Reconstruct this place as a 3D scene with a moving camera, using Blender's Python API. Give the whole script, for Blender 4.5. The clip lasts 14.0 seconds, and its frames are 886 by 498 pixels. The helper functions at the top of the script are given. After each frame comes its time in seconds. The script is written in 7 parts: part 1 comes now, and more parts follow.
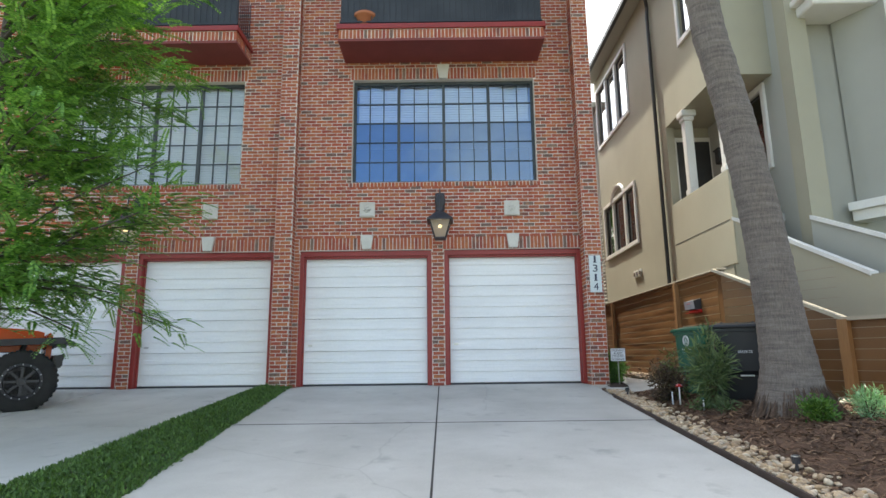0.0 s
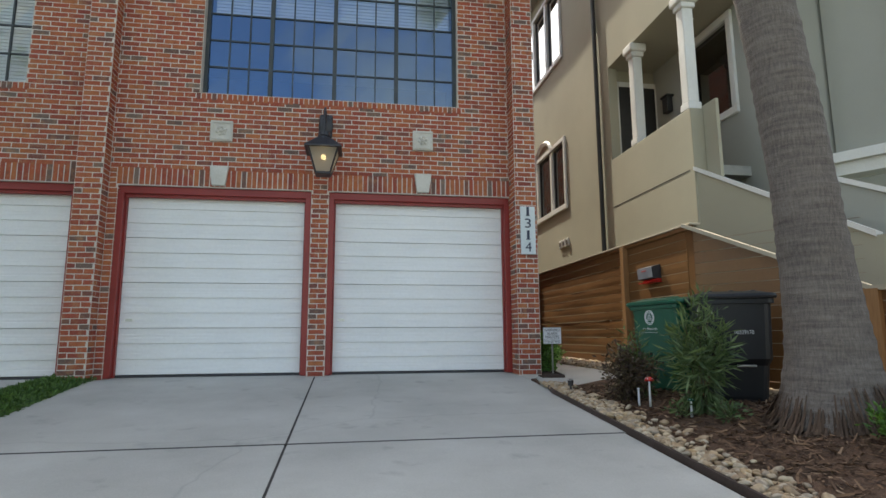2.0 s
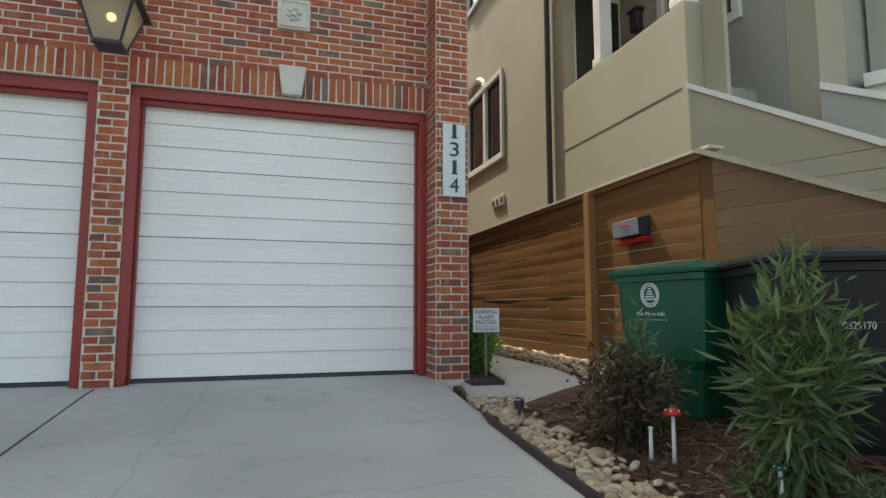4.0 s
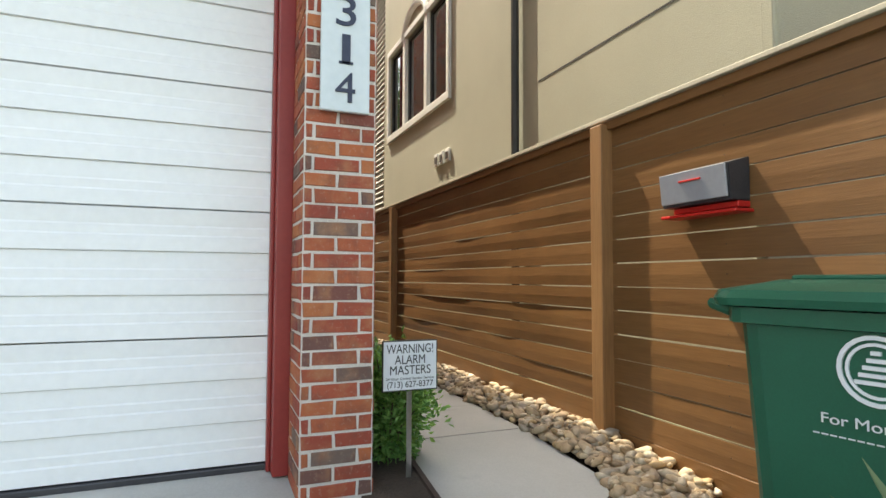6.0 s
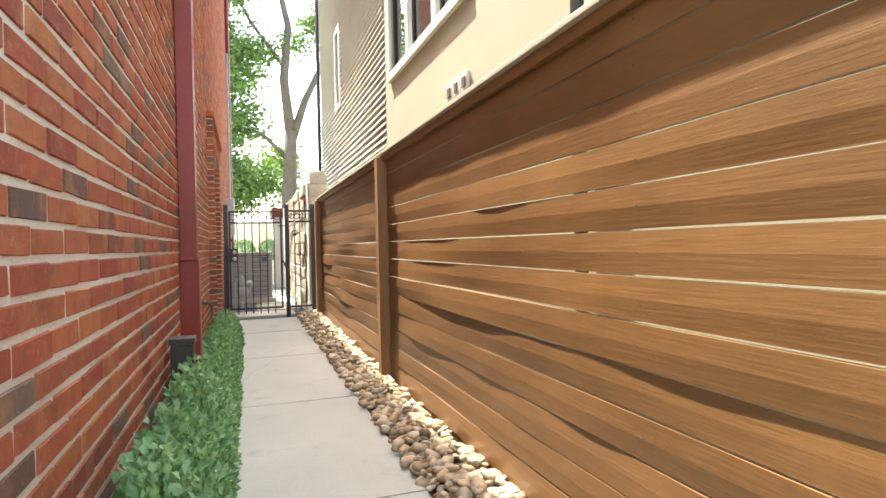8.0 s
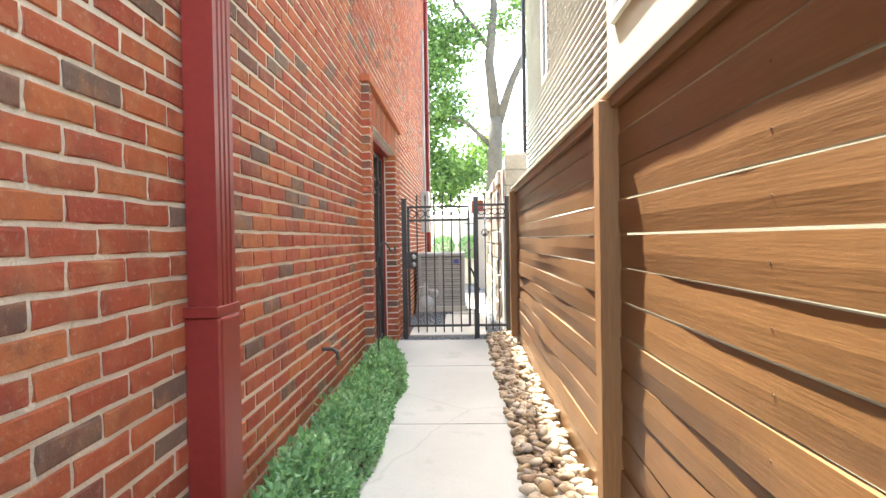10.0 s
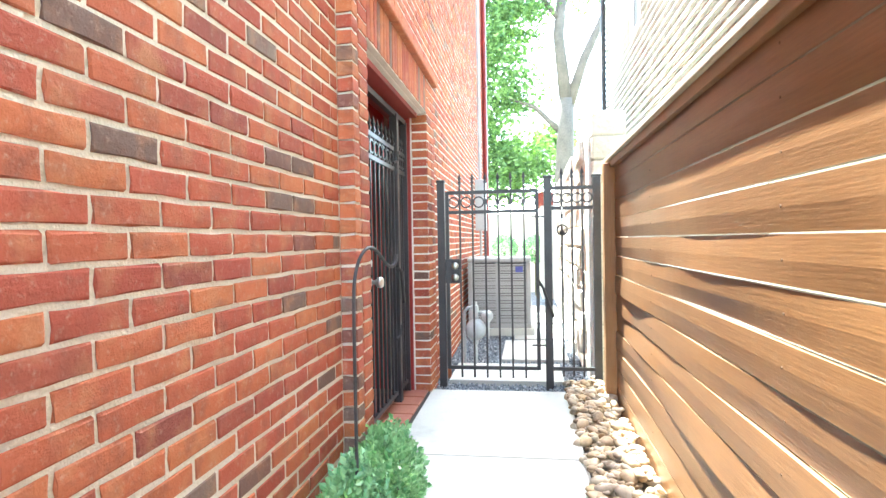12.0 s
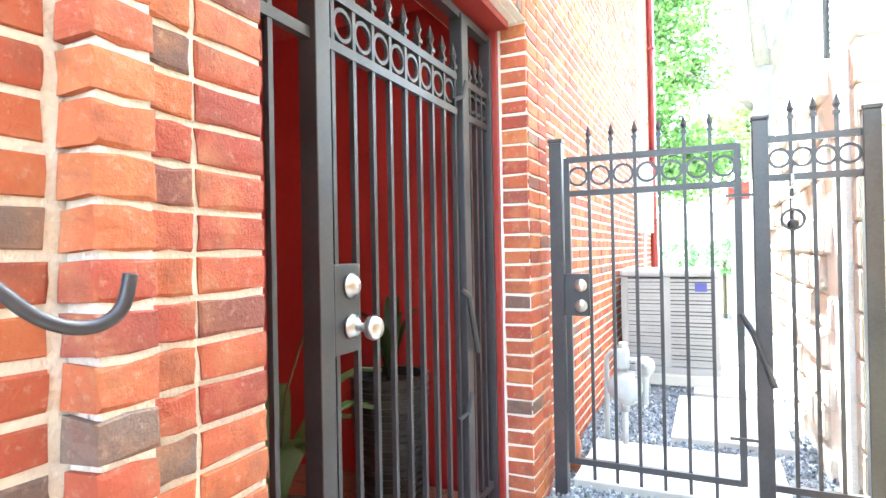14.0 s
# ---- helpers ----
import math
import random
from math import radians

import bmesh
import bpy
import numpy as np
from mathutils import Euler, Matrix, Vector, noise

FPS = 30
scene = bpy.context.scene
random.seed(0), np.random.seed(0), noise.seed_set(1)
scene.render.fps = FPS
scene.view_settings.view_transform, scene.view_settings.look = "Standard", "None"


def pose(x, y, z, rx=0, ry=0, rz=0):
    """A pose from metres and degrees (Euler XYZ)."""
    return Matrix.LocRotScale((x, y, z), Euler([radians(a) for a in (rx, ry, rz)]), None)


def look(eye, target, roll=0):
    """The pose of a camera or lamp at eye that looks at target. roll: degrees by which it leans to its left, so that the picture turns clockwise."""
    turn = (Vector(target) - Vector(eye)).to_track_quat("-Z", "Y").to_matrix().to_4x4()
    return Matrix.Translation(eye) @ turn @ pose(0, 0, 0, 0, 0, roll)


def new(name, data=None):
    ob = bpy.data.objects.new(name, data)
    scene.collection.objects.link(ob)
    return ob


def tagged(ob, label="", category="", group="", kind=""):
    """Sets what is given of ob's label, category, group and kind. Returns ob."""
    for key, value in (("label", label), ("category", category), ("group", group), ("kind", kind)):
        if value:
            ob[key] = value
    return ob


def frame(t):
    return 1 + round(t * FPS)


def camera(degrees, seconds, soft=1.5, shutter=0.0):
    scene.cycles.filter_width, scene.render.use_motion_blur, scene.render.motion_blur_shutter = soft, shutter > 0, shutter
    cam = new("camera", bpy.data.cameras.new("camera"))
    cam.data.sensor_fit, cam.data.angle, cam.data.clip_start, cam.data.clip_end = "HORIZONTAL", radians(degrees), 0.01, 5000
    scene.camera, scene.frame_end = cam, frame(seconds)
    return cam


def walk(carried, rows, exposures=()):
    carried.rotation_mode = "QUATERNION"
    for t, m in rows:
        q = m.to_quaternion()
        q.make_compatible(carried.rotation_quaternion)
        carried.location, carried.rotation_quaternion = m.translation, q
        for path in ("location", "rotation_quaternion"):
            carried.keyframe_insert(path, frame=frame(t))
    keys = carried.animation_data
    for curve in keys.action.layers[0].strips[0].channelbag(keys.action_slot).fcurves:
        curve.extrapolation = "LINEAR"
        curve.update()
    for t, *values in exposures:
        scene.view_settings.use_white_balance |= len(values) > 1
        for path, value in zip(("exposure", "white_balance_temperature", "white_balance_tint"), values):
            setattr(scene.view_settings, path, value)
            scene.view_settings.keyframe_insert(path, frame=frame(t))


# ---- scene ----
cam = camera(76.0, 14.0)
PATH = [
    (0, (-0.188, -0.85, 1.737), (-0.191, 1.116, 2.106), -0.7),
    (0.5, (-0.168, -0.225, 1.682), (-0.15, 1.743, 2.039), -0.7),
    (1, (-0.109, 0.483, 1.647), (-0.034, 2.45, 2.0), -0.6),
    (1.5, (0.004, 1.19, 1.653), (0.158, 3.156, 1.986), -0.5),
    (2, (0.151, 1.847, 1.72), (0.465, 3.799, 2.022), -0.3),
    (2.5, (0.321, 2.52, 1.767), (0.781, 4.446, 2.044), -0.1),
    (3, (0.479, 3.166, 1.799), (1.012, 5.076, 2.054), -0.0),
    (3.5, (0.731, 3.831, 1.791), (1.279, 5.74, 2.024), -0.1),
    (6, (2.018, 6.884, 2.108), (2.771, 8.734, 2.213), 0.2),
    (6.5, (2.273, 7.481, 2.149), (3.069, 9.315, 2.224), -0.2),
    (7, (2.532, 8.072, 2.207), (3.344, 9.9, 2.244), -0.6),
    (7.5, (2.773, 8.625, 2.256), (3.585, 10.452, 2.267), -0.7),
    (8, (3.038, 9.138, 2.295), (3.695, 11.027, 2.28), -1.2),
    (8.5, (3.256, 9.637, 2.379), (3.672, 11.592, 2.339), -1.6),
    (9, (3.412, 10.167, 2.409), (3.545, 12.162, 2.368), -1.8),
    (9.2, (3.433, 10.38, 2.431), (3.517, 12.378, 2.393), -1.6),
    (11.3, (3.473, 12.561, 2.451), (3.27, 14.551, 2.421), -0.7),
    (11.5, (3.44, 12.808, 2.442), (3.243, 14.798, 2.412), -0.9),
    (12, (3.46, 13.388, 2.453), (3.168, 15.367, 2.423), -1.0),
    (12.5, (3.494, 13.91, 2.451), (3.104, 15.871, 2.429), -0.9),
    (13, (3.477, 14.388, 2.447), (2.864, 16.292, 2.429), -1.0),
    (13.5, (3.469, 14.856, 2.44), (2.75, 16.722, 2.426), -0.8),
    (14, (3.427, 15.286, 2.414), (2.579, 17.098, 2.425), -1.1),
]
walk(cam, [(t, look(eye, target, roll)) for t, eye, target, roll in PATH],
     exposures=[(0.0, 1.7, 6850, 5), (2.0, 1.25, 7100, 5), (3.5, 1.25, 7300, 4), (6.0, 2.15, 7500, 4), (7.0, 2.5, 7500, 4), (8.0, 3.35, 7100, 4), (9.0, 3.6, 6900, 4), (11.5, 4.55, 5900, -1), (12.5, 4.93, 5700, -4), (14.0, 5.55, 5650, -3)])

# ---- sun and sky ----
SUN_FROM = Vector((-0.152, 0.62, 1.0)).normalized()
world = bpy.data.worlds.new("sky")
scene.world = world
world.use_nodes = True
wn = world.node_tree
sky = wn.nodes.new("ShaderNodeTexSky")
sky.sky_type = "NISHITA"
sky.sun_disc = False
sky.sun_elevation = math.asin(SUN_FROM.z)
sky.sun_rotation = math.atan2(SUN_FROM.x, SUN_FROM.y)
sky.air_density, sky.dust_density, sky.ozone_density = 1.0, 2.5, 1.0
# broken white cloud over the blue
cloud_dir = wn.nodes.new("ShaderNodeTexCoord").outputs["Generated"]
cloud = wn.nodes.new("ShaderNodeTexNoise")
cloud.inputs["Scale"].default_value, cloud.inputs["Detail"].default_value, cloud.inputs["Roughness"].default_value = 2.6, 7.0, 0.58
wn.links.new(cloud_dir, cloud.inputs["Vector"])
cover = wn.nodes.new("ShaderNodeValToRGB")
cover.color_ramp.elements[0].position, cover.color_ramp.elements[1].position = 0.50, 0.66
wn.links.new(cloud.outputs[0], cover.inputs[0])
grey = wn.nodes.new("ShaderNodeRGBToBW")
wn.links.new(sky.outputs[0], grey.inputs[0])
white = wn.nodes.new("ShaderNodeMixRGB")
white.blend_type = "MULTIPLY"
white.inputs[0].default_value, white.inputs[2].default_value = 1.0, (1.75, 1.72, 1.68, 1)
wn.links.new(grey.outputs[0], white.inputs[1])
clouded = wn.nodes.new("ShaderNodeMixRGB")
wn.links.new(cover.outputs[0], clouded.inputs[0])
wn.links.new(sky.outputs[0], clouded.inputs[1])
wn.links.new(white.outputs[0], clouded.inputs[2])
wn.links.new(clouded.outputs[0], wn.nodes["Background"].inputs[0])
wn.nodes["Background"].inputs[1].default_value = 0.15
sun = new("sun", bpy.data.lights.new("sun", "SUN"))
sun.data.energy, sun.data.angle, sun.data.color = 3.0, radians(0.8), (1.0, 0.95, 0.87)
sun.matrix_world = look(SUN_FROM * 60, (0, 0, 0))

# ---- materials ----


def material(name):
    m = bpy.data.materials.new(name)
    m.use_nodes = True
    nt = m.node_tree
    return m, nt, nt.nodes["Principled BSDF"]


def coords(nt, scale=1.0, kind="Object"):
    """World-size coordinates, so that grain keeps its real size."""
    if kind == "World":
        src = nt.nodes.new("ShaderNodeNewGeometry").outputs["Position"]
    else:
        src = nt.nodes.new("ShaderNodeTexCoord").outputs[kind]
    mp = nt.nodes.new("ShaderNodeMapping")
    mp.inputs["Scale"].default_value = (scale,) * 3 if isinstance(scale, (int, float)) else scale
    nt.links.new(src, mp.inputs[0])
    return mp.outputs[0]


def noise_tex(nt, vec, scale, detail=4.0, rough=0.55):
    n = nt.nodes.new("ShaderNodeTexNoise")
    n.inputs["Scale"].default_value, n.inputs["Detail"].default_value, n.inputs["Roughness"].default_value = scale, detail, rough
    nt.links.new(vec, n.inputs["Vector"])
    return n.outputs[0]


def ramp(nt, value, stops):
    r = nt.nodes.new("ShaderNodeValToRGB")
    els = r.color_ramp.elements
    while len(els) < len(stops):
        els.new(0.5)
    for e, (p, c) in zip(els, stops):
        e.position, e.color = p, (*c, 1) if len(c) == 3 else c
    nt.links.new(value, r.inputs[0])
    return r.outputs[0]


def mix(nt, a, b, fac=0.5, mode="MIX"):
    m = nt.nodes.new("ShaderNodeMixRGB")
    m.blend_type = mode
    for i, v in ((0, fac), (1, a), (2, b)):
        if isinstance(v, bpy.types.NodeSocket):
            nt.links.new(v, m.inputs[i])
        else:
            m.inputs[i].default_value = v if i == 0 else (*v, 1)
    return m.outputs[0]


def bump(nt, bsdf, height, strength=0.3, distance=0.01):
    b = nt.nodes.new("ShaderNodeBump")
    b.inputs["Strength"].default_value, b.inputs["Distance"].default_value = strength, distance
    nt.links.new(height, b.inputs["Height"])
    nt.links.new(b.outputs[0], bsdf.inputs["Normal"])


def surface(name, dark, light, rough=0.7, grain=60.0, stain=2.0, relief=0.25, depth=0.004, metal=0.0, kind="World", stretch=None, spec=None, stain_amount=0.35):
    """A two-scale varied surface: fine grain and broad stains between two colours."""
    m, nt, b = material(name)
    v = coords(nt, stretch or 1.0, kind)
    fine = noise_tex(nt, v, grain, 5)
    broad = noise_tex(nt, v, stain, 4)
    both = mix(nt, fine, broad, stain_amount + 0.25)
    nt.links.new(ramp(nt, both, [(0.3, dark), (0.7, light)]), b.inputs["Base Color"])
    b.inputs["Roughness"].default_value, b.inputs["Metallic"].default_value = rough, metal
    if spec is not None:
        b.inputs["Specular IOR Level"].default_value = spec
    if relief:
        bump(nt, b, fine, relief, depth)
    return m


def brick_material(name, per_object):
    m, nt, b = material(name)
    v = coords(nt, 1.0, "World")
    if per_object:
        rnd = nt.nodes.new("ShaderNodeObjectInfo").outputs["Random"]
    else:
        rnd = nt.nodes.new("ShaderNodeNewGeometry").outputs["Random Per Island"]
    base = ramp(nt, rnd, [(0.0, (0.40, 0.10, 0.056)), (0.2, (0.30, 0.064, 0.044)), (0.36, (0.44, 0.135, 0.06)), (0.52, (0.36, 0.082, 0.05)), (0.70, (0.45, 0.155, 0.064)), (0.86, (0.27, 0.062, 0.046)), (0.94, (0.145, 0.095, 0.08)), (1.0, (0.20, 0.145, 0.12))])
    blotch = noise_tex(nt, v, 14, 5)
    tan = noise_tex(nt, v, 9, 4)
    c = mix(nt, base, (0.46, 0.22, 0.11), ramp(nt, tan, [(0.5, (0, 0, 0)), (0.72, (0.6, 0.6, 0.6))]))
    c = mix(nt, c, (0.18, 0.075, 0.055), ramp(nt, blotch, [(0.5, (0, 0, 0)), (0.75, (0.65, 0.65, 0.65))]))
    speck = noise_tex(nt, v, 55, 4, 0.7)
    c = mix(nt, c, (0.52, 0.37, 0.28), ramp(nt, speck, [(0.56, (0, 0, 0)), (0.8, (0.6, 0.6, 0.6))]))
    nt.links.new(c, b.inputs["Base Color"])
    b.inputs["Roughness"].default_value = 0.85
    b.inputs["Specular IOR Level"].default_value = 0.25
    bump(nt, b, mix(nt, noise_tex(nt, v, 130, 5, 0.7), noise_tex(nt, v, 28, 3), 0.5), 0.85, 0.009)
    return m


def wood_material(name, dark, light, along, rough=0.55):
    """Stained boards: streaks along one axis, knots, and a tone of its own for each board."""
    m, nt, b = material(name)
    st = [24.0, 24.0, 24.0]
    st[along] = 1.1
    v = coords(nt, tuple(st), "World")
    streak = noise_tex(nt, v, 5.0, 6, 0.65)
    tone = nt.nodes.new("ShaderNodeObjectInfo").outputs["Random"]
    c = ramp(nt, streak, [(0.3, dark), (0.68, light)])
    wear = noise_tex(nt, coords(nt, 1.0, "World"), 1.7, 4)
    c = mix(nt, c, tuple(min(1, k * 1.35) for k in light), ramp(nt, wear, [(0.52, (0, 0, 0)), (0.72, (0.35, 0.35, 0.35))]))
    c = mix(nt, c, ramp(nt, tone, [(0.0, (0.80, 0.78, 0.76)), (1.0, (1.0, 1.0, 1.0))]), 1.0, "MULTIPLY")
    nt.links.new(c, b.inputs["Base Color"])
    b.inputs["Roughness"].default_value = rough
    bump(nt, b, streak, 0.3, 0.003)
    return m


def leaf_material(name, dark, light, rough=0.5):
    m, nt, b = material(name)
    rnd = nt.nodes.new("ShaderNodeNewGeometry").outputs["Random Per Island"]
    c = ramp(nt, rnd, [(0.0, dark), (0.6, tuple((a + d) / 2 for a, d in zip(dark, light))), (1.0, light)])
    nt.links.new(c, b.inputs["Base Color"])
    b.inputs["Roughness"].default_value = rough
    tr = nt.nodes.new("ShaderNodeBsdfTranslucent")
    nt.links.new(mix(nt, c, (1.0, 1.0, 0.45), 1.0, "MULTIPLY"), tr.inputs[0])
    ad = nt.nodes.new("ShaderNodeMixShader")
    ad.inputs[0].default_value = 0.35
    nt.links.new(b.outputs[0], ad.inputs[1])
    nt.links.new(tr.outputs[0], ad.inputs[2])
    nt.links.new(ad.outputs[0], nt.nodes["Material Output"].inputs[0])
    return m


def glass_material(name, tint, mirror, mirror_tint=(1.0, 1.0, 1.0)):
    """A pane: part of the light goes straight through, part is mirrored."""
    m, nt, b = material(name)
    tr, gl, ms = nt.nodes.new("ShaderNodeBsdfTransparent"), nt.nodes.new("ShaderNodeBsdfGlossy"), nt.nodes.new("ShaderNodeMixShader")
    tr.inputs[0].default_value = (*tint, 1)
    gl.inputs["Roughness"].default_value = 0.02
    gl.inputs["Color"].default_value = (*mirror_tint, 1)
    fr = nt.nodes.new("ShaderNodeFresnel")
    fr.inputs[0].default_value = 1.5
    ad = nt.nodes.new("ShaderNodeMath")
    ad.operation = "ADD"
    ad.use_clamp = True
    ad.inputs[1].default_value = mirror
    nt.links.new(fr.outputs[0], ad.inputs[0])
    nt.links.new(ad.outputs[0], ms.inputs[0])
    nt.links.new(tr.outputs[0], ms.inputs[1])
    nt.links.new(gl.outputs[0], ms.inputs[2])
    nt.links.new(ms.outputs[0], nt.nodes["Material Output"].inputs[0])
    return m


def concrete_material(name, dark, light, grain=90.0):
    m, nt, b = material(name)
    v = coords(nt, 1.0, "World")
    fine, broad = noise_tex(nt, v, grain, 6, 0.7), noise_tex(nt, v, 0.9, 5, 0.6)
    spots = noise_tex(nt, v, 3.4, 3, 0.5)
    c = ramp(nt, mix(nt, fine, broad, 0.62), [(0.36, dark), (0.64, light)])
    c = mix(nt, c, (0.16, 0.155, 0.145), ramp(nt, spots, [(0.62, (0, 0, 0)), (0.82, (0.5, 0.5, 0.5))]))
    vor = nt.nodes.new("ShaderNodeTexVoronoi")
    vor.feature = "DISTANCE_TO_EDGE"
    vor.inputs["Scale"].default_value = 0.33
    warp = nt.nodes.new("ShaderNodeMixRGB")
    warp.inputs[0].default_value = 0.22
    nt.links.new(v, warp.inputs[1])
    nn = nt.nodes.new("ShaderNodeTexNoise")
    nn.inputs["Scale"].default_value = 2.0
    nt.links.new(v, nn.inputs["Vector"])
    nt.links.new(nn.outputs["Color"], warp.inputs[2])
    nt.links.new(warp.outputs[0], vor.inputs["Vector"])
    c = mix(nt, c, (0.19, 0.185, 0.175), ramp(nt, vor.outputs[0], [(0.0, (0.22, 0.22, 0.22)), (0.004, (0, 0, 0))]))
    nt.links.new(c, b.inputs["Base Color"])
    b.inputs["Roughness"].default_value = 0.8
    bump(nt, b, fine, 0.25, 0.003)
    return m


BRICK = brick_material("red_brick", False)
BRICK_PIECE = brick_material("red_brick_piece", True)
MORTAR = surface("lime_mortar", (0.64, 0.61, 0.55), (0.86, 0.83, 0.77), 0.95, 120, 3, 0.8, 0.008)
# darker and pinker than the side wall's mortar
FRONT_MORTAR = surface("darker_mortar", (0.54, 0.48, 0.43), (0.76, 0.70, 0.64), 0.95, 120, 3, 0.8, 0.008)
CONCRETE = concrete_material("driveway_concrete", (0.39, 0.385, 0.352), (0.535, 0.53, 0.49))
WALK_CONCRETE = concrete_material("walkway_concrete", (0.38, 0.38, 0.35), (0.48, 0.475, 0.44))
JOINT = surface("dark_joint", (0.03, 0.028, 0.025), (0.09, 0.085, 0.08), 0.95, 80)
DOOR_WHITE = surface("garage_white", (0.76, 0.77, 0.77), (0.86, 0.87, 0.87), 0.45, 25, 1.2, 0.05, 0.002)
RED_PAINT = surface("red_trim_paint", (0.22, 0.018, 0.016), (0.30, 0.032, 0.026), 0.42, 40, 2, 0.1, 0.002)
PORCH_RED = surface("vestibule_red", (0.46, 0.032, 0.032), (0.55, 0.05, 0.046), 0.6, 30, 2, 0.1, 0.002)
SOFFIT_RED = surface("balcony_soffit", (0.17, 0.035, 0.032), (0.23, 0.05, 0.045), 0.7, 30, 2, 0.1)
WHITE_STONE = surface("cast_stone", (0.50, 0.48, 0.43), (0.68, 0.66, 0.61), 0.85, 50, 4, 0.4)
WHITE_TRIM = surface("white_trim", (0.66, 0.65, 0.61), (0.78, 0.77, 0.73), 0.55, 40, 2, 0.08)
STUCCO = surface("beige_stucco", (0.335, 0.315, 0.235), (0.42, 0.395, 0.30), 0.9, 140, 0.6, 0.45, 0.004)
STUCCO_GREY = surface("grey_stucco", (0.33, 0.33, 0.29), (0.41, 0.41, 0.36), 0.9, 140, 0.6, 0.4, 0.004)
SIDING = surface("cream_siding", (0.44, 0.435, 0.40), (0.54, 0.535, 0.49), 0.7, 40, 1.5, 0.15)
IRON = surface("black_iron", (0.02, 0.02, 0.025), (0.045, 0.045, 0.052), 0.42, 90, 6, 0.2, 0.001)
DARK_METAL = surface("dark_bronze", (0.02, 0.019, 0.018), (0.045, 0.043, 0.04), 0.5, 60, 4, 0.1)
FENCE_WOOD = wood_material("stained_cedar", (0.16, 0.074, 0.026), (0.215, 0.105, 0.039), 1, 0.40)
FENCE_WOOD_X = wood_material("stained_cedar_front", (0.175, 0.082, 0.031), (0.235, 0.116, 0.045), 0)
POST_WOOD = wood_material("stained_post", (0.24, 0.112, 0.040), (0.33, 0.17, 0.066), 2)
FENCE_CAP = surface("painted_cap", (0.36, 0.31, 0.23), (0.50, 0.44, 0.34), 0.75, 60, 3, 0.3)
MULCH = surface("bark_mulch", (0.05, 0.028, 0.016), (0.17, 0.095, 0.055), 0.95, 70, 6, 0.9, 0.02)
SOIL = surface("soil", (0.03, 0.022, 0.016), (0.09, 0.065, 0.045), 0.95, 70, 6, 0.8, 0.02)
GREY_GRAVEL = surface("blue_grey_gravel", (0.06, 0.07, 0.085), (0.20, 0.22, 0.25), 0.9, 110, 8, 0.9, 0.015)
GROUND_FAR = surface("street_ground", (0.10, 0.12, 0.06), (0.22, 0.22, 0.14), 0.95, 20, 0.5, 0.3)
ROAD = surface("asphalt", (0.035, 0.035, 0.035), (0.07, 0.07, 0.068), 0.9, 120, 1, 0.4)

# ---- mesh helpers ----


def link_mesh(name, verts, faces, mat, parent=None, label="", smooth=False):
    me = bpy.data.meshes.new(name)
    me.from_pydata([tuple(v) for v in verts], [], [tuple(f) for f in faces])
    me.materials.append(mat)
    if smooth:
        me.shade_smooth()
    ob = new(name, me)
    ob.parent = parent
    if label:
        ob["label"] = label
    return ob


def part(name, bm, mat, parent=None, label="", smooth=False):
    me = bpy.data.meshes.new(name)
    bmesh.ops.recalc_face_normals(bm, faces=bm.faces)
    bm.to_mesh(me)
    bm.free()
    me.materials.append(mat)
    if smooth:
        me.shade_smooth()
    ob = new(name, me)
    ob.parent = parent
    if label:
        ob["label"] = label
    return ob


def empty(name, x=0.0, y=0.0, z=0.0, rz=0.0):
    ob = new(name)
    ob.matrix_basis = pose(x, y, z, 0, 0, rz)
    ob.empty_display_size = 0.1
    return ob


def add_box(bm, x0, x1, y0, y1, z0, z1, bevel=0.0, m=None):
    r = bmesh.ops.create_cube(bm, size=1.0)
    vs = r["verts"]
    for v in vs:
        v.co = Vector(((x0 + x1) / 2 + v.co.x * (x1 - x0), (y0 + y1) / 2 + v.co.y * (y1 - y0), (z0 + z1) / 2 + v.co.z * (z1 - z0)))
    if bevel:
        es = list({e for v in vs for e in v.link_edges})
        r = bmesh.ops.bevel(bm, geom=es, offset=bevel, segments=2, affect="EDGES", profile=0.5)
        vs = r["verts"]
    if m is not None:
        bmesh.ops.transform(bm, matrix=m, verts=list(set(vs)))
    return vs


def box_bm(x0, x1, y0, y1, z0, z1, bevel=0.0):
    bm = bmesh.new()
    add_box(bm, x0, x1, y0, y1, z0, z1, bevel)
    return bm


def add_tube(bm, pts, radii, seg=8, cap=True):
    """A tube along points; radii is one number or one for each point."""
    pts = [Vector(p) for p in pts]
    if isinstance(radii, (int, float)):
        radii = [radii] * len(pts)
    rings, ref = [], None
    for i, p in enumerate(pts):
        d = (pts[min(i + 1, len(pts) - 1)] - pts[max(i - 1, 0)]).normalized()
        if ref is None:
            ref = d.orthogonal().normalized()
        ref = (ref - d * ref.dot(d)).normalized()
        side = d.cross(ref)
        rings.append([bm.verts.new(p + radii[i] * (math.cos(a) * ref + math.sin(a) * side)) for a in (2 * math.pi * k / seg for k in range(seg))])
    for a, b in zip(rings, rings[1:]):
        for k in range(seg):
            bm.faces.new((a[k], a[(k + 1) % seg], b[(k + 1) % seg], b[k]))
    if cap:
        bm.faces.new(rings[0][::-1])
        bm.faces.new(rings[-1])
    return rings


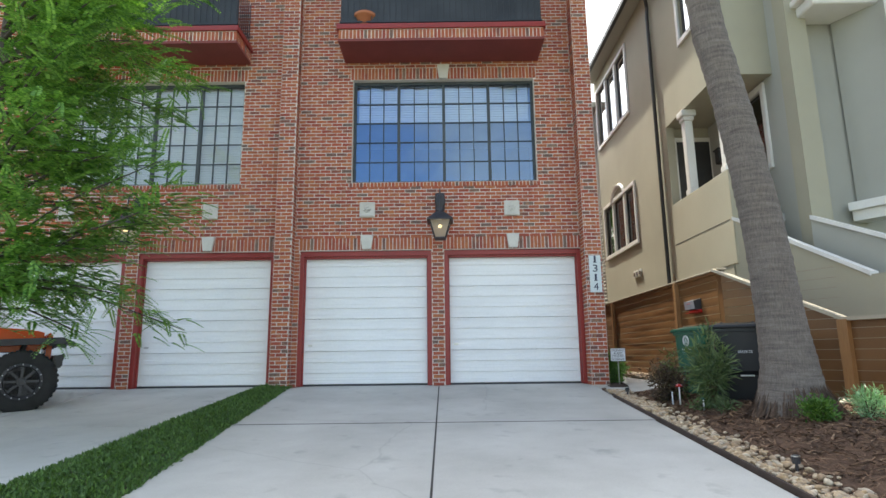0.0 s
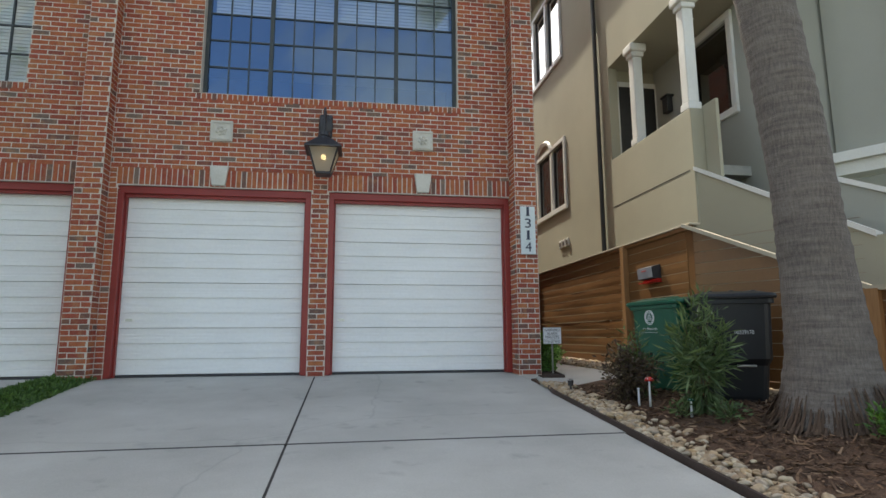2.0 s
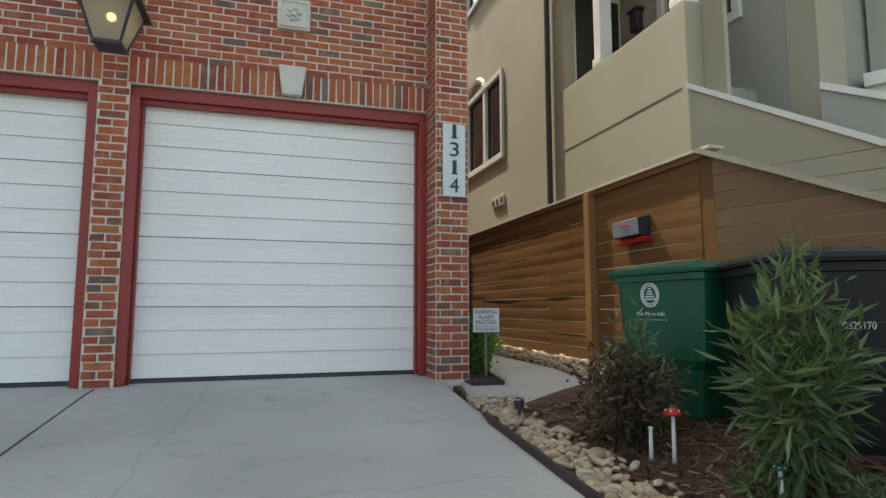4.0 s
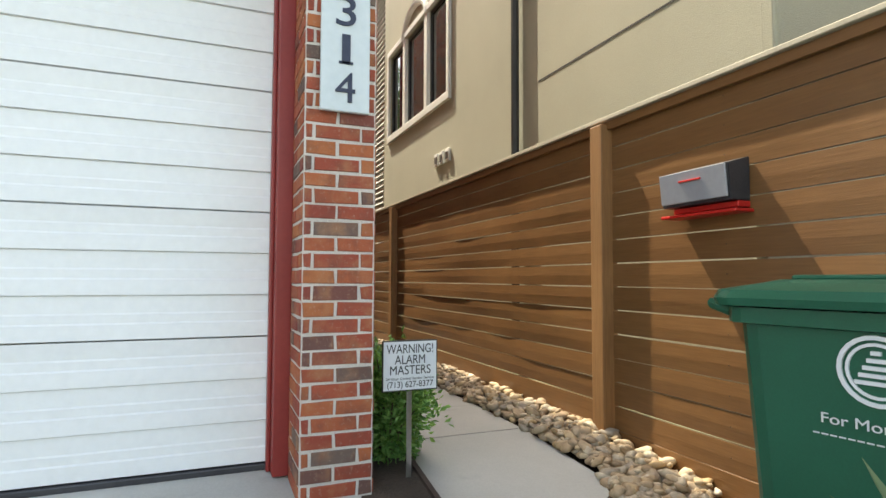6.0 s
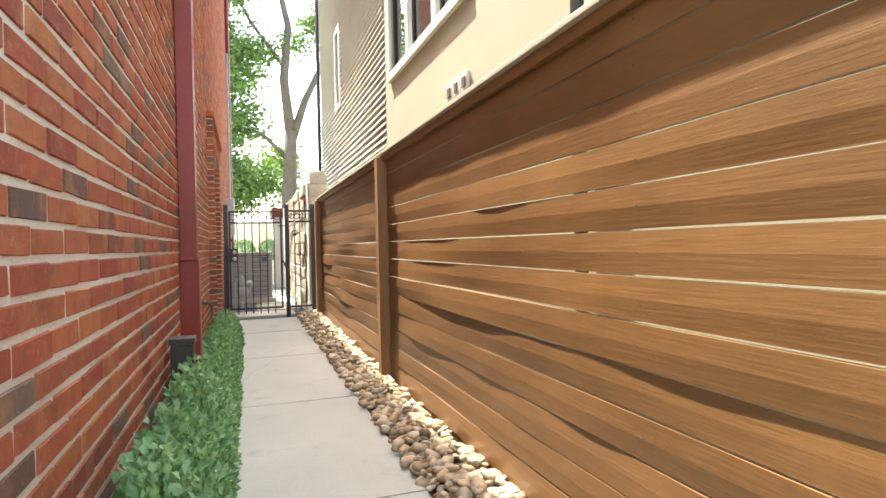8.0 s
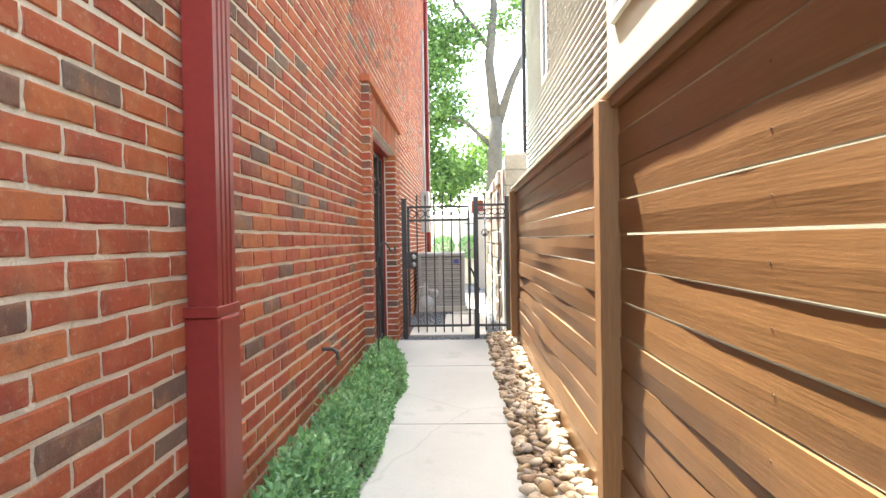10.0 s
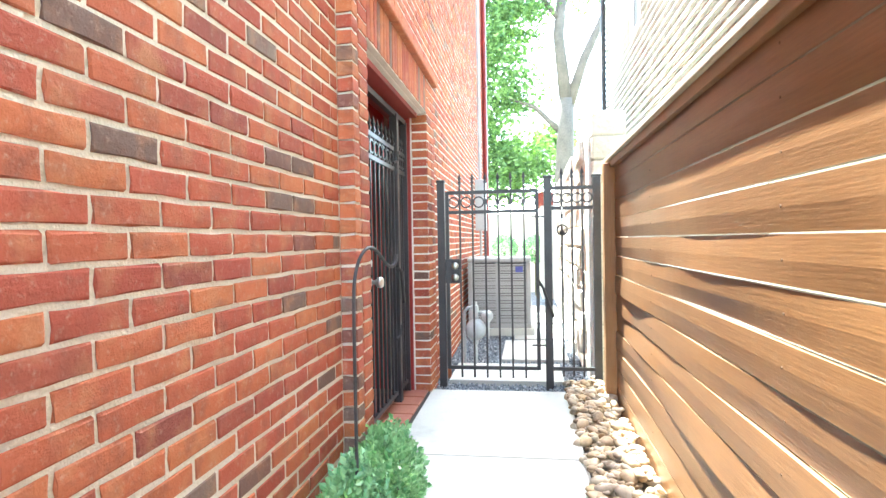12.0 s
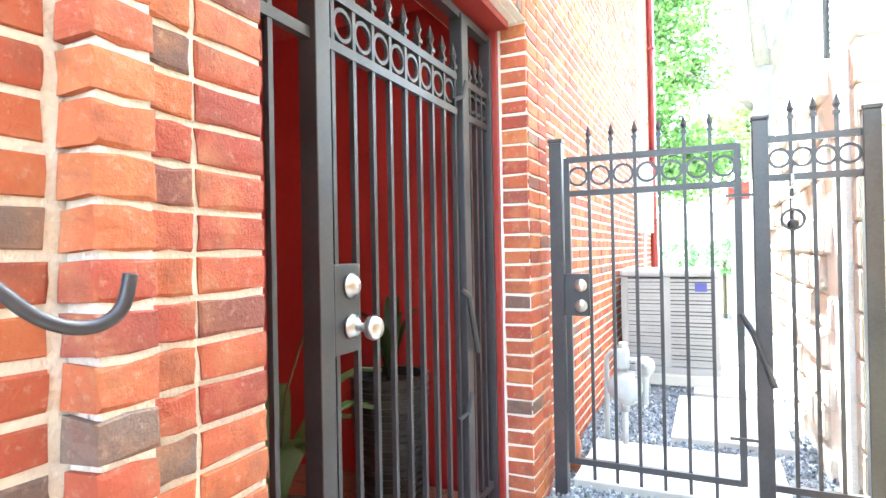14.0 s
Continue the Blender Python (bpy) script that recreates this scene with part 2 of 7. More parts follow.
def add_ring(bm, c, r, thick, axis="y", seg=16):
    """A flat-lying ring (torus) around c with its hole along an axis."""
    pts = []
    for k in range(seg):
        a = 2 * math.pi * k / seg
        u, w = r * math.cos(a), r * math.sin(a)
        pts.append(Vector(c) + (Vector((u, 0, w)) if axis == "y" else Vector((0, u, w)) if axis == "x" else Vector((u, w, 0))))
    sections = []
    for k, p in enumerate(pts):
        out = (p - Vector(c)).normalized()
        ax = {"x": Vector((1, 0, 0)), "y": Vector((0, 1, 0)), "z": Vector((0, 0, 1))}[axis]
        sections.append([bm.verts.new(p + thick * (math.cos(b) * out + math.sin(b) * ax)) for b in (0.785, 2.356, 3.927, 5.498)])
    for k in range(seg):
        a, b = sections[k], sections[(k + 1) % seg]
        for j in range(4):
            bm.faces.new((a[j], a[(j + 1) % 4], b[(j + 1) % 4], b[j]))


def add_lathe(bm, c, profile, seg=16):
    """A turned body round the z axis through c; profile: (radius, z)."""
    rings = [[bm.verts.new((c[0] + r * math.cos(2 * math.pi * k / seg), c[1] + r * math.sin(2 * math.pi * k / seg), c[2] + z)) for k in range(seg)] for r, z in profile]
    for a, b in zip(rings, rings[1:]):
        for k in range(seg):
            bm.faces.new((a[k], a[(k + 1) % seg], b[(k + 1) % seg], b[k]))
    bm.faces.new(rings[0][::-1])
    bm.faces.new(rings[-1])


def slab_with_holes(u0, u1, v0, v1, holes, d0, d1, place):
    """A wall between two depths with rectangular openings cut through it; place(u, d, v) gives the point."""
    us = sorted({u0, u1, *[min(max(h[i], u0), u1) for h in holes for i in (0, 1)]})
    vs = sorted({v0, v1, *[min(max(h[i], v0), v1) for h in holes for i in (2, 3)]})
    solid = {}
    for i in range(len(us) - 1):
        for j in range(len(vs) - 1):
            cu, cv = (us[i] + us[i + 1]) / 2, (vs[j] + vs[j + 1]) / 2
            solid[i, j] = not any(h[0] < cu < h[1] and h[2] < cv < h[3] for h in holes)
    verts, faces = [], []

    def quad(*pts):
        n = len(verts)
        verts.extend(pts)
        faces.append((n, n + 1, n + 2, n + 3))

    for (i, j), s in solid.items():
        if not s:
            continue
        a, b, c, d = us[i], us[i + 1], vs[j], vs[j + 1]
        quad(place(a, d0, c), place(b, d0, c), place(b, d0, d), place(a, d0, d))
        quad(place(b, d1, c), place(a, d1, c), place(a, d1, d), place(b, d1, d))
        if not solid.get((i - 1, j)):
            quad(place(a, d1, c), place(a, d0, c), place(a, d0, d), place(a, d1, d))
        if not solid.get((i + 1, j)):
            quad(place(b, d0, c), place(b, d1, c), place(b, d1, d), place(b, d0, d))
        if not solid.get((i, j - 1)):
            quad(place(a, d1, c), place(b, d1, c), place(b, d0, c), place(a, d0, c))
        if not solid.get((i, j + 1)):
            quad(place(a, d0, d), place(b, d0, d), place(b, d1, d), place(a, d1, d))
    return verts, faces


COURSE, BRICK_LEN, JOINT_W = 0.0677, 0.2032, 0.0118
brick_rng = random.Random(7)


def brick_rows(u0, u1, v0, v1, holes, course=COURSE, length=BRICK_LEN, z_origin=1.2, soldier=False):
    """The bricks (u, u, v, v) of a running-bond field, with openings left out."""
    out = []
    if soldier:
        n = max(1, round((u1 - u0) / course))
        w = (u1 - u0) / n
        return [(u0 + k * w + JOINT_W / 2, u0 + (k + 1) * w - JOINT_W / 2, v0 + JOINT_W / 2, v1 - JOINT_W / 2) for k in range(n)]
    k = math.floor((v0 - z_origin) / course + 0.001)
    while z_origin + k * course < v1 - 0.01:
        a, b = max(v0, z_origin + k * course) + JOINT_W / 2, min(v1, z_origin + (k + 1) * course) - JOINT_W / 2
        if b - a > 0.012:
            mid = (a + b) / 2
            spans = [(u0, u1)]
            for h in holes:
                if h[2] < mid < h[3]:
                    spans = [q for s, e in spans for q in ((s, min(e, h[0])), (max(s, h[1]), e)) if q[1] - q[0] > 0.01]
            off = (k % 2) * length / 2
            for s, e in spans:
                if e - s < 0.14:
                    out.append((s + JOINT_W / 2, e - JOINT_W / 2, a, b))
                    continue
                i = math.floor((s - off) / length)
                while off + i * length < e - 0.005:
                    p, q = max(s, off + i * length), min(e, off + (i + 1) * length)
                    if q - p > 0.022:
                        out.append((p + JOINT_W / 2, q - JOINT_W / 2, a, b))
                    i += 1
        k += 1
    return out


def bricks_mesh(name, bricks, place, proud=0.0045, parent=None):
    """All the given bricks as real blocks standing proud of the mortar, in one mesh."""
    verts, faces = [], []
    rng = brick_rng
    for a, b, c, d in bricks:
        n = len(verts)
        j = [rng.uniform(-0.003, 0.003) for _ in range(8)]
        t = proud + rng.uniform(-0.0015, 0.002)
        e = min(0.0025, proud * 0.6)
        for (u, v) in ((a + j[0], c + j[1]), (b + j[2], c + j[3]), (b + j[4], d + j[5]), (a + j[6], d + j[7])):
            verts.append(place(u, 0.0, v))
        for (u, v) in ((a + j[0] + e, c + j[1] + e), (b + j[2] - e, c + j[3] + e), (b + j[4] - e, d + j[5] - e), (a + j[6] + e, d + j[7] - e)):
            verts.append(place(u, -t, v))
        faces.append((n + 4, n + 5, n + 6, n + 7))
        for k in range(4):
            faces.append((n + k, n + (k + 1) % 4, n + 4 + (k + 1) % 4, n + 4 + k))
    ob = link_mesh(name, verts, faces, BRICK, parent)
    ob["kind"] = "stuff"
    return ob


def leaf_mesh(name, spots, mat, length, width, rng, parent=None, label="", droop=0.0, outward=None):
    """Many small folded leaves, one at each spot, turned at random."""
    verts, faces = [], []
    for p in spots:
        d = Vector((rng.gauss(0, 1), rng.gauss(0, 1), rng.gauss(0, 0.7) - droop))
        if outward is not None:
            d += (Vector(p) - Vector(outward)).normalized() * 1.2
        d.normalize()
        side = d.cross(Vector((rng.gauss(0, 1), rng.gauss(0, 1), rng.gauss(0, 1)))).normalized()
        k = rng.uniform(0.65, 1.25)
        n = len(verts)
        q = Vector(p)
        up = d.cross(side) * width * 0.25
        verts += [q, q + d * length * k * 0.5 + side * width * k * 0.5 + up, q + d * length * k, q + d * length * k * 0.5 - side * width * k * 0.5 + up]
        faces += [(n, n + 1, n + 2), (n, n + 2, n + 3)]
    return link_mesh(name, verts, faces, mat, parent, label)


# ---- ground ----
SLOPE, LOW = 0.083, 0.418


def drive_z(y):
    """The driveway rises to the garages and is level beyond them."""
    if y < 9.6:
        return LOW + SLOPE * max(y, -4.0)
    return LOW + SLOPE * 9.6 + (min(y, 30.0) - 9.6) * 0.006


def strip(name, xs, ys, lift, mat, zf=drive_z, thick=0.12):
    """A paved or planted sheet that follows the rise; xs(y) gives its two edges."""
    bm = bmesh.new()
    tops, bots = [], []
    for y in ys:
        a, b = xs(y)
        n = 6
        tops.append([bm.verts.new((a + (b - a) * k / n, y, zf(y) + lift)) for k in range(n + 1)])
        bots.append([bm.verts.new((a + (b - a) * k / n, y, zf(y) + lift - thick)) for k in range(n + 1)])
    for i in range(len(ys) - 1):
        for k in range(6):
            bm.faces.new((tops[i][k], tops[i][k + 1], tops[i + 1][k + 1], tops[i + 1][k]))
        for k in (0, 6):
            bm.faces.new((tops[i][k], tops[i + 1][k], bots[i + 1][k], bots[i][k]))
    for r, q in ((tops[0], bots[0]), (tops[-1], bots[-1])):
        for k in range(6):
            bm.faces.new((r[k], r[k + 1], q[k + 1], q[k]))
    return part(name, bm, mat)


def ground_sheet():
    ys = [-2500, -300, -60, -12, -6, -4, 0, 3, 6, 9.6, 14, 20, 30, 60, 300, 2500]
    xs = [-2500, -300, -60, -20, -12, -3, 3, 8, 12, 20, 60, 300, 2500]
    verts = [(x, y, drive_z(y) - 0.13) for y in ys for x in xs]
    n = len(xs)
    faces = [(j * n + i, j * n + i + 1, (j + 1) * n + i + 1, (j + 1) * n + i) for j in range(len(ys) - 1) for i in range(n - 1)]
    return tagged(link_mesh("ground", verts, faces, GROUND_FAR), "bare and grassy ground round the houses", "ground", kind="structure")


ground_sheet()
tagged(part("road", box_bm(-60, 60, -13, -6.0, drive_z(-6) - 0.12, drive_z(-6) - 0.06), ROAD), "dark asphalt street beyond the driveway", "road", kind="structure")


def lerp(a, b, t):
    return a + (b - a) * t


def drive_left(y):
    return -2.95 + 0.057 * (9.3 - y) if y < 9.3 else -2.95


def grass_left(y):
    return -3.51 - 0.04 * max(0.0, 9.3 - y)


YS = [-6, -4, -2, 0, 2, 3, 4, 5, 6, 6.28]
YS2 = [6.295, 7.5, 8.5, 9.3, 9.75]
for tag, ys, x0, x1 in (("a", YS, None, -0.315), ("b", YS, -0.295, 2.33), ("c", YS2, None, -0.315), ("d", YS2, -0.295, 2.4)):
    slab = strip("driveway", (lambda y, x0=x0, x1=x1: ((drive_left(y) if x0 is None else x0), x1)), ys, 0.0, CONCRETE)
    tagged(slab, "pale grey concrete driveway slab with stains and cracks", "driveway", kind="structure")
for ys in (YS, YS2):
    slab = strip("driveway", lambda y: (-6.12, grass_left(y)), ys, 0.0, CONCRETE)
    tagged(slab, "pale grey concrete driveway slab of the neighbouring unit", "driveway", kind="structure")
    slab = strip("driveway", lambda y: (-9.0, -6.14), ys, 0.0, CONCRETE)
    tagged(slab, "pale grey concrete driveway slab of the neighbouring unit", "driveway", kind="structure")
tagged(strip("expansion_joint", lambda y: (-0.322, -0.288), YS + YS2, -0.006, JOINT), "dark expansion joint in the driveway", "joint", kind="structure")
tagged(strip("cross_joint", lambda y: (-2.76, 2.34), [6.275, 6.302], 0.0015, JOINT), "dark joint across the driveway", "joint", kind="structure")


def bed_z(x, y):
    """The planted bed climbs from the driveway's edge to the fence."""
    t = min(max((x - 2.36) / 1.3, 0.0), 1.0)
    return drive_z(y) + lerp(0.02, max(1.17 - drive_z(y), 0.02) * (0.75 if y > 5 else 0.75 * max(0.0, (y - 1) / 4)), t * t * (3 - 2 * t))


def bed():
    bm = bmesh.new()
    rows = []
    for j in range(46):
        y = -5.0 + j * (14.0 / 45)
        edge = 2.36 if y < 8.1 else lerp(2.36, 3.7, (y - 8.1) / 0.9)
        rows.append([bm.verts.new((lerp(edge, 7.5, (k / 40) ** 1.3), y, bed_z(lerp(edge, 7.5, (k / 40) ** 1.3), y) + (0.014 * noise.noise(Vector((k * 0.7, j * 0.9, 0))) if k else -0.03))) for k in range(41)])
    for a, b in zip(rows, rows[1:]):
        for k in range(40):
            bm.faces.new((a[k], a[k + 1], b[k + 1], b[k]))
    return tagged(part("mulch_bed", bm, MULCH, smooth=True), "planting bed covered with brown shredded bark mulch", "flower bed", kind="structure")


bed()

# walkway beside the brick wall
tagged(strip("walkway_soil", lambda y: (2.5, 4.02), [8.0, 8.5, 9.2], -0.025, MULCH), "bark-covered soil where the walkway meets the bed", "flower bed", kind="structure")
WALK_JOINTS = [8.4, 9.9, 11.5, 13.15, 14.85, 16.5, 17.85]


def walk_edges(y):
    if y < 9.8:
        t = (y - 8.4) / 1.4
        return lerp(2.42, 2.68, t), lerp(3.42, 3.76, min(1, t * 1.8))
    return (2.70 if y > 16.25 else 2.93), 3.76


for a, b in zip(WALK_JOINTS, WALK_JOINTS[1:]):
    slab = strip("walkway", walk_edges, [a + 0.006, (a + b) / 2, b - 0.006], 0.0, WALK_CONCRETE)
    tagged(slab, "pale concrete walkway slab beside the brick wall", "walkway", kind="structure")
tagged(strip("walkway_base", lambda y: (2.72, 3.755), [9.8, 13, 17.6], -0.02, JOINT), "dark bed under the walkway joints", "walkway", kind="structure")
tagged(strip("hedge_bed", lambda y: (2.68, 2.93), [9.6, 12, 14, 16.0], -0.03, SOIL), "narrow strip of dark soil along the brick wall", "flower bed", kind="structure")
tagged(strip("rock_bed", lambda y: (3.762, 4.12), [8.6, 12, 15, 18.0], -0.006, SOIL), "narrow soil strip under river rocks", "gravel bed", kind="structure")
tagged(strip("gravel_yard", lambda y: (2.68, 4.0), [17.75, 20, 24, 30], -0.03, GREY_GRAVEL), "blue-grey gravel of the side yard behind the gate", "gravel", kind="structure")
for x0, x1, y0, y1 in ((2.8, 3.75, 18.1, 18.75), (3.2, 3.85, 18.95, 20.0), (3.3, 3.9, 20.1, 21.3), (3.4, 3.95, 21.4, 23.4)):
    tagged(part("paving_slab", box_bm(x0, x1, y0, y1, drive_z(19) - 0.05, drive_z(19) + 0.012, 0.008), WALK_CONCRETE), "pale concrete stepping slab in gravel", "paving slab", kind="structure")

# ---- brick building ----
FRONT, SIDE, TOP, UNIT = 9.56, 2.665, 9.75, -5.7
DOORS = [(-2.87, -0.42), (-0.185, 2.362)]
OPEN_TOP, SOLDIER_TOP = 3.68, 3.93
WIN = (-1.935, 1.62, 5.0, 7.11)
front_holes = []
for k in (0, 1):
    for a, b in DOORS:
        front_holes.append((a + UNIT * k, b + UNIT * k, 0.9, OPEN_TOP))
    front_holes.append((WIN[0] + UNIT * k, WIN[1] + UNIT * k, WIN[2], WIN[3]))
    front_holes.append((-1.2 + UNIT * k, 0.8 + UNIT * k, 8.25, 9.5))


def on_front(u, d, v):
    return (u, FRONT + d, v)


def on_side(u, d, v):
    return (SIDE - d, u, v)


ENTRY = (16.07, 17.74, 0.9, 3.44)
v, f = slab_with_holes(-9.6, SIDE, 0.9, TOP, front_holes, 0.0, 0.3, on_front)
wall_front = tagged(link_mesh("wall_front", v, f, FRONT_MORTAR), "red brick front wall with pale mortar over the garages", "wall", kind="structure")
v, f = slab_with_holes(FRONT + 0.3, 24.3, 0.9, TOP, [ENTRY], 0.0, 0.3, on_side)
wall_side = tagged(link_mesh("wall_side", v, f, MORTAR), "long red brick side wall with pale mortar", "wall", kind="structure")
tagged(part("wall_back", box_bm(-9.6, SIDE - 0.3, 24.0, 24.3, 0.9, TOP), MORTAR), "plain back wall of the brick building", "wall", kind="structure")
tagged(part("wall_far", box_bm(-9.9, -9.6, FRONT, 24.3, 0.9, TOP), MORTAR), "plain far wall of the brick building", "wall", kind="structure")
tagged(part("roof", box_bm(-10.0, SIDE, FRONT - 0.1, 24.4, TOP, TOP + 0.2), DARK_METAL), "flat roof of the brick building", "roof", kind="structure")
tagged(part("garage_ceiling", box_bm(-9.6, SIDE - 0.3, FRONT + 0.3, 15.0, 4.1, 4.2), WHITE_TRIM), "plain ceiling over the garages", "ceiling", kind="structure")
tagged(part("upper_ceiling", box_bm(-9.6, SIDE - 0.3, FRONT + 0.3, 15.0, 7.7, 7.8), WHITE_TRIM), "plain ceiling of the upper room", "ceiling", kind="structure")
tagged(part("room_back_wall", box_bm(-9.6, SIDE - 0.3, 15.0, 15.1, 0.9, TOP), surface("room_wall", (0.3, 0.29, 0.27), (0.4, 0.39, 0.36), 0.9, 30)), "plain inner wall behind the windows", "wall", kind="structure")

# unseen block on the roof, added only to lengthen the shadow over the driveway
tagged(part("shade_block", box_bm(-9.6, 1.9, FRONT + 0.02, 16.0, TOP + 0.2, 12.8), BRICK), "unseen brick block added above the roof to shade the driveway", "wall", kind="structure")

# pilasters that stand proud of the front
PIERS = [(-3.3, -2.98, 0.2), (2.36, SIDE, 0.30)]
for a, b, d in PIERS:
    tagged(part("pilaster", box_bm(a + 0.001, b - 0.001, FRONT - d, FRONT - 0.001, 1.05, TOP), FRONT_MORTAR), "red brick pilaster rising up the front", "pilaster", kind="structure")

front_bricks = brick_rows(-9.6, SIDE, 1.2, TOP, [(a, b, c, d) for a, b, c, d in front_holes] + [(a + UNIT * k - 0.02, b + UNIT * k + 0.02, OPEN_TOP - 0.01, SOLDIER_TOP) for k in (0, 1) for a, b in DOORS] + [(WIN[0] + UNIT * k - 0.05, WIN[1] + UNIT * k + 0.05, WIN[2] - 0.11, WIN[2]) for k in (0, 1)] + [(WIN[0] + UNIT * k - 0.05, WIN[1] + UNIT * k + 0.05, WIN[3], WIN[3] + 0.25) for k in (0, 1)] + [(a, b, 0, TOP) for a, b, d in PIERS])
for k in (0, 1):
    for a, b in DOORS:
        front_bricks += brick_rows(a + UNIT * k - 0.02, b + UNIT * k + 0.02, OPEN_TOP + 0.005, SOLDIER_TOP, [], soldier=True)
    front_bricks += brick_rows(WIN[0] + UNIT * k - 0.05, WIN[1] + UNIT * k + 0.05, WIN[2] - 0.11, WIN[2], [], soldier=True)
    front_bricks += brick_rows(WIN[0] + UNIT * k - 0.05, WIN[1] + UNIT * k + 0.05, WIN[3], WIN[3] + 0.25, [], soldier=True)
tagged(bricks_mesh("front_bricks", front_bricks, on_front, parent=wall_front), "weathered red bricks with a few grey ones")
for a, b, dep in PIERS:
    tagged(bricks_mesh("pilaster_bricks", brick_rows(a, b, 1.2, TOP, [], length=0.2), lambda u, d, v, dep=dep: (u, FRONT - dep + d, v), parent=wall_front), "weathered red pilaster bricks")
    bricks_mesh("pilaster_bricks", brick_rows(FRONT - dep, FRONT, 1.2, TOP, []), lambda u, d, v, a=a: (a + d, u, v), parent=wall_front)
    if b < 2:
        bricks_mesh("pilaster_bricks", brick_rows(FRONT - dep, FRONT, 1.2, TOP, []), lambda u, d, v, b=b: (b - d, u, v), parent=wall_front)


def garage_door(x0, x1, sticker):
    """A sectional door: four sections of two ribbed panels, red frame and a rubber seal."""
    y = FRONT + 0.17
    z0 = drive_z(9.6) + 0.03
    door = empty("garage_door", (x0 + x1) / 2, y, z0)
    a, b = x0 + 0.07 - door.location.x, x1 - 0.07 - door.location.x
    h = 0.196
    for k in range(4):
        bm = bmesh.new()
        prof = []
        for r in range(3):
            o = r * h
            prof += [(-0.002, o + 0.003 if r else o + 0.002), (-0.020, o + 0.004 if r else o + 0.006), (-0.017, o + h * 0.36), (-0.0125, o + h * 0.40), (-0.0125, o + h * 0.58), (-0.0095, o + h * 0.62), (-0.008 if r < 2 else -0.016, o + h - 0.002)]
        prof += [(-0.002, 3 * h - 0.004), (0.035, 3 * h - 0.004), (0.035, 0.002)]
        rows = [[bm.verts.new((u, d, 3 * k * h + zz)) for d, zz in prof] for u in (a, b)]
        for i in range(len(prof)):
            j = (i + 1) % len(prof)
            bm.faces.new((rows[0][i], rows[0][j], rows[1][j], rows[1][i]))
        bm.faces.new(rows[0])
        bm.faces.new(rows[1][::-1])
        part("section", bm, DOOR_WHITE, door)
    part("seal", box_bm(a, b, -0.03, 0.03, -0.035, -0.002, 0.008), IRON, door, "black rubber bottom seal")
    if sticker:
        part("sticker", box_bm(a + 0.07, a + 0.17, -0.016, -0.0125, h * 0.1, h * 0.24), WHITE_STONE, door, "small worn sticker")
        part("lock_plate", box_bm(a + 0.09, a + 0.17, -0.018, -0.0125, h * 3.45, h * 3.62, 0.002), STEEL, door, "small steel lock plate")
    tagged(door, "white ribbed sectional garage door, closed", "garage door", "garage doors")
    fr = empty("garage_door_frame", (x0 + x1) / 2, FRONT + 0.1, drive_z(9.6))
    c = fr.location.x
    zt = OPEN_TOP - fr.location.z
    for nm, u0, u1 in (("jamb", x0 - c + 0.002, x0 - c + 0.075), ("jamb", x1 - c - 0.075, x1 - c - 0.002)):
        bm = box_bm(u0, u1, -0.09, 0.06, 0.0, zt - 0.1, 0.006)
        s = 1 if u0 < 0 else -1
        e = u1 if u0 < 0 else u0
        add_box(bm, min(e, e + s * 0.018), max(e, e + s * 0.018), -0.005, 0.055, 0.0, zt - 0.1, 0.005)
        part(nm, bm, RED_PAINT, fr)
    bm = box_bm(x0 - c + 0.002, x1 - c - 0.002, -0.06, 0.06, zt - 0.1, zt - 0.002, 0.006)
    add_box(bm, x0 - c + 0.077, x1 - c - 0.077, -0.02, 0.045, zt - 0.14, zt - 0.095, 0.005)
    part("head", bm, RED_PAINT, fr)
    tagged(fr, "dark red painted wooden frame round the garage door", "door frame", "garage door frames")


STEEL = surface("brushed_steel", (0.45, 0.45, 0.45), (0.62, 0.62, 0.61), 0.3, 60, 4, 0.05, metal=1.0)
BLIND = surface("white_blind", (0.76, 0.78, 0.77), (0.86, 0.87, 0.86), 0.7, 30, 2, 0.05)
# the blue of the reflected sky is put into this pane's mirror colour
GLASS_BLUE = glass_material("sky_blue_glass", (0.9, 0.93, 0.95), 0.20, (0.40, 0.62, 0.98))
GLASS_CLEAR = glass_material("window_glass", (0.95, 0.97, 0.97), 0.05)
GLASS_MIRROR = glass_material("bright_glass", (0.3, 0.32, 0.34), 0.6)
GLASS_DARK = glass_material("dark_glass", (0.10, 0.10, 0.10), 0.08)
SCREEN = surface("insect_screen", (0.045, 0.03, 0.026), (0.085, 0.06, 0.05), 0.8, 300, 2, 0.3)

for k in (0, 1):
    for i, (a, b) in enumerate(DOORS):
        garage_door(a + UNIT * k, b + UNIT * k, True)


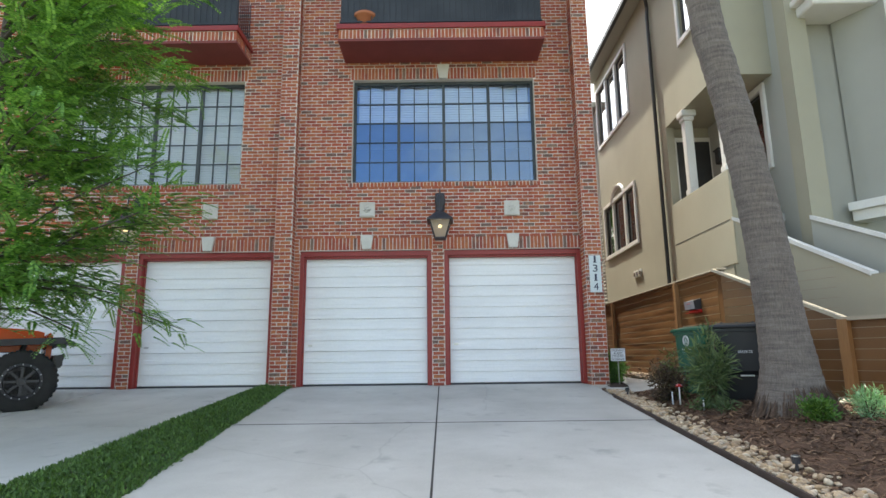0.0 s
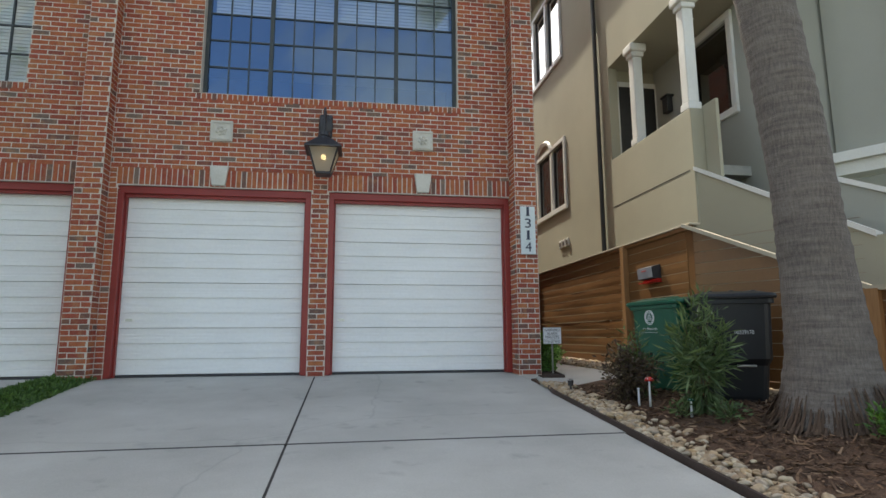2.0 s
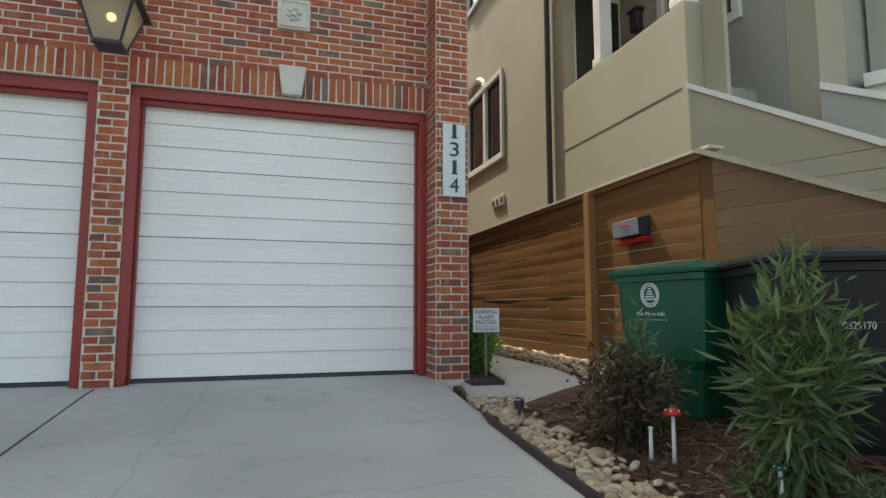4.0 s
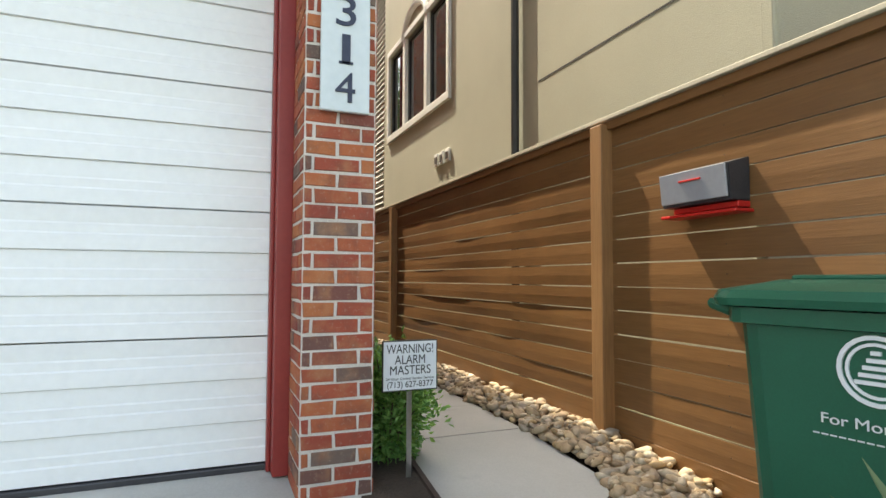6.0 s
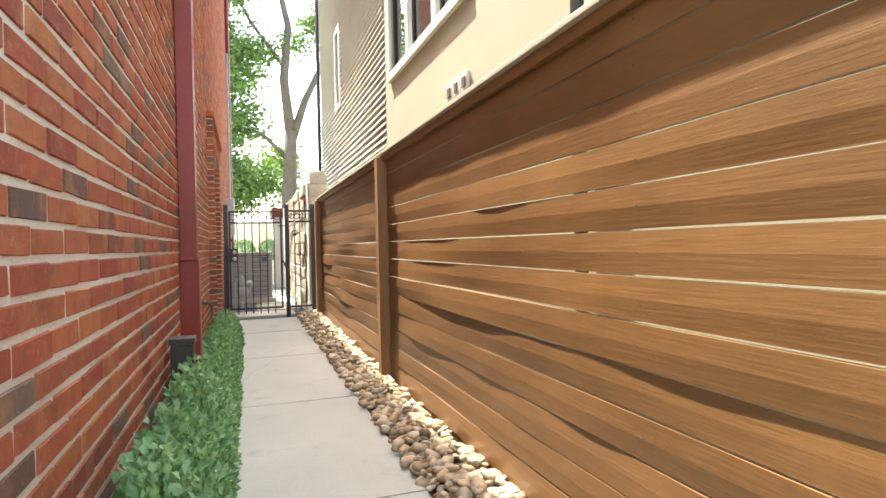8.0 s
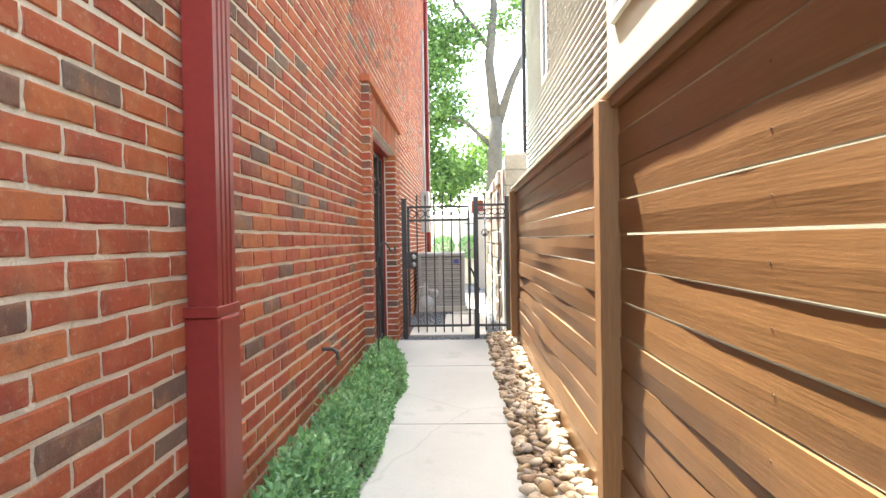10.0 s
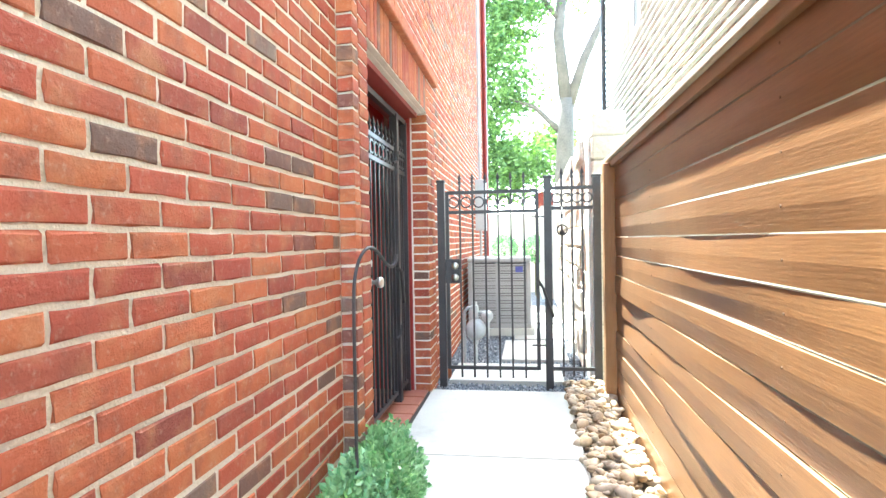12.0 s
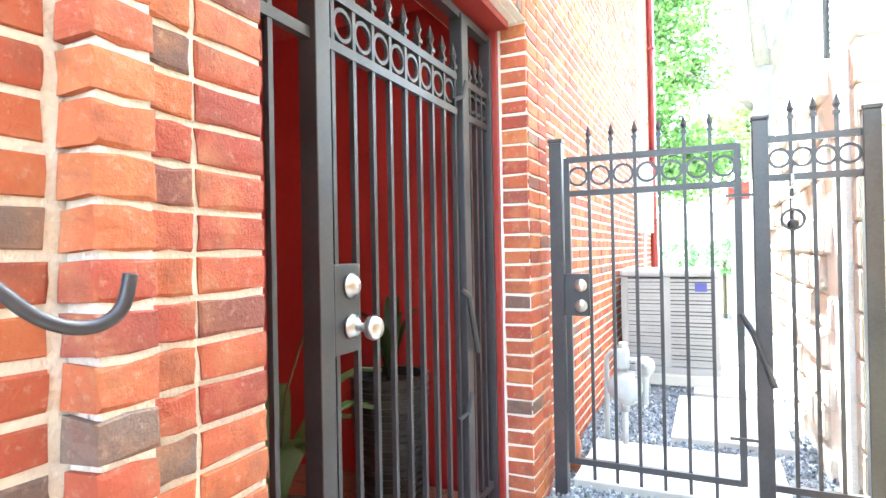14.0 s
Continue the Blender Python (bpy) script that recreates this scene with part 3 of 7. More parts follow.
def grid_window(x0, x1, z0, z1, y, glass, blind_drop, name):
    """A steel grid window: four lights of three by five panes, with blinds behind."""
    w = empty(name, (x0 + x1) / 2, y, z0)
    W, H = x1 - x0, z1 - z0
    hw = W / 2
    bm = box_bm(-hw, -hw + 0.05, -0.04, 0.05, 0, H)
    add_box(bm, hw - 0.05, hw, -0.04, 0.05, 0, H)
    add_box(bm, -hw + 0.05, hw - 0.05, -0.04, 0.05, 0, 0.05)
    add_box(bm, -hw + 0.05, hw - 0.05, -0.04, 0.05, H - 0.05, H)
    part("window_frame", bm, WINDOW_STEEL, w)
    for k in (1, 2, 3):
        u = -hw + W * k / 4
        part("mullion", box_bm(u - 0.028, u + 0.028, -0.035, 0.045, 0.05, H - 0.05, 0.004), WINDOW_STEEL, w)
    for k in range(4):
        ua, ub = -hw + W * k / 4 + (0.05 if k == 0 else 0.028), -hw + W * (k + 1) / 4 - (0.05 if k == 3 else 0.028)
        for j in (1, 2):
            u = lerp(ua, ub, j / 3)
            part("glazing_bar", box_bm(u - 0.009, u + 0.009, -0.02, 0.02, 0.05, H - 0.05), WINDOW_STEEL, w)
        for j in range(1, 5):
            zz = 0.05 + (H - 0.1) * j / 5
            part("glazing_bar", box_bm(ua, ub, -0.018, 0.018, zz - 0.009, zz + 0.009), WINDOW_STEEL, w)
        for i in range(3):
            for j in range(5):
                a, b = lerp(ua, ub, i / 3), lerp(ua, ub, (i + 1) / 3)
                c, d = 0.05 + (H - 0.1) * j / 5, 0.05 + (H - 0.1) * (j + 1) / 5
                tilt = brick_rng.uniform(-0.0025, 0.0025)
                p = link_mesh("pane", [(a, tilt, c), (b, -tilt, c), (b, tilt, d), (a, -tilt, d)], [(0, 1, 2, 3)], glass, w)
                p.visible_shadow = False
    bl = empty("window_blind", (x0 + x1) / 2, y + 0.12, z1 - blind_drop)
    n = max(4, int(blind_drop / 0.05))
    for i in range(n):
        zz = blind_drop * (i + 0.5) / n
        b2 = bmesh.new()
        add_box(b2, -hw + 0.08, hw - 0.08, -0.004, 0.004, zz - blind_drop / n * 0.52, zz + blind_drop / n * 0.47, m=pose(0, 0, 0, 0, 0, 0))
        for vv in b2.verts:
            vv.co.y += (vv.co.z - zz) * 0.35
        part("slat", b2, BLIND, bl)
    tagged(bl, "white horizontal window blind, lowered" if blind_drop > 1 else "white horizontal window blind, half raised", "blind")
    return tagged(w, "large steel grid window with small panes", "window", kind="structure")


WINDOW_STEEL = surface("window_steel", (0.03, 0.04, 0.045), (0.06, 0.07, 0.075), 0.5, 60, 3, 0.1)
grid_window(*WIN[:2], *WIN[2:], FRONT + 0.16, GLASS_BLUE, 0.78, "window_1")
grid_window(WIN[0] + UNIT, WIN[1] + UNIT, *WIN[2:], FRONT + 0.16, GLASS_CLEAR, 2.2, "window_2")

# ---- side entry: vestibule behind the opening ----
EX = SIDE - 0.28
tagged(part("vestibule_wall", box_bm(1.2, EX - 0.03, 15.9, 16.06, 1.2, 3.6), PORCH_RED), "dark red painted vestibule wall", "wall", kind="structure")
tagged(part("vestibule_wall", box_bm(1.2, EX - 0.03, 17.75, 17.84, 1.2, 3.6), PORCH_RED), "dark red painted vestibule wall", "wall", kind="structure")
tagged(part("vestibule_wall", box_bm(1.1, 1.2, 15.9, 17.84, 1.2, 3.6), PORCH_RED), "dark red painted vestibule wall", "wall", kind="structure")
tagged(part("vestibule_ceiling", box_bm(1.1, EX - 0.03, 15.9, 17.84, 3.6, 3.7), PORCH_RED), "dark red vestibule ceiling", "ceiling", kind="structure")

# ---- fence ----
FX, FTOP, FBASE = 4.07, 3.0, 1.29
POSTS = [7.93, 9.48, 13.43, 17.5]
fence = tagged(empty("fence", FX, 8.0, FBASE), "tall fence of warped brown-stained horizontal boards with a painted cap", "fence")
NB = 13
BH = 0.1295
fence_rng = random.Random(5)


def board_bow(y, a, b, wave, seed):
    t = (y - a) / (b - a)
    return wave * (0.35 * math.sin(math.pi * t) ** 0.5 + 0.65 * noise.noise(Vector((y * 0.62, seed * 3.1, 0)))) + 0.004 * noise.noise(Vector((y * 2.3, seed, 5)))


def board(a, b, k, wave, seed):
    """One board with its own bow and cupping, a little proud at its lower edge."""
    bm = bmesh.new()
    n = max(6, int((b - a) / 0.12))
    z0, z1 = FBASE + k * BH + 0.004, FBASE + (k + 1) * BH - 0.003
    rows = []
    for i in range(n + 1):
        t = i / n
        y = lerp(a, b, t)
        w = board_bow(y, a, b, wave, seed)
        low = wave * 0.8 * noise.noise(Vector((y * 0.75, seed * 5.7, 9)))
        sag = 0.004 * noise.noise(Vector((y * 0.5, seed, 2)))
        pr = [(-0.0 - w - low, z0 + sag), (-0.002 - w - low * 0.2, (z0 + z1) / 2), (-0.0 - w + low * 0.3, z1 + sag), (0.019 - w + low * 0.3, z1 + sag), (0.019 - w - low, z0 + sag)]
        rows.append([bm.verts.new(((FX + d - fence.location.x, y - fence.location.y, zz - FBASE))) for d, zz in pr])
    for r, q in zip(rows, rows[1:]):
        for i in range(5):
            bm.faces.new((r[i], r[(i + 1) % 5], q[(i + 1) % 5], q[i]))
    bm.faces.new(rows[0])
    bm.faces.new(rows[-1][::-1])
    return part("board", bm, FENCE_WOOD, fence)


for s, (a, b) in enumerate(zip(POSTS, POSTS[1:])):
    for k in range(NB):
        wave = (0.004, 0.014, 0.018)[s] * (0.5 if k > 9 else 1.0)
        board(a + 0.04, b - 0.04, k, wave, s * 20 + k)
for i, y in enumerate(POSTS[1:]):
    part("post", box_bm(-0.075, 0.03, y - 8.0 - 0.05, y - 8.0 + 0.05, -0.05, FTOP - 0.03 - FBASE, 0.006), POST_WOOD, fence)
nail_bm = bmesh.new()
add_tube(nail_bm, [(0.004, 0, 0), (-0.0005, 0, 0)], 0.0035, 6)
nail_me = bpy.data.meshes.new("nail")
nail_bm.to_mesh(nail_me)
nail_bm.free()
nail_me.materials.append(surface("rusty_nail", (0.06, 0.035, 0.02), (0.12, 0.07, 0.04), 0.7, 60))
for y in (8.68, 10.45, 11.14, 12.3, 14.85, 16.3):
    for k in range(NB):
        bay = 0 if y < POSTS[1] else 1 if y < POSTS[2] else 2
        wave = (0.004, 0.014, 0.018)[bay] * (0.5 if k > 9 else 1.0)
        lo, hi = POSTS[bay] + 0.04, POSTS[bay + 1] - 0.04
        bow = board_bow(y, lo, hi, wave, bay * 20 + k)
        for dz in (0.066,):
            ob = new("nail", nail_me)
            ob.parent = fence
            ob.matrix_basis = pose(-0.003 - bow - wave * 0.16 * noise.noise(Vector((y * 0.75, (bay * 20 + k) * 5.7, 9))), y - 8.0, k * BH + dz)
bm = box_bm(-0.052, 0.09, 7.8 - 8.0, 17.58 - 8.0, FTOP - 0.012 - FBASE, FTOP - FBASE + 0.012, 0.004)
part("cap_trim", box_bm(-0.03, 0.03, 7.85 - 8.0, 17.58 - 8.0, FTOP - 0.06 - FBASE, FTOP - 0.013 - FBASE, 0.003), FENCE_WOOD, fence)
part("cap", bm, FENCE_CAP, fence, "weathered beige painted cap")

part("post", box_bm(0.004, 0.07, -0.17, -0.02, -0.3, FTOP - 0.04 - FBASE, 0.006), FENCE_WOOD, fence)
part("base_board", box_bm(-0.004, 0.018, 0.0, 9.5, -0.17, 0.001, 0.003), FENCE_WOOD, fence)

# ---- gate across the passage ----
GY = 18.0


def gate_rails(bm, x0, x1, zb, zt):
    """The three level rails of a gate leaf."""
    for zz in (zb, zt - 0.16, zt):
        add_box(bm, x0, x1, -0.013, 0.013, zz - 0.014, zz + 0.014)


def iron_gate():
    g = empty("metal_gate", 2.80, GY, 1.28)
    z0 = 1.28
    leaf = bmesh.new()
    x0, x1, zb, zt = 0.02, 0.745, 0.13, 1.56
    gate_rails(leaf, x0, x1, zb, zt)
    for u in (x0, x1):
        add_box(leaf, u - 0.014, u + 0.014, -0.0145, 0.0145, zb - 0.01, zt + 0.01)
    part("gate_frame", leaf, IRON, g)
    n = 7
    for k in range(1, n):
        u = lerp(x0, x1, k / n)
        bar(u, zb - 0.08, zt + 0.16, g)
    for k in range(n):
        bm = bmesh.new()
        add_ring(bm, (lerp(x0, x1, (k + 0.5) / n), 0, zt - 0.08), 0.042, 0.008)
        part("ring", bm, IRON, g)
    bm = box_bm(x0 - 0.02, x0 + 0.10, -0.022, 0.022, 0.82, 1.02, 0.004)
    lock = part("lock_box", bm, IRON, g)
    for zz in (0.87, 0.965):
        bm = bmesh.new()
        add_lathe(bm, (0, 0, 0), [(0.022, 0), (0.030, 0.006), (0.030, 0.014), (0.012, 0.02)], 14)
        bmesh.ops.transform(bm, matrix=pose(x0 + 0.06, -0.022, zz, 90), verts=bm.verts)
        part("lock_cylinder", bm, STEEL, lock, "round steel lock cylinder", True)
    for zz in (0.32, 1.35):
        bm = box_bm(x1 - 0.05, x1 + 0.09, -0.02, -0.006, zz - 0.006, zz + 0.006)
        add_box(bm, x1 + 0.075, x1 + 0.105, -0.024, 0.004, zz - 0.045, zz + 0.008)
        part("hinge", bm, IRON, g)
    bm = bmesh.new()
    add_tube(bm, [(x1, -0.03, 0.85), (x1 + 0.04, -0.06, 0.78), (x1 + 0.12, -0.03, 0.55)], 0.012, 8)
    part("closer_arm", bm, IRON, g, "black sprung closer arm")
    tagged(g, "black wrought iron gate with rings and spear points, closed", "gate")
    p = empty("gate_panel", 2.80, GY, 1.28)
    for u in (-0.03, 0.83, 1.21):
        hgt = 1.645 + (0.012 if u > 0 else 0.0)
        bm = box_bm(u - 0.03, u + 0.03, -0.03, 0.03, -0.06, hgt, 0.003)
        add_box(bm, u - 0.035, u + 0.035, -0.035, 0.035, hgt, hgt + 0.02, 0.006)
        part("post", bm, IRON, p)
    for zz in (zb, zt - 0.145, zt + 0.015):
        part("rail", box_bm(0.86, 1.18, -0.013, 0.013, zz - 0.014, zz + 0.014), IRON, p)
    for k in range(1, 4):
        bar(lerp(0.86, 1.18, k / 4), zb - 0.06, zt + 0.18, p)
    for k in range(4):
        bm = bmesh.new()
        add_ring(bm, (lerp(0.86, 1.18, (k + 0.5) / 4), 0, zt - 0.065), 0.037, 0.008)
        part("ring", bm, IRON, p)
    tagged(p, "black iron side panel with square posts beside the gate", "fence panel")


def bar(u, a, b, parent, y=0.0):
    """A square picket with a collared spear point."""
    bm = bmesh.new()
    add_box(bm, u - 0.0075, u + 0.0075, y - 0.0075, y + 0.0075, a, b - 0.06)
    add_box(bm, u - 0.012, u + 0.012, y - 0.012, y + 0.012, b - 0.085, b - 0.07)
    add_tube(bm, [(u, y, b - 0.065), (u, y, b - 0.045), (u, y, b)], [0.006, 0.015, 0.001], 6)
    return part("picket", bm, IRON, parent)


iron_gate()

# ---- stucco house ----
HX = 5.08
house = tagged(empty("stucco_house", HX, 9.3, 1.1), "beige stucco house with white window frames, porch and brown gutter", "house")
HO = Vector((HX, 9.3, 1.1))


def hpart(name, bm, mat, label="", parent=None):
    bmesh.ops.translate(bm, verts=bm.verts, vec=-HO)
    return part(name, bm, mat, parent or house, label)


def on_house(u, d, v):
    return (HX + d, u, v)


ARCHW = (14.22, 17.07, 4.77, 6.3)
UPW = (14.2, 17.15, 8.5, 10.4)
UPW2 = (9.4, 10.6, 8.5, 10.5)
PORCH = (9.35, 11.78, 5.06, 6.95)
v, f = slab_with_holes(9.35, 17.48, 0.9, 10.9, [PORCH, ARCHW, UPW, UPW2], 0.0, 0.18, on_house)
hw_ob = link_mesh("wall", [Vector(p) - HO for p in v], f, STUCCO, house)

hpart("window_reveal", box_bm(HX + 0.2, HX + 0.25, 8.9, 17.2, 1.0, 5.1), STUCCO)


def wall_window(y0, y1, z0, z1, lights, arch, glass, name="window"):
    """A white framed window in the stucco wall; the middle light may be arched."""
    w = hpart(name, box_bm(HX + 0.06, HX + 0.1, y0 + 0.02, y1 - 0.02, z0 + 0.02, z1 - 0.02), SCREEN)
    bm = bmesh.new()
    for a, b, c, d in ((y0 - 0.1, y1 + 0.1, z0 - 0.12, z0), (y0 - 0.1, y1 + 0.1, z1, z1 + 0.1), (y0 - 0.1, y0, z0, z1), (y1, y1 + 0.1, z0, z1)):
        add_box(bm, HX - 0.045, HX + 0.02, a, b, c, d, 0.01)
    if arch:
        ya, yb = lerp(y0, y1, 0.31), lerp(y0, y1, 0.69)
        r = (yb - ya) / 2
        pts = [(HX - 0.01, (ya + yb) / 2 + (r + 0.04) * math.cos(math.pi * k / 12), z1 - 0.02 + (r * 0.75) * math.sin(math.pi * k / 12)) for k in range(13)]
        add_tube(bm, pts, 0.06, 6)
    f2 = hpart("window_frame", bm, WHITE_TRIM, parent=None)
    f2.parent = w
    for k in range(1, lights):
        y = lerp(y0, y1, k / lights) if not arch else (lerp(y0, y1, 0.31) if k == 1 else lerp(y0, y1, 0.69))
        m = hpart("mullion", box_bm(HX - 0.03, HX + 0.055, y - 0.07, y + 0.07, z0, z1, 0.01), WHITE_TRIM)
        m.parent = w
    for k in range(lights):
        a, b = lerp(y0, y1, k / lights) + 0.08, lerp(y0, y1, (k + 1) / lights) - 0.08
        if arch:
            a, b = ((y0, lerp(y0, y1, 0.31) - 0.07), (lerp(y0, y1, 0.31) + 0.07, lerp(y0, y1, 0.69) - 0.07), (lerp(y0, y1, 0.69) + 0.07, y1))[k]
        bm = box_bm(HX + 0.03, HX + 0.05, a, a + 0.05, z0, z1)
        add_box(bm, HX + 0.03, HX + 0.05, b - 0.05, b, z0, z1)
        add_box(bm, HX + 0.03, HX + 0.05, a + 0.05, b - 0.05, z0, z0 + 0.05)
        add_box(bm, HX + 0.03, HX + 0.05, a + 0.05, b - 0.05, z1 - 0.05, z1)
        hpart("sash", bm, DARK_METAL).parent = w
        p = hpart("pane", box_bm(HX + 0.052, HX + 0.056, a + 0.04, b - 0.04, z0 + 0.04, z1 - 0.04), glass)
        p.parent = w
        p.visible_shadow = False
    return w


wall_window(*ARCHW, 3, True, GLASS_DARK)
wall_window(*UPW, 3, False, GLASS_MIRROR)
wall_window(*UPW2, 1, False, GLASS_MIRROR)
# gutter, eave and downpipe
bm = box_bm(HX - 0.36, HX + 4.5, 9.0, 17.4, 10.9, 11.02)
hpart("roof", bm, STUCCO_GREY)
bm = box_bm(HX - 0.46, HX - 0.35, 8.9, 17.5, 10.86, 11.02, 0.02)
hpart("gutter", bm, DARK_METAL, "dark brown metal gutter")
bm = bmesh.new()
add_tube(bm, [(HX - 0.4, 11.5, 10.86), (HX - 0.36, 11.6, 10.6), (HX - 0.06, 12.15, 10.35), (HX - 0.06, 12.2, 10.1), (HX - 0.06, 12.2, 1.2)], 0.045, 8)
hpart("downpipe", bm, DARK_METAL, "dark brown metal downpipe")
for y in (14.62, 14.42, 14.2):
    v1 = hpart("vent", box_bm(HX - 0.035, HX + 0.0, y - 0.075, y + 0.075, 3.76, 3.95, 0.012), WHITE_TRIM, "small cream wall vent")
    hpart("flap", box_bm(HX - 0.045, HX - 0.03, y - 0.04, y + 0.04, 3.8, 3.9, 0.004), SCREEN).parent = v1
# porch: parapet, columns, floor, inner walls, door, window, lantern
hpart("parapet", box_bm(HX - 0.012, HX + 0.2, 9.19, 11.82, 3.3, 5.06, 0.012), STUCCO)
hpart("parapet_groove", box_bm(HX - 0.016, HX - 0.01, 9.3, 11.8, 4.12, 4.135), JOINT)
hpart("porch_floor", box_bm(HX + 0.05, HX + 1.4, 9.35, 11.9, 4.1, 4.25), WALK_CONCRETE)
hpart("porch_ceiling", box_bm(HX + 0.18, HX + 3.0, 9.35, 11.9, 6.97, 7.1), STUCCO)
hpart("porch_end_wall", box_bm(HX + 0.18, HX + 3.0, 11.9, 12.05, 1.0, 7.3), STUCCO)
v, f = slab_with_holes(8.7, 11.9, 1.0, 10.9, [(9.6, 10.8, 5.3, 6.8)], 0.0, 0.15, lambda u, d, vv: (6.12 + d, u, vv))
link_mesh("porch_wall", [Vector(p) - HO for p in v], f, STUCCO_GREY, house)
pw = hpart("window", box_bm(6.22, 6.25, 9.6, 10.8, 5.3, 6.8), SCREEN)
bm = bmesh.new()
for a, b, c, d in ((9.48, 10.92, 5.18, 5.3), (9.48, 10.92, 6.8, 6.92), (9.48, 9.6, 5.3, 6.8), (10.8, 10.92, 5.3, 6.8)):
    add_box(bm, 6.07, 6.13, a, b, c, d, 0.01)
hpart("window_frame", bm, WHITE_TRIM).parent = pw
hpart("pane", box_bm(6.17, 6.174, 9.6, 10.8, 5.3, 6.8), GLASS_DARK).parent = pw
dr = hpart("door", box_bm(5.33, 6.1, 11.86, 11.9, 4.25, 6.62, 0.008), DARK_METAL, "dark glazed porch door")
bm = box_bm(5.22, 5.33, 11.85, 11.92, 4.25, 6.72, 0.01)
add_box(bm, 6.1, 6.2, 11.85, 11.92, 4.25, 6.72, 0.01)
add_box(bm, 5.33, 6.1, 11.85, 11.92, 6.62, 6.72, 0.01)
hpart("door_frame", bm, WHITE_TRIM).parent = dr
for y in (9.33, 10.9):
    bm = box_bm(HX - 0.01, HX + 0.21, y - 0.11, y + 0.11, 5.06, 5.18, 0.015)
    add_box(bm, HX + 0.01, HX + 0.19, y - 0.09, y + 0.09, 5.18, 6.71, 0.02)
    add_box(bm, HX - 0.02, HX + 0.22, y - 0.12, y + 0.12, 6.71, 6.8, 0.02)
    add_box(bm, HX - 0.06, HX + 0.26, y - 0.16, y + 0.16, 6.8, 6.95, 0.03)
    hpart("column", bm, WHITE_TRIM, "white square porch column with capital")
bm = box_bm(5.98, 6.1, 11.25, 11.43, 5.9, 6.2, 0.02)
add_box(bm, 5.96, 6.12, 11.22, 11.46, 6.2, 6.24, 0.01)
hpart("lantern", bm, DARK_METAL, "small dark wall lantern")
hpart("downlight", box_bm(5.6, 5.74, 9.9, 10.04, 6.958, 6.97), WHITE_TRIM)
# stair parapet that drops to the side, and the bay beyond


def run_wall(name, p, q, thick, zt0, zt1, zb0, zb1, mat):
    """A wall along a slanting line on plan with a sloping top."""
    d = Vector((q[0] - p[0], q[1] - p[1], 0)).normalized()
    n = Vector((-d.y, d.x, 0)) * thick / 2
    bm = bmesh.new()
    r = [[bm.verts.new(Vector((x, y, z)) + n * sgn) for (x, y), z in ((p, zb0), (q, zb1), (q, zt1), (p, zt0))] for sgn in (1, -1)]
    bm.faces.new(r[0])
    bm.faces.new(r[1][::-1])
    for k in range(4):
        bm.faces.new((r[0][k], r[1][k], r[1][(k + 1) % 4], r[0][(k + 1) % 4]))
    return hpart(name, bm, mat)


run_wall("stair_parapet", (5.14, 9.3), (6.05, 7.35), 0.16, 4.12, 2.82, 1.0, 1.0, STUCCO)
run_wall("parapet_cap", (5.16, 9.26), (6.06, 7.33), 0.22, 4.16, 2.87, 4.10, 2.80, WHITE_TRIM)
run_wall("stair_newel", (6.05, 7.35), (7.4, 4.5), 0.16, 2.82, 2.82, 0.6, 0.6, STUCCO)
run_wall("stair_parapet_far", (6.1, 8.56), (7.0, 6.6), 0.14, 3.95, 2.85, 1.0, 1.0, STUCCO_GREY)
run_wall("parapet_cap_far", (6.1, 8.55), (7.0, 6.58), 0.2, 4.0, 2.9, 3.93, 2.83, WHITE_TRIM)
hpart("bay", box_bm(6.09, 6.45, 8.56, 8.9, 1.0, 12.5), STUCCO)
hpart("bay_wall", box_bm(6.45, 12.5, 8.8, 17.2, 1.0, 12.5), STUCCO_GREY)
run_wall("bay_face", (7.12, 8.8), (8.3, 6.9), 0.2, 12.5, 12.5, 4.2, 4.2, STUCCO_GREY)
run_wall("moulding", (7.03, 8.78), (8.25, 6.8), 0.36, 4.1, 4.1, 3.92, 3.92, WHITE_TRIM)
run_wall("moulding", (7.0, 8.78), (8.22, 6.76), 0.46, 4.24, 4.24, 4.101, 4.101, WHITE_TRIM)
run_wall("corner_post", (7.5, 8.0), (7.8, 7.52), 0.3, 12.0, 12.0, 4.242, 4.242, WHITE_TRIM)
bm = box_bm(6.3, 9.0, 8.1, 8.8, 7.7, 7.9, 0.04)
add_box(bm, 6.2, 9.0, 8.0, 8.8, 7.9, 8.02, 0.03)
hpart("balcony", bm, WHITE_TRIM)
bm = bmesh.new()
for k in range(12):
    add_tube(bm, [(6.3 + k * 0.18, 8.1, 8.02), (6.36 + k * 0.18, 8.04, 8.4), (6.3 + k * 0.18, 8.1, 8.8)], 0.012, 6)
add_tube(bm, [(6.25, 8.1, 8.8), (8.4, 8.1, 8.8)], 0.02, 6)
hpart("balcony_rail", bm, IRON)
hpart("wall_upper", box_bm(HX, 6.12, 9.2, 9.35, 6.95, 10.9), STUCCO)
hpart("roof_bay", box_bm(6.0, 12.7, 8.4, 17.4, 12.5, 12.7), STUCCO_GREY)

# clapboard house behind it
siding = tagged(empty("clapboard_house", HX, 17.3, 1.1), "cream clapboard house with a narrow dark window", "house")
SO = Vector((HX, 17.3, 1.1))


def spart(name, bm, mat, label="", parent=None):
    bmesh.ops.translate(bm, verts=bm.verts, vec=-SO)
    return part(name, bm, mat, parent or siding, label)


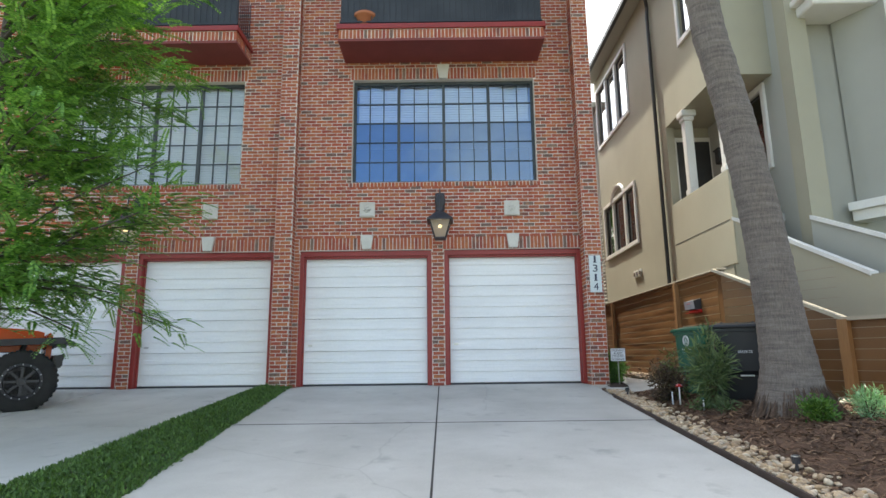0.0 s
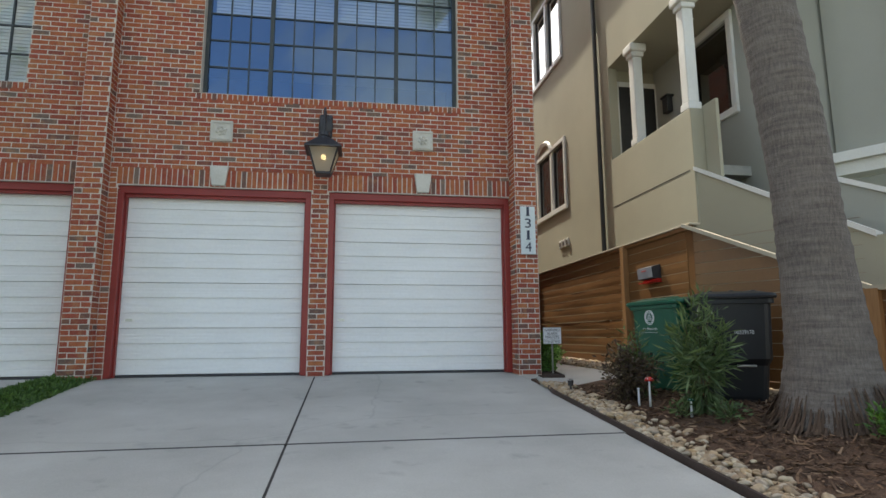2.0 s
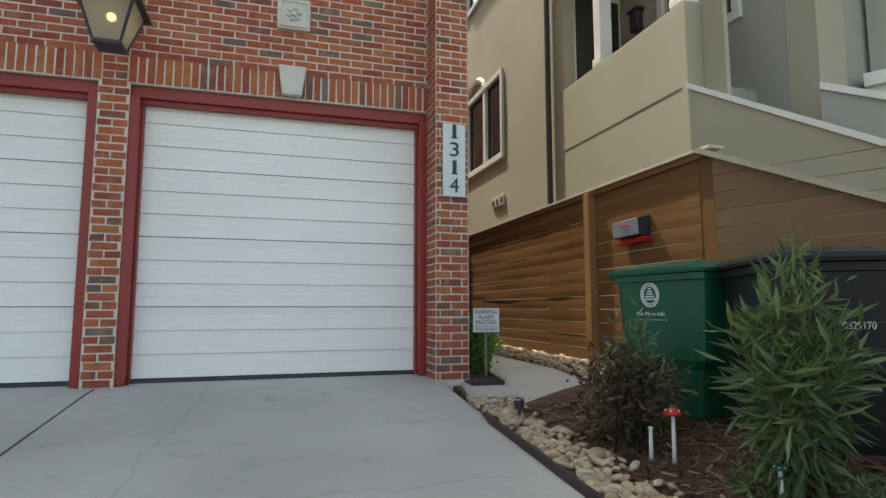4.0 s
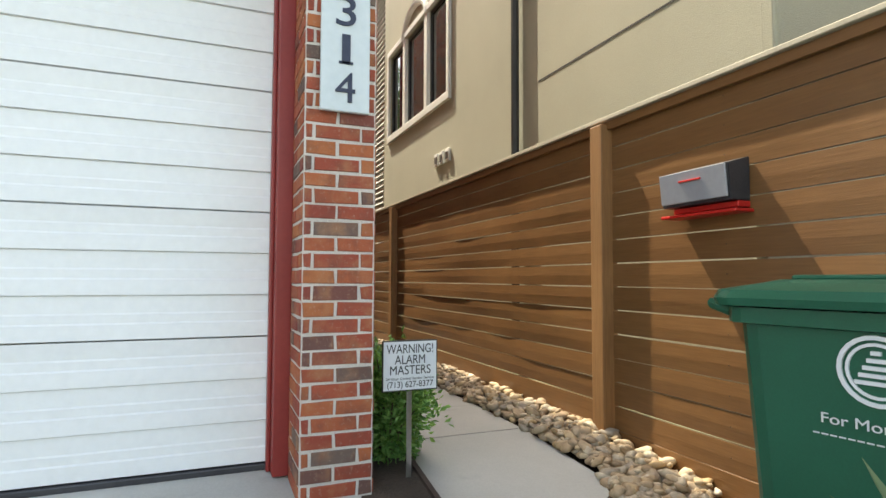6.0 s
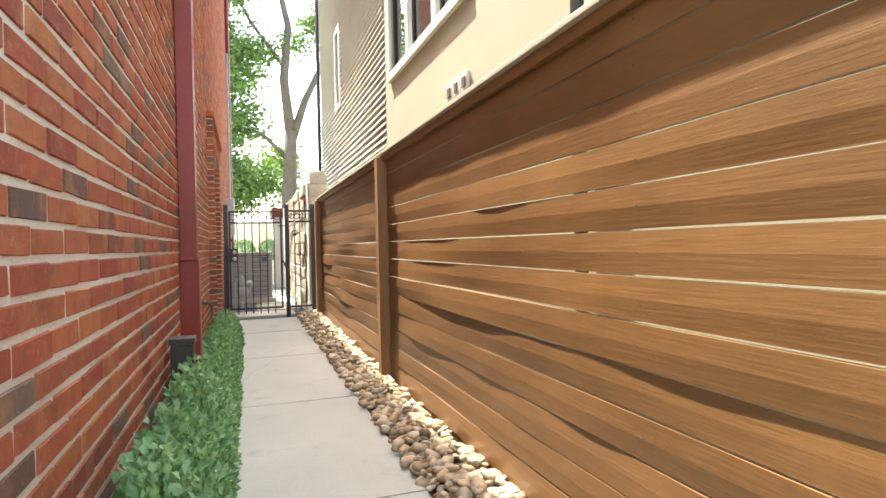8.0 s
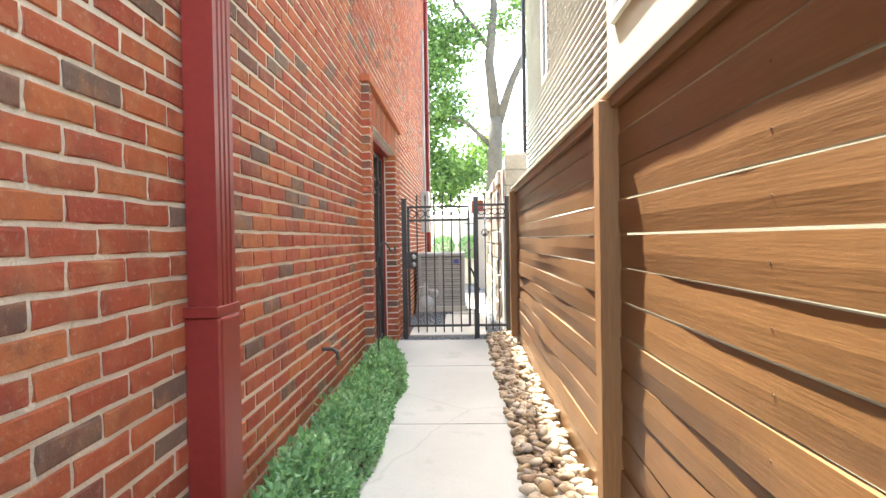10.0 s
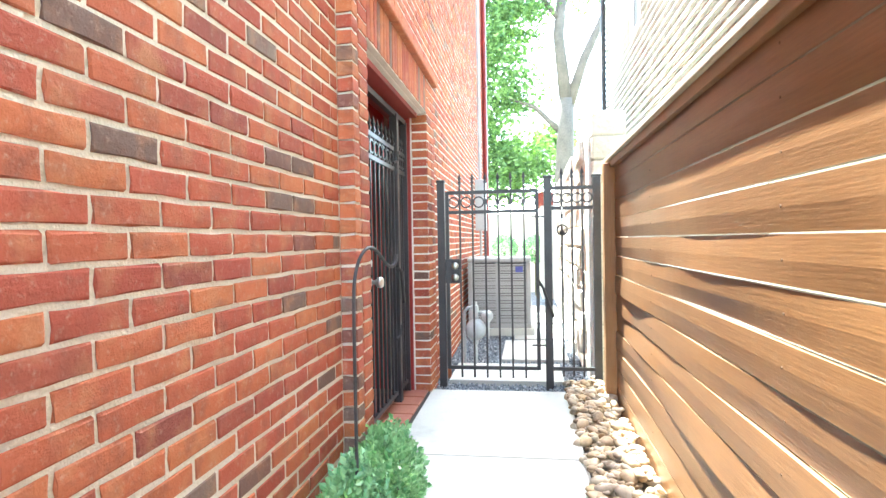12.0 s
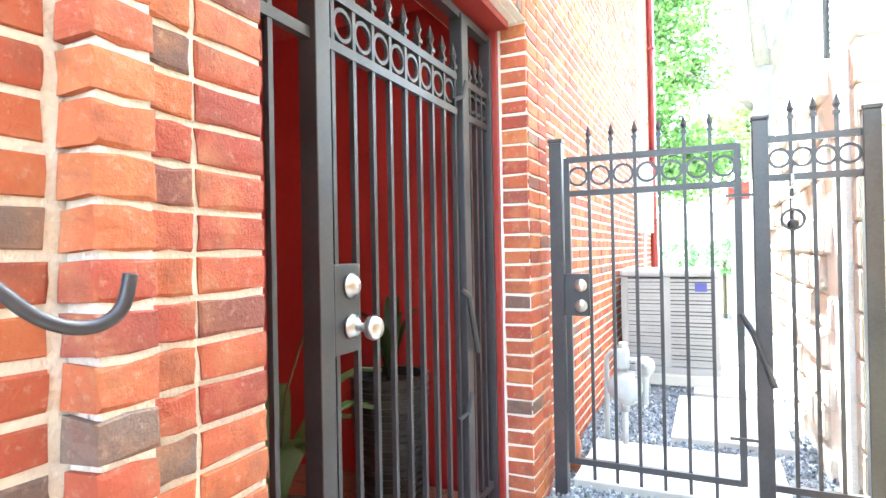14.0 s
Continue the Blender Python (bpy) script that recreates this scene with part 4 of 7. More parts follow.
spart("wall", box_bm(HX + 0.05, HX + 6, 17.5, 25.2, 1.0, 10.0), SIDING)
spart("roof", box_bm(HX - 0.25, HX + 6, 17.3, 25.5, 10.0, 10.2), STUCCO_GREY)
for k in range(64):
    z = 2.8 + k * 0.112
    for a, b in (((17.5, 21.75), (22.25, 25.2)) if 5.4 < z < 7.15 else ((17.5, 25.2),)):
        bm = bmesh.new()
        q = [[bm.verts.new((HX + d, y, zz)) for d, zz in ((0.05, z), (-0.012, z), (-0.008, z + 0.012), (0.048, z + 0.118))] for y in (a, b)]
        for i in range(4):
            bm.faces.new((q[0][i], q[1][i], q[1][(i + 1) % 4], q[0][(i + 1) % 4]))
        spart("clapboard", bm, SIDING)
sw = spart("window", box_bm(HX + 0.02, HX + 0.06, 21.75, 22.25, 5.5, 7.1), DARK_METAL)
bm = bmesh.new()
for a, b, c, d in ((21.65, 22.35, 5.4, 5.5), (21.65, 22.35, 7.1, 7.2), (21.65, 21.75, 5.5, 7.1), (22.25, 22.35, 5.5, 7.1)):
    add_box(bm, HX - 0.02, HX + 0.03, a, b, c, d, 0.008)
spart("window_frame", bm, WHITE_TRIM).parent = sw
bm = bmesh.new()
add_tube(bm, [(HX - 0.05, 25.1, 10.0), (HX - 0.05, 25.1, 1.2)], 0.05, 8)
spart("downpipe", bm, DARK_METAL)

# ---- fence that turns the corner under the stair and runs to the street ----
ffence = tagged(empty("front_fence", 4.05, 7.87, 1.0), "brown-stained horizontal board fence below a sloping beige cap", "fence")
FO = Vector((4.05, 7.87, 1.0))
FD = Vector((0.447, -0.894, 0))
FN = Vector((-0.894, -0.447, 0))
L1, L2 = 1.74, 5.4


def ftop(u):
    return lerp(3.0, 2.14, min(1.0, u / L1)) - 0.03


def frun(u, d, z):
    return FD * u + FN * d + Vector((0, 0, z - FO.z))


for k in range(16):
    z0, z1 = 0.85 + k * BH, 0.85 + (k + 1) * BH - 0.006
    for a, b in ((0.05, L1 - 0.04), (L1 + 0.04, 3.5), (3.52, L2)):
        if z0 > ftop(a) - 0.02:
            continue
        bm = bmesh.new()
        rows = []
        n = 14
        for i in range(n + 1):
            u = lerp(a, b, i / n)
            w = 0.006 * noise.noise(Vector((u * 0.8, k * 2.3, 4)))
            zt = max(min(z1, ftop(u)), z0 + 0.001)
            rows.append([bm.verts.new(frun(u, d + w, zz)) for d, zz in ((0.0, z0), (0.0, zt), (-0.02, zt), (-0.02, z0))])
        for r, q in zip(rows, rows[1:]):
            for i in range(4):
                bm.faces.new((r[i], r[(i + 1) % 4], q[(i + 1) % 4], q[i]))
        bm.faces.new(rows[0])
        bm.faces.new(rows[-1][::-1])
        part("board", bm, FENCE_WOOD, ffence)


def fbox(name, u0, u1, d0, d1, zb, zt0, zt1, mat, label=""):
    bm = bmesh.new()
    q = [[bm.verts.new(frun(u, d, z)) for d, z in ((d0, zb if zb else zt - 0.045), (d0, zt), (d1, zt), (d1, zb if zb else zt - 0.045))] for u, zt in ((u0, zt0), (u1, zt1))]
    for i in range(4):
        bm.faces.new((q[0][i], q[1][i], q[1][(i + 1) % 4], q[0][(i + 1) % 4]))
    bm.faces.new(q[0])
    bm.faces.new(q[1][::-1])
    part(name, bm, mat, ffence, label)


for u in (L1, 3.51, L2):
    fbox("post", u - 0.06, u + 0.06, -0.01, 0.09, 0.7, 2.12, 2.12, POST_WOOD)
fbox("cap", -0.05, L1, -0.09, 0.08, None, 3.012, 2.15, FENCE_CAP, "weathered beige painted cap")
fbox("cap", L1 + 0.001, L2, -0.09, 0.08, None, 2.15, 2.15, FENCE_CAP, "weathered beige painted cap")

# ---- ornaments and lamps of the front ----
BULB, _nt, _b = material("lamp_bulb")
_b.inputs["Emission Color"].default_value, _b.inputs["Emission Strength"].default_value = (1.0, 0.72, 0.35, 1), 2.0


def medallion(x, z):
    th = empty("medallion", x, FRONT - 0.012, z)
    part("plate", box_bm(-0.145, 0.145, -0.03, 0.012, -0.145, 0.145, 0.012), WHITE_STONE, th)
    bm = bmesh.new()
    for a, b, c, d in ((-0.125, 0.125, -0.125, -0.105), (-0.125, 0.125, 0.105, 0.125), (-0.125, -0.105, -0.105, 0.105), (0.105, 0.125, -0.105, 0.105)):
        add_box(bm, a, b, -0.042, -0.028, c, d, 0.004)
    part("rim", bm, WHITE_STONE, th)
    bm = bmesh.new()
    for k in range(6):
        a = math.radians(60 * k + 15)
        c = Vector((0.052 * math.cos(a), -0.032, 0.052 * math.sin(a)))
        bmesh.ops.create_icosphere(bm, subdivisions=1, radius=0.03, matrix=Matrix.Translation(c) @ Matrix.Diagonal((1.0, 0.5, 0.8, 1)))
    bmesh.ops.create_icosphere(bm, subdivisions=2, radius=0.03, matrix=Matrix.Translation((0, -0.036, 0)) @ Matrix.Diagonal((1, 0.7, 1, 1)))
    part("flower", bm, WHITE_STONE, th, "carved flower relief", True)
    tagged(th, "square cast stone medallion with a carved flower", "medallion", "stone medallions")


def keystone(x, z0, z1, w0, w1):
    bm = bmesh.new()
    q = [[bm.verts.new((u, d, v)) for u, v in ((-w0, 0), (w0, 0), (w1, z1 - z0), (-w1, z1 - z0))] for d in (-0.06, 0.02)]
    bm.faces.new(q[0])
    bm.faces.new(q[1][::-1])
    for k in range(4):
        bm.faces.new((q[0][k], q[1][k], q[1][(k + 1) % 4], q[0][(k + 1) % 4]))
    bmesh.ops.bevel(bm, geom=list(bm.edges), offset=0.008, segments=1, affect="EDGES")
    ob = part("keystone", bm, WHITE_STONE)
    ob.matrix_basis = pose(x, FRONT, z0)
    tagged(ob, "tapered cast stone keystone in the brick lintel", "keystone", "keystones")


for k in (0, 1):
    for x in (-1.625, 1.105):
        medallion(x + UNIT * k, 4.46)
        keystone(x + UNIT * k, OPEN_TOP + 0.02, SOLDIER_TOP + 0.04, 0.085, 0.12)
    keystone(-0.16 + UNIT * k, WIN[3] + 0.0, WIN[3] + 0.3, 0.085, 0.125)


def wall_lantern(x):
    th = empty("wall_lantern", x, FRONT, 3.82)
    bm = box_bm(-0.09, 0.09, -0.03, 0.0, 0.62, 0.95, 0.02)
    bmesh.ops.create_uvsphere(bm, u_segments=12, v_segments=8, radius=0.1, matrix=Matrix.Translation((0, -0.03, 0.78)) @ Matrix.Diagonal((1, 0.4, 1.5, 1)))
    part("backplate", bm, IRON, th)
    bm = bmesh.new()
    add_tube(bm, [(0, -0.03, 0.78), (0, -0.12, 0.92), (0, -0.27, 0.95), (0, -0.38, 0.86), (0, -0.4, 0.7), (0, -0.4, 0.55)], 0.014, 8)
    add_tube(bm, [(0, -0.03, 0.62), (0, -0.12, 0.6), (0, -0.2, 0.68), (0, -0.18, 0.78), (0, -0.11, 0.77), (0, -0.12, 0.7)], 0.01, 8)
    add_tube(bm, [(0, -0.05, 0.88), (0, -0.16, 0.8), (0, -0.3, 0.88)], 0.009, 8)
    part("arm", bm, IRON, th, "curled wrought iron arm")
    bm = bmesh.new()
    c = (0, -0.4, 0)
    for z0, z1, r0, r1 in ((0.42, 0.50, 0.1, 0.07), (0.50, 0.56, 0.07, 0.075)):
        add_lathe(bm, c, [(r0 * 1.2, z0), (r1, z1)], 12)
    def ring4(z, r):
        return [bm.verts.new((c[0] + r * sx, c[1] + r * sy, z)) for sx, sy in ((-1, -1), (1, -1), (1, 1), (-1, 1))]
    a, b2, c2 = ring4(0.30, 0.235), ring4(0.315, 0.235), ring4(0.47, 0.075)
    for r, q in ((a, b2), (b2, c2)):
        for k in range(4):
            bm.faces.new((r[k], r[(k + 1) % 4], q[(k + 1) % 4], q[k]))
    bm.faces.new(c2)
    bm.faces.new(a[::-1])
    part("hood", bm, IRON, th)
    top, bot = 0.185, 0.095
    for sx, sy in ((-1, -1), (1, -1), (1, 1), (-1, 1)):
        bm = bmesh.new()
        add_tube(bm, [(sx * top, -0.4 + sy * top, 0.305), (sx * bot, -0.4 + sy * bot, 0.0)], 0.012, 6)
        part("frame_bar", bm, IRON, th)
    part("base", box_bm(-0.1, 0.1, -0.5, -0.3, -0.03, 0.005, 0.01), IRON, th)
    for k in range(4):
        a0, a1 = math.radians(90 * k - 45), math.radians(90 * k + 45)
        g = [(math.sqrt(2) * r * math.cos(t), -0.4 + math.sqrt(2) * r * math.sin(t), z) for r, t, z in ((bot, a0, 0.005), (bot, a1, 0.005), (top, a1, 0.3), (top, a0, 0.3))]
        link_mesh("glass_pane", g, [(0, 1, 2, 3)], LAMP_PANE, th).visible_shadow = False
    bm = bmesh.new()
    bmesh.ops.create_uvsphere(bm, u_segments=10, v_segments=8, radius=0.035, matrix=Matrix.Translation((0, -0.4, 0.22)))
    part("bulb", bm, BULB, th, "small warm bulb, lit", True)
    tagged(th, "black wrought iron wall lantern with frosted panes, lit", "lantern", "wall lanterns")


LAMP_PANE, nt_, b_ = material("seeded_pane")
tl = nt_.nodes.new("ShaderNodeBsdfTranslucent")
tl.inputs[0].default_value = (0.75, 0.74, 0.66, 1)
tp = nt_.nodes.new("ShaderNodeBsdfTransparent")
mm = nt_.nodes.new("ShaderNodeMixShader")
mm.inputs[0].default_value = 0.3
nt_.links.new(tl.outputs[0], mm.inputs[1])
nt_.links.new(tp.outputs[0], mm.inputs[2])
m2 = nt_.nodes.new("ShaderNodeMixShader")
m2.inputs[0].default_value = 0.25
b_.inputs["Base Color"].default_value, b_.inputs["Roughness"].default_value = (0.5, 0.5, 0.45, 1), 0.2
nt_.links.new(mm.outputs[0], m2.inputs[1])
nt_.links.new(b_.outputs[0], m2.inputs[2])
nt_.links.new(m2.outputs[0], nt_.nodes["Material Output"].inputs[0])
wall_lantern(-0.25)
wall_lantern(-0.25 + UNIT)


def text_part(name, body, size, mat, parent, m, extrude=0.002, label="", width=None):
    cu = bpy.data.curves.new(name, "FONT")
    cu.body, cu.size, cu.extrude, cu.align_x = body, size, extrude, "CENTER"
    tmp = bpy.data.objects.new(name, cu)
    scene.collection.objects.link(tmp)
    dg = bpy.context.evaluated_depsgraph_get()
    me = bpy.data.meshes.new_from_object(tmp.evaluated_get(dg))
    bpy.data.objects.remove(tmp)
    bpy.data.curves.remove(cu)
    me.materials.clear()
    me.materials.append(mat)
    ob = new(name, me)
    ob.parent = parent
    k = 1.0
    if width:
        xs = [v.co.x for v in me.vertices]
        k = width / (max(xs) - min(xs))
    ob.matrix_basis = m @ Matrix.Diagonal((k, 1, 1, 1))
    if label:
        ob["label"] = label
    return ob


INK_BLUE = surface("dark_blue_ink", (0.015, 0.022, 0.05), (0.03, 0.04, 0.08), 0.5, 30, 2, 0.0)
INK = surface("black_ink", (0.012, 0.012, 0.012), (0.025, 0.025, 0.025), 0.5, 30, 2, 0.0)
SIGN_WHITE = surface("sign_white", (0.70, 0.72, 0.74), (0.78, 0.79, 0.80), 0.45, 30, 2, 0.02)
PLAQUE = surface("plaque_tile", (0.56, 0.62, 0.64), (0.68, 0.73, 0.74), 0.35, 30, 4, 0.1)

# house number on the corner pier
num = empty("house_number", 2.523, FRONT - 0.312, 3.145)
part("plaque", box_bm(-0.105, 0.105, -0.025, 0.0, -0.335, 0.335, 0.006), PLAQUE, num)
for k, ch in enumerate("1314"):
    text_part("digit", ch, 0.185, INK_BLUE, num, pose(0, -0.028, 0.20 - k * 0.165, 90), 0.003, "dark blue digit", 0.085 if ch != "1" else 0.036)
    if ch == "1":
        part("serif", box_bm(-0.03, 0.03, -0.031, -0.0255, 0.199 - k * 0.165, 0.209 - k * 0.165), INK_BLUE, num)
tagged(num, "pale vertical house number plaque reading 1314", "house number")

# alarm sign in front of the corner
sign = empty("alarm_sign", 2.868, 9.37, drive_z(9.37))
sz = drive_z(9.37)
part("stake", box_bm(-0.012, 0.012, 0.004, 0.012, -0.05, 1.82 - sz, 0.002), STEEL, sign, "thin galvanised stake")
board_m = part("sign_board", box_bm(-0.133, 0.133, -0.004, 0.003, 1.597 - sz, 1.827 - sz, 0.002), INK, sign, "black edge of the sign")
part("sign_face", box_bm(-0.127, 0.127, -0.0065, -0.0042, 1.603 - sz, 1.821 - sz), SIGN_WHITE, board_m)
for body, z, hgt, wd in (("WARNING!", 1.757, 0.043, 0.225), ("ALARM", 1.708, 0.043, 0.145), ("MASTERS", 1.661, 0.043, 0.195), ("24 Hour Central Station Service", 1.637, 0.016, 0.23), ("(713) 627-8377", 1.603, 0.029, 0.22)):
    text_part("sign_text", body, hgt * 1.35 if hgt > 0.02 else hgt, INK, sign, pose(0, -0.0075, z + 0.012 - sz, 90), 0.0006, "", wd)
tagged(sign, "white alarm warning sign with black letters on a stake", "sign")

# mailbox on the fence
mb = empty("mailbox", FX - 0.005, 8.745, 2.385)
MB_GREY = surface("mailbox_grey", (0.30, 0.31, 0.34), (0.38, 0.39, 0.42), 0.35, 30, 2, 0.02, metal=0.2)
MB_RED = surface("mailbox_red", (0.42, 0.012, 0.010), (0.52, 0.02, 0.016), 0.35, 30, 2, 0.02)
bm = bmesh.new()
q = [[bm.verts.new((x, y, z)) for x, z in ((0, 0.05), (-0.11, 0.05), (-0.125, 0.20), (0, 0.235))] for y in (-0.19, 0.185)]
bm.faces.new(q[0])
bm.faces.new(q[1][::-1])
for k in range(4):
    bm.faces.new((q[0][k], q[1][k], q[1][(k + 1) % 4], q[0][(k + 1) % 4]))
bmesh.ops.bevel(bm, geom=list(bm.edges), offset=0.004, segments=2, affect="EDGES")
part("case", bm, IRON, mb)
bm = box_bm(-0.123, -0.113, -0.183, 0.178, 0.062, 0.198, 0.003)
for vv in bm.verts:
    vv.co.x -= (vv.co.z - 0.05) * 0.1
part("front_plate", bm, MB_GREY, mb, "grey painted front")
part("slot_bar", box_bm(-0.142, -0.128, -0.06, 0.06, 0.15, 0.158, 0.002), MB_RED, mb, "thin red bar")
bm = box_bm(-0.07, -0.0, -0.19, 0.16, 0.022, 0.048, 0.004)
add_box(bm, -0.11, -0.004, -0.21, 0.2, 0.0, 0.014, 0.004)
part("tray", bm, MB_RED, mb, "red newspaper tray")
tagged(mb, "grey and black metal mailbox with a red tray on the fence", "mailbox")


# ---- wheeled bins ----
def wheeled_bin(x, y, z, rz, mat, lid_mat, badge):
    th = empty("wheeled_bin", x, y, z, rz)
    bm = bmesh.new()
    def ring(w, d, zz, r):
        pts = []
        for sx, sy, a0 in ((1, 1, 0), (-1, 1, 90), (-1, -1, 180), (1, -1, 270)):
            for k in range(4):
                a = math.radians(a0 + 30 * k)
                pts.append(bm.verts.new((sx * (w / 2 - r) + r * math.cos(a), sy * (d / 2 - r) + r * math.sin(a), zz)))
        return pts
    prof = [(0.46, 0.52, 0.03, 0.06), (0.50, 0.56, 0.10, 0.06), (0.54, 0.62, 0.38, 0.06), (0.59, 0.70, 0.44, 0.07), (0.615, 0.76, 0.93, 0.07), (0.66, 0.80, 0.935, 0.06), (0.66, 0.80, 0.975, 0.06), (0.60, 0.74, 0.98, 0.06)]
    rings = [ring(*p) for p in prof]
    for a, b in zip(rings, rings[1:]):
        for k in range(16):
            bm.faces.new((a[k], a[(k + 1) % 16], b[(k + 1) % 16], b[k]))
    bm.faces.new(rings[0][::-1])
    bm.faces.new(rings[-1])
    part("body", bm, mat, th, smooth=False)
    bm = bmesh.new()
    prof = [(0.70, 0.86, 0.98, 0.07), (0.71, 0.87, 1.0, 0.07), (0.69, 0.85, 1.022, 0.07), (0.55, 0.70, 1.04, 0.08), (0.5, 0.62, 1.05, 0.08)]
    rings = [ring(*p) for p in prof]
    for a, b in zip(rings, rings[1:]):
        for k in range(16):
            bm.faces.new((a[k], a[(k + 1) % 16], b[(k + 1) % 16], b[k]))
    bm.faces.new(rings[0][::-1])
    bm.faces.new(rings[-1])
    lid = part("lid", bm, lid_mat, th)
    for k in (-0.18, 0.0, 0.18):
        part("rib", box_bm(k - 0.02, k + 0.02, -0.28, 0.28, 1.045, 1.062, 0.008), lid_mat, lid)
    bm = bmesh.new()
    add_tube(bm, [(-0.26, 0.41, 0.96), (-0.26, 0.47, 0.98), (0.26, 0.47, 0.98), (0.26, 0.41, 0.96)], 0.016, 8)
    part("handle", bm, mat, th)
    bm = bmesh.new()
    add_tube(bm, [(-0.3, 0.30, 0.12), (0.3, 0.30, 0.12)], 0.014, 8)
    part("axle", bm, STEEL, th)
    for k in (-0.27, 0.27):
        bm = bmesh.new()
        add_tube(bm, [(k - 0.03, 0.31, 0.13), (k + 0.03, 0.31, 0.13)], 0.13, 18)
        part("wheel", bm, IRON, th)
    if badge:
        ring_bm = bmesh.new()
        add_ring(ring_bm, (0, 0, 0), 0.076, 0.007, "x", 24)
        add_ring(ring_bm, (0, 0, 0), 0.06, 0.005, "x", 24)
        for k in range(5):
            add_box(ring_bm, -0.004, 0.004, -0.046 + k * 0.009, 0.046 - k * 0.009, -0.032 + k * 0.017, -0.023 + k * 0.017)
        pb = part("badge", ring_bm, SIGN_WHITE, th, "round pale printed seal")
        pb.matrix_basis = pose(-0.307, 0.04, 0.845, 0, -3.5)
        for j, (wd, zz) in enumerate(((0.24, 0.71), (0.28, 0.675))):
            text_part("print", ("For More Info", "www")[j] if j == 0 else "---------------", 0.035, SIGN_WHITE, th, pose(-0.3065 + 0.0026 * j, 0.04, zz, 90, 0, -90) , 0.001, "", wd)
    else:
        text_part("print", "00329170", 0.05, SIGN_WHITE, th, pose(0.06, -0.383, 0.66, 90), 0.001, "pale stamped number", 0.16)
        part("grip", box_bm(-0.02, 0.14, -0.392, -0.36, 0.37, 0.39, 0.006), STEEL, th, "pale bar across the front")
    return th


GREEN_PLASTIC = surface("green_plastic", (0.002, 0.075, 0.038), (0.006, 0.11, 0.058), 0.42, 200, 3, 0.15, 0.001)
BLACK_PLASTIC = surface("black_plastic", (0.008, 0.01, 0.013), (0.018, 0.021, 0.026), 0.45, 200, 3, 0.15, 0.001)
tagged(wheeled_bin(3.70, 7.70, 1.06, 8, GREEN_PLASTIC, GREEN_PLASTIC, True), "green plastic wheeled bin with a pale seal, lid shut", "bin", "wheeled bins")
tagged(wheeled_bin(3.74, 6.86, 1.06, -26, BLACK_PLASTIC, BLACK_PLASTIC, False), "black plastic wheeled bin with stamped number, lid shut", "bin", "wheeled bins")
for x0, x1, y0, y1 in ((3.3, 3.8, 6.35, 6.78), (3.82, 4.3, 6.4, 6.8), (3.3, 4.2, 6.82, 7.27), (3.25, 3.98, 7.3, 8.2)):
    tagged(part("paver", box_bm(x0, x1, y0, y1, 0.98, 1.06, 0.01), WALK_CONCRETE), "grey concrete paver under the bins", "paver", "pavers under the bins")

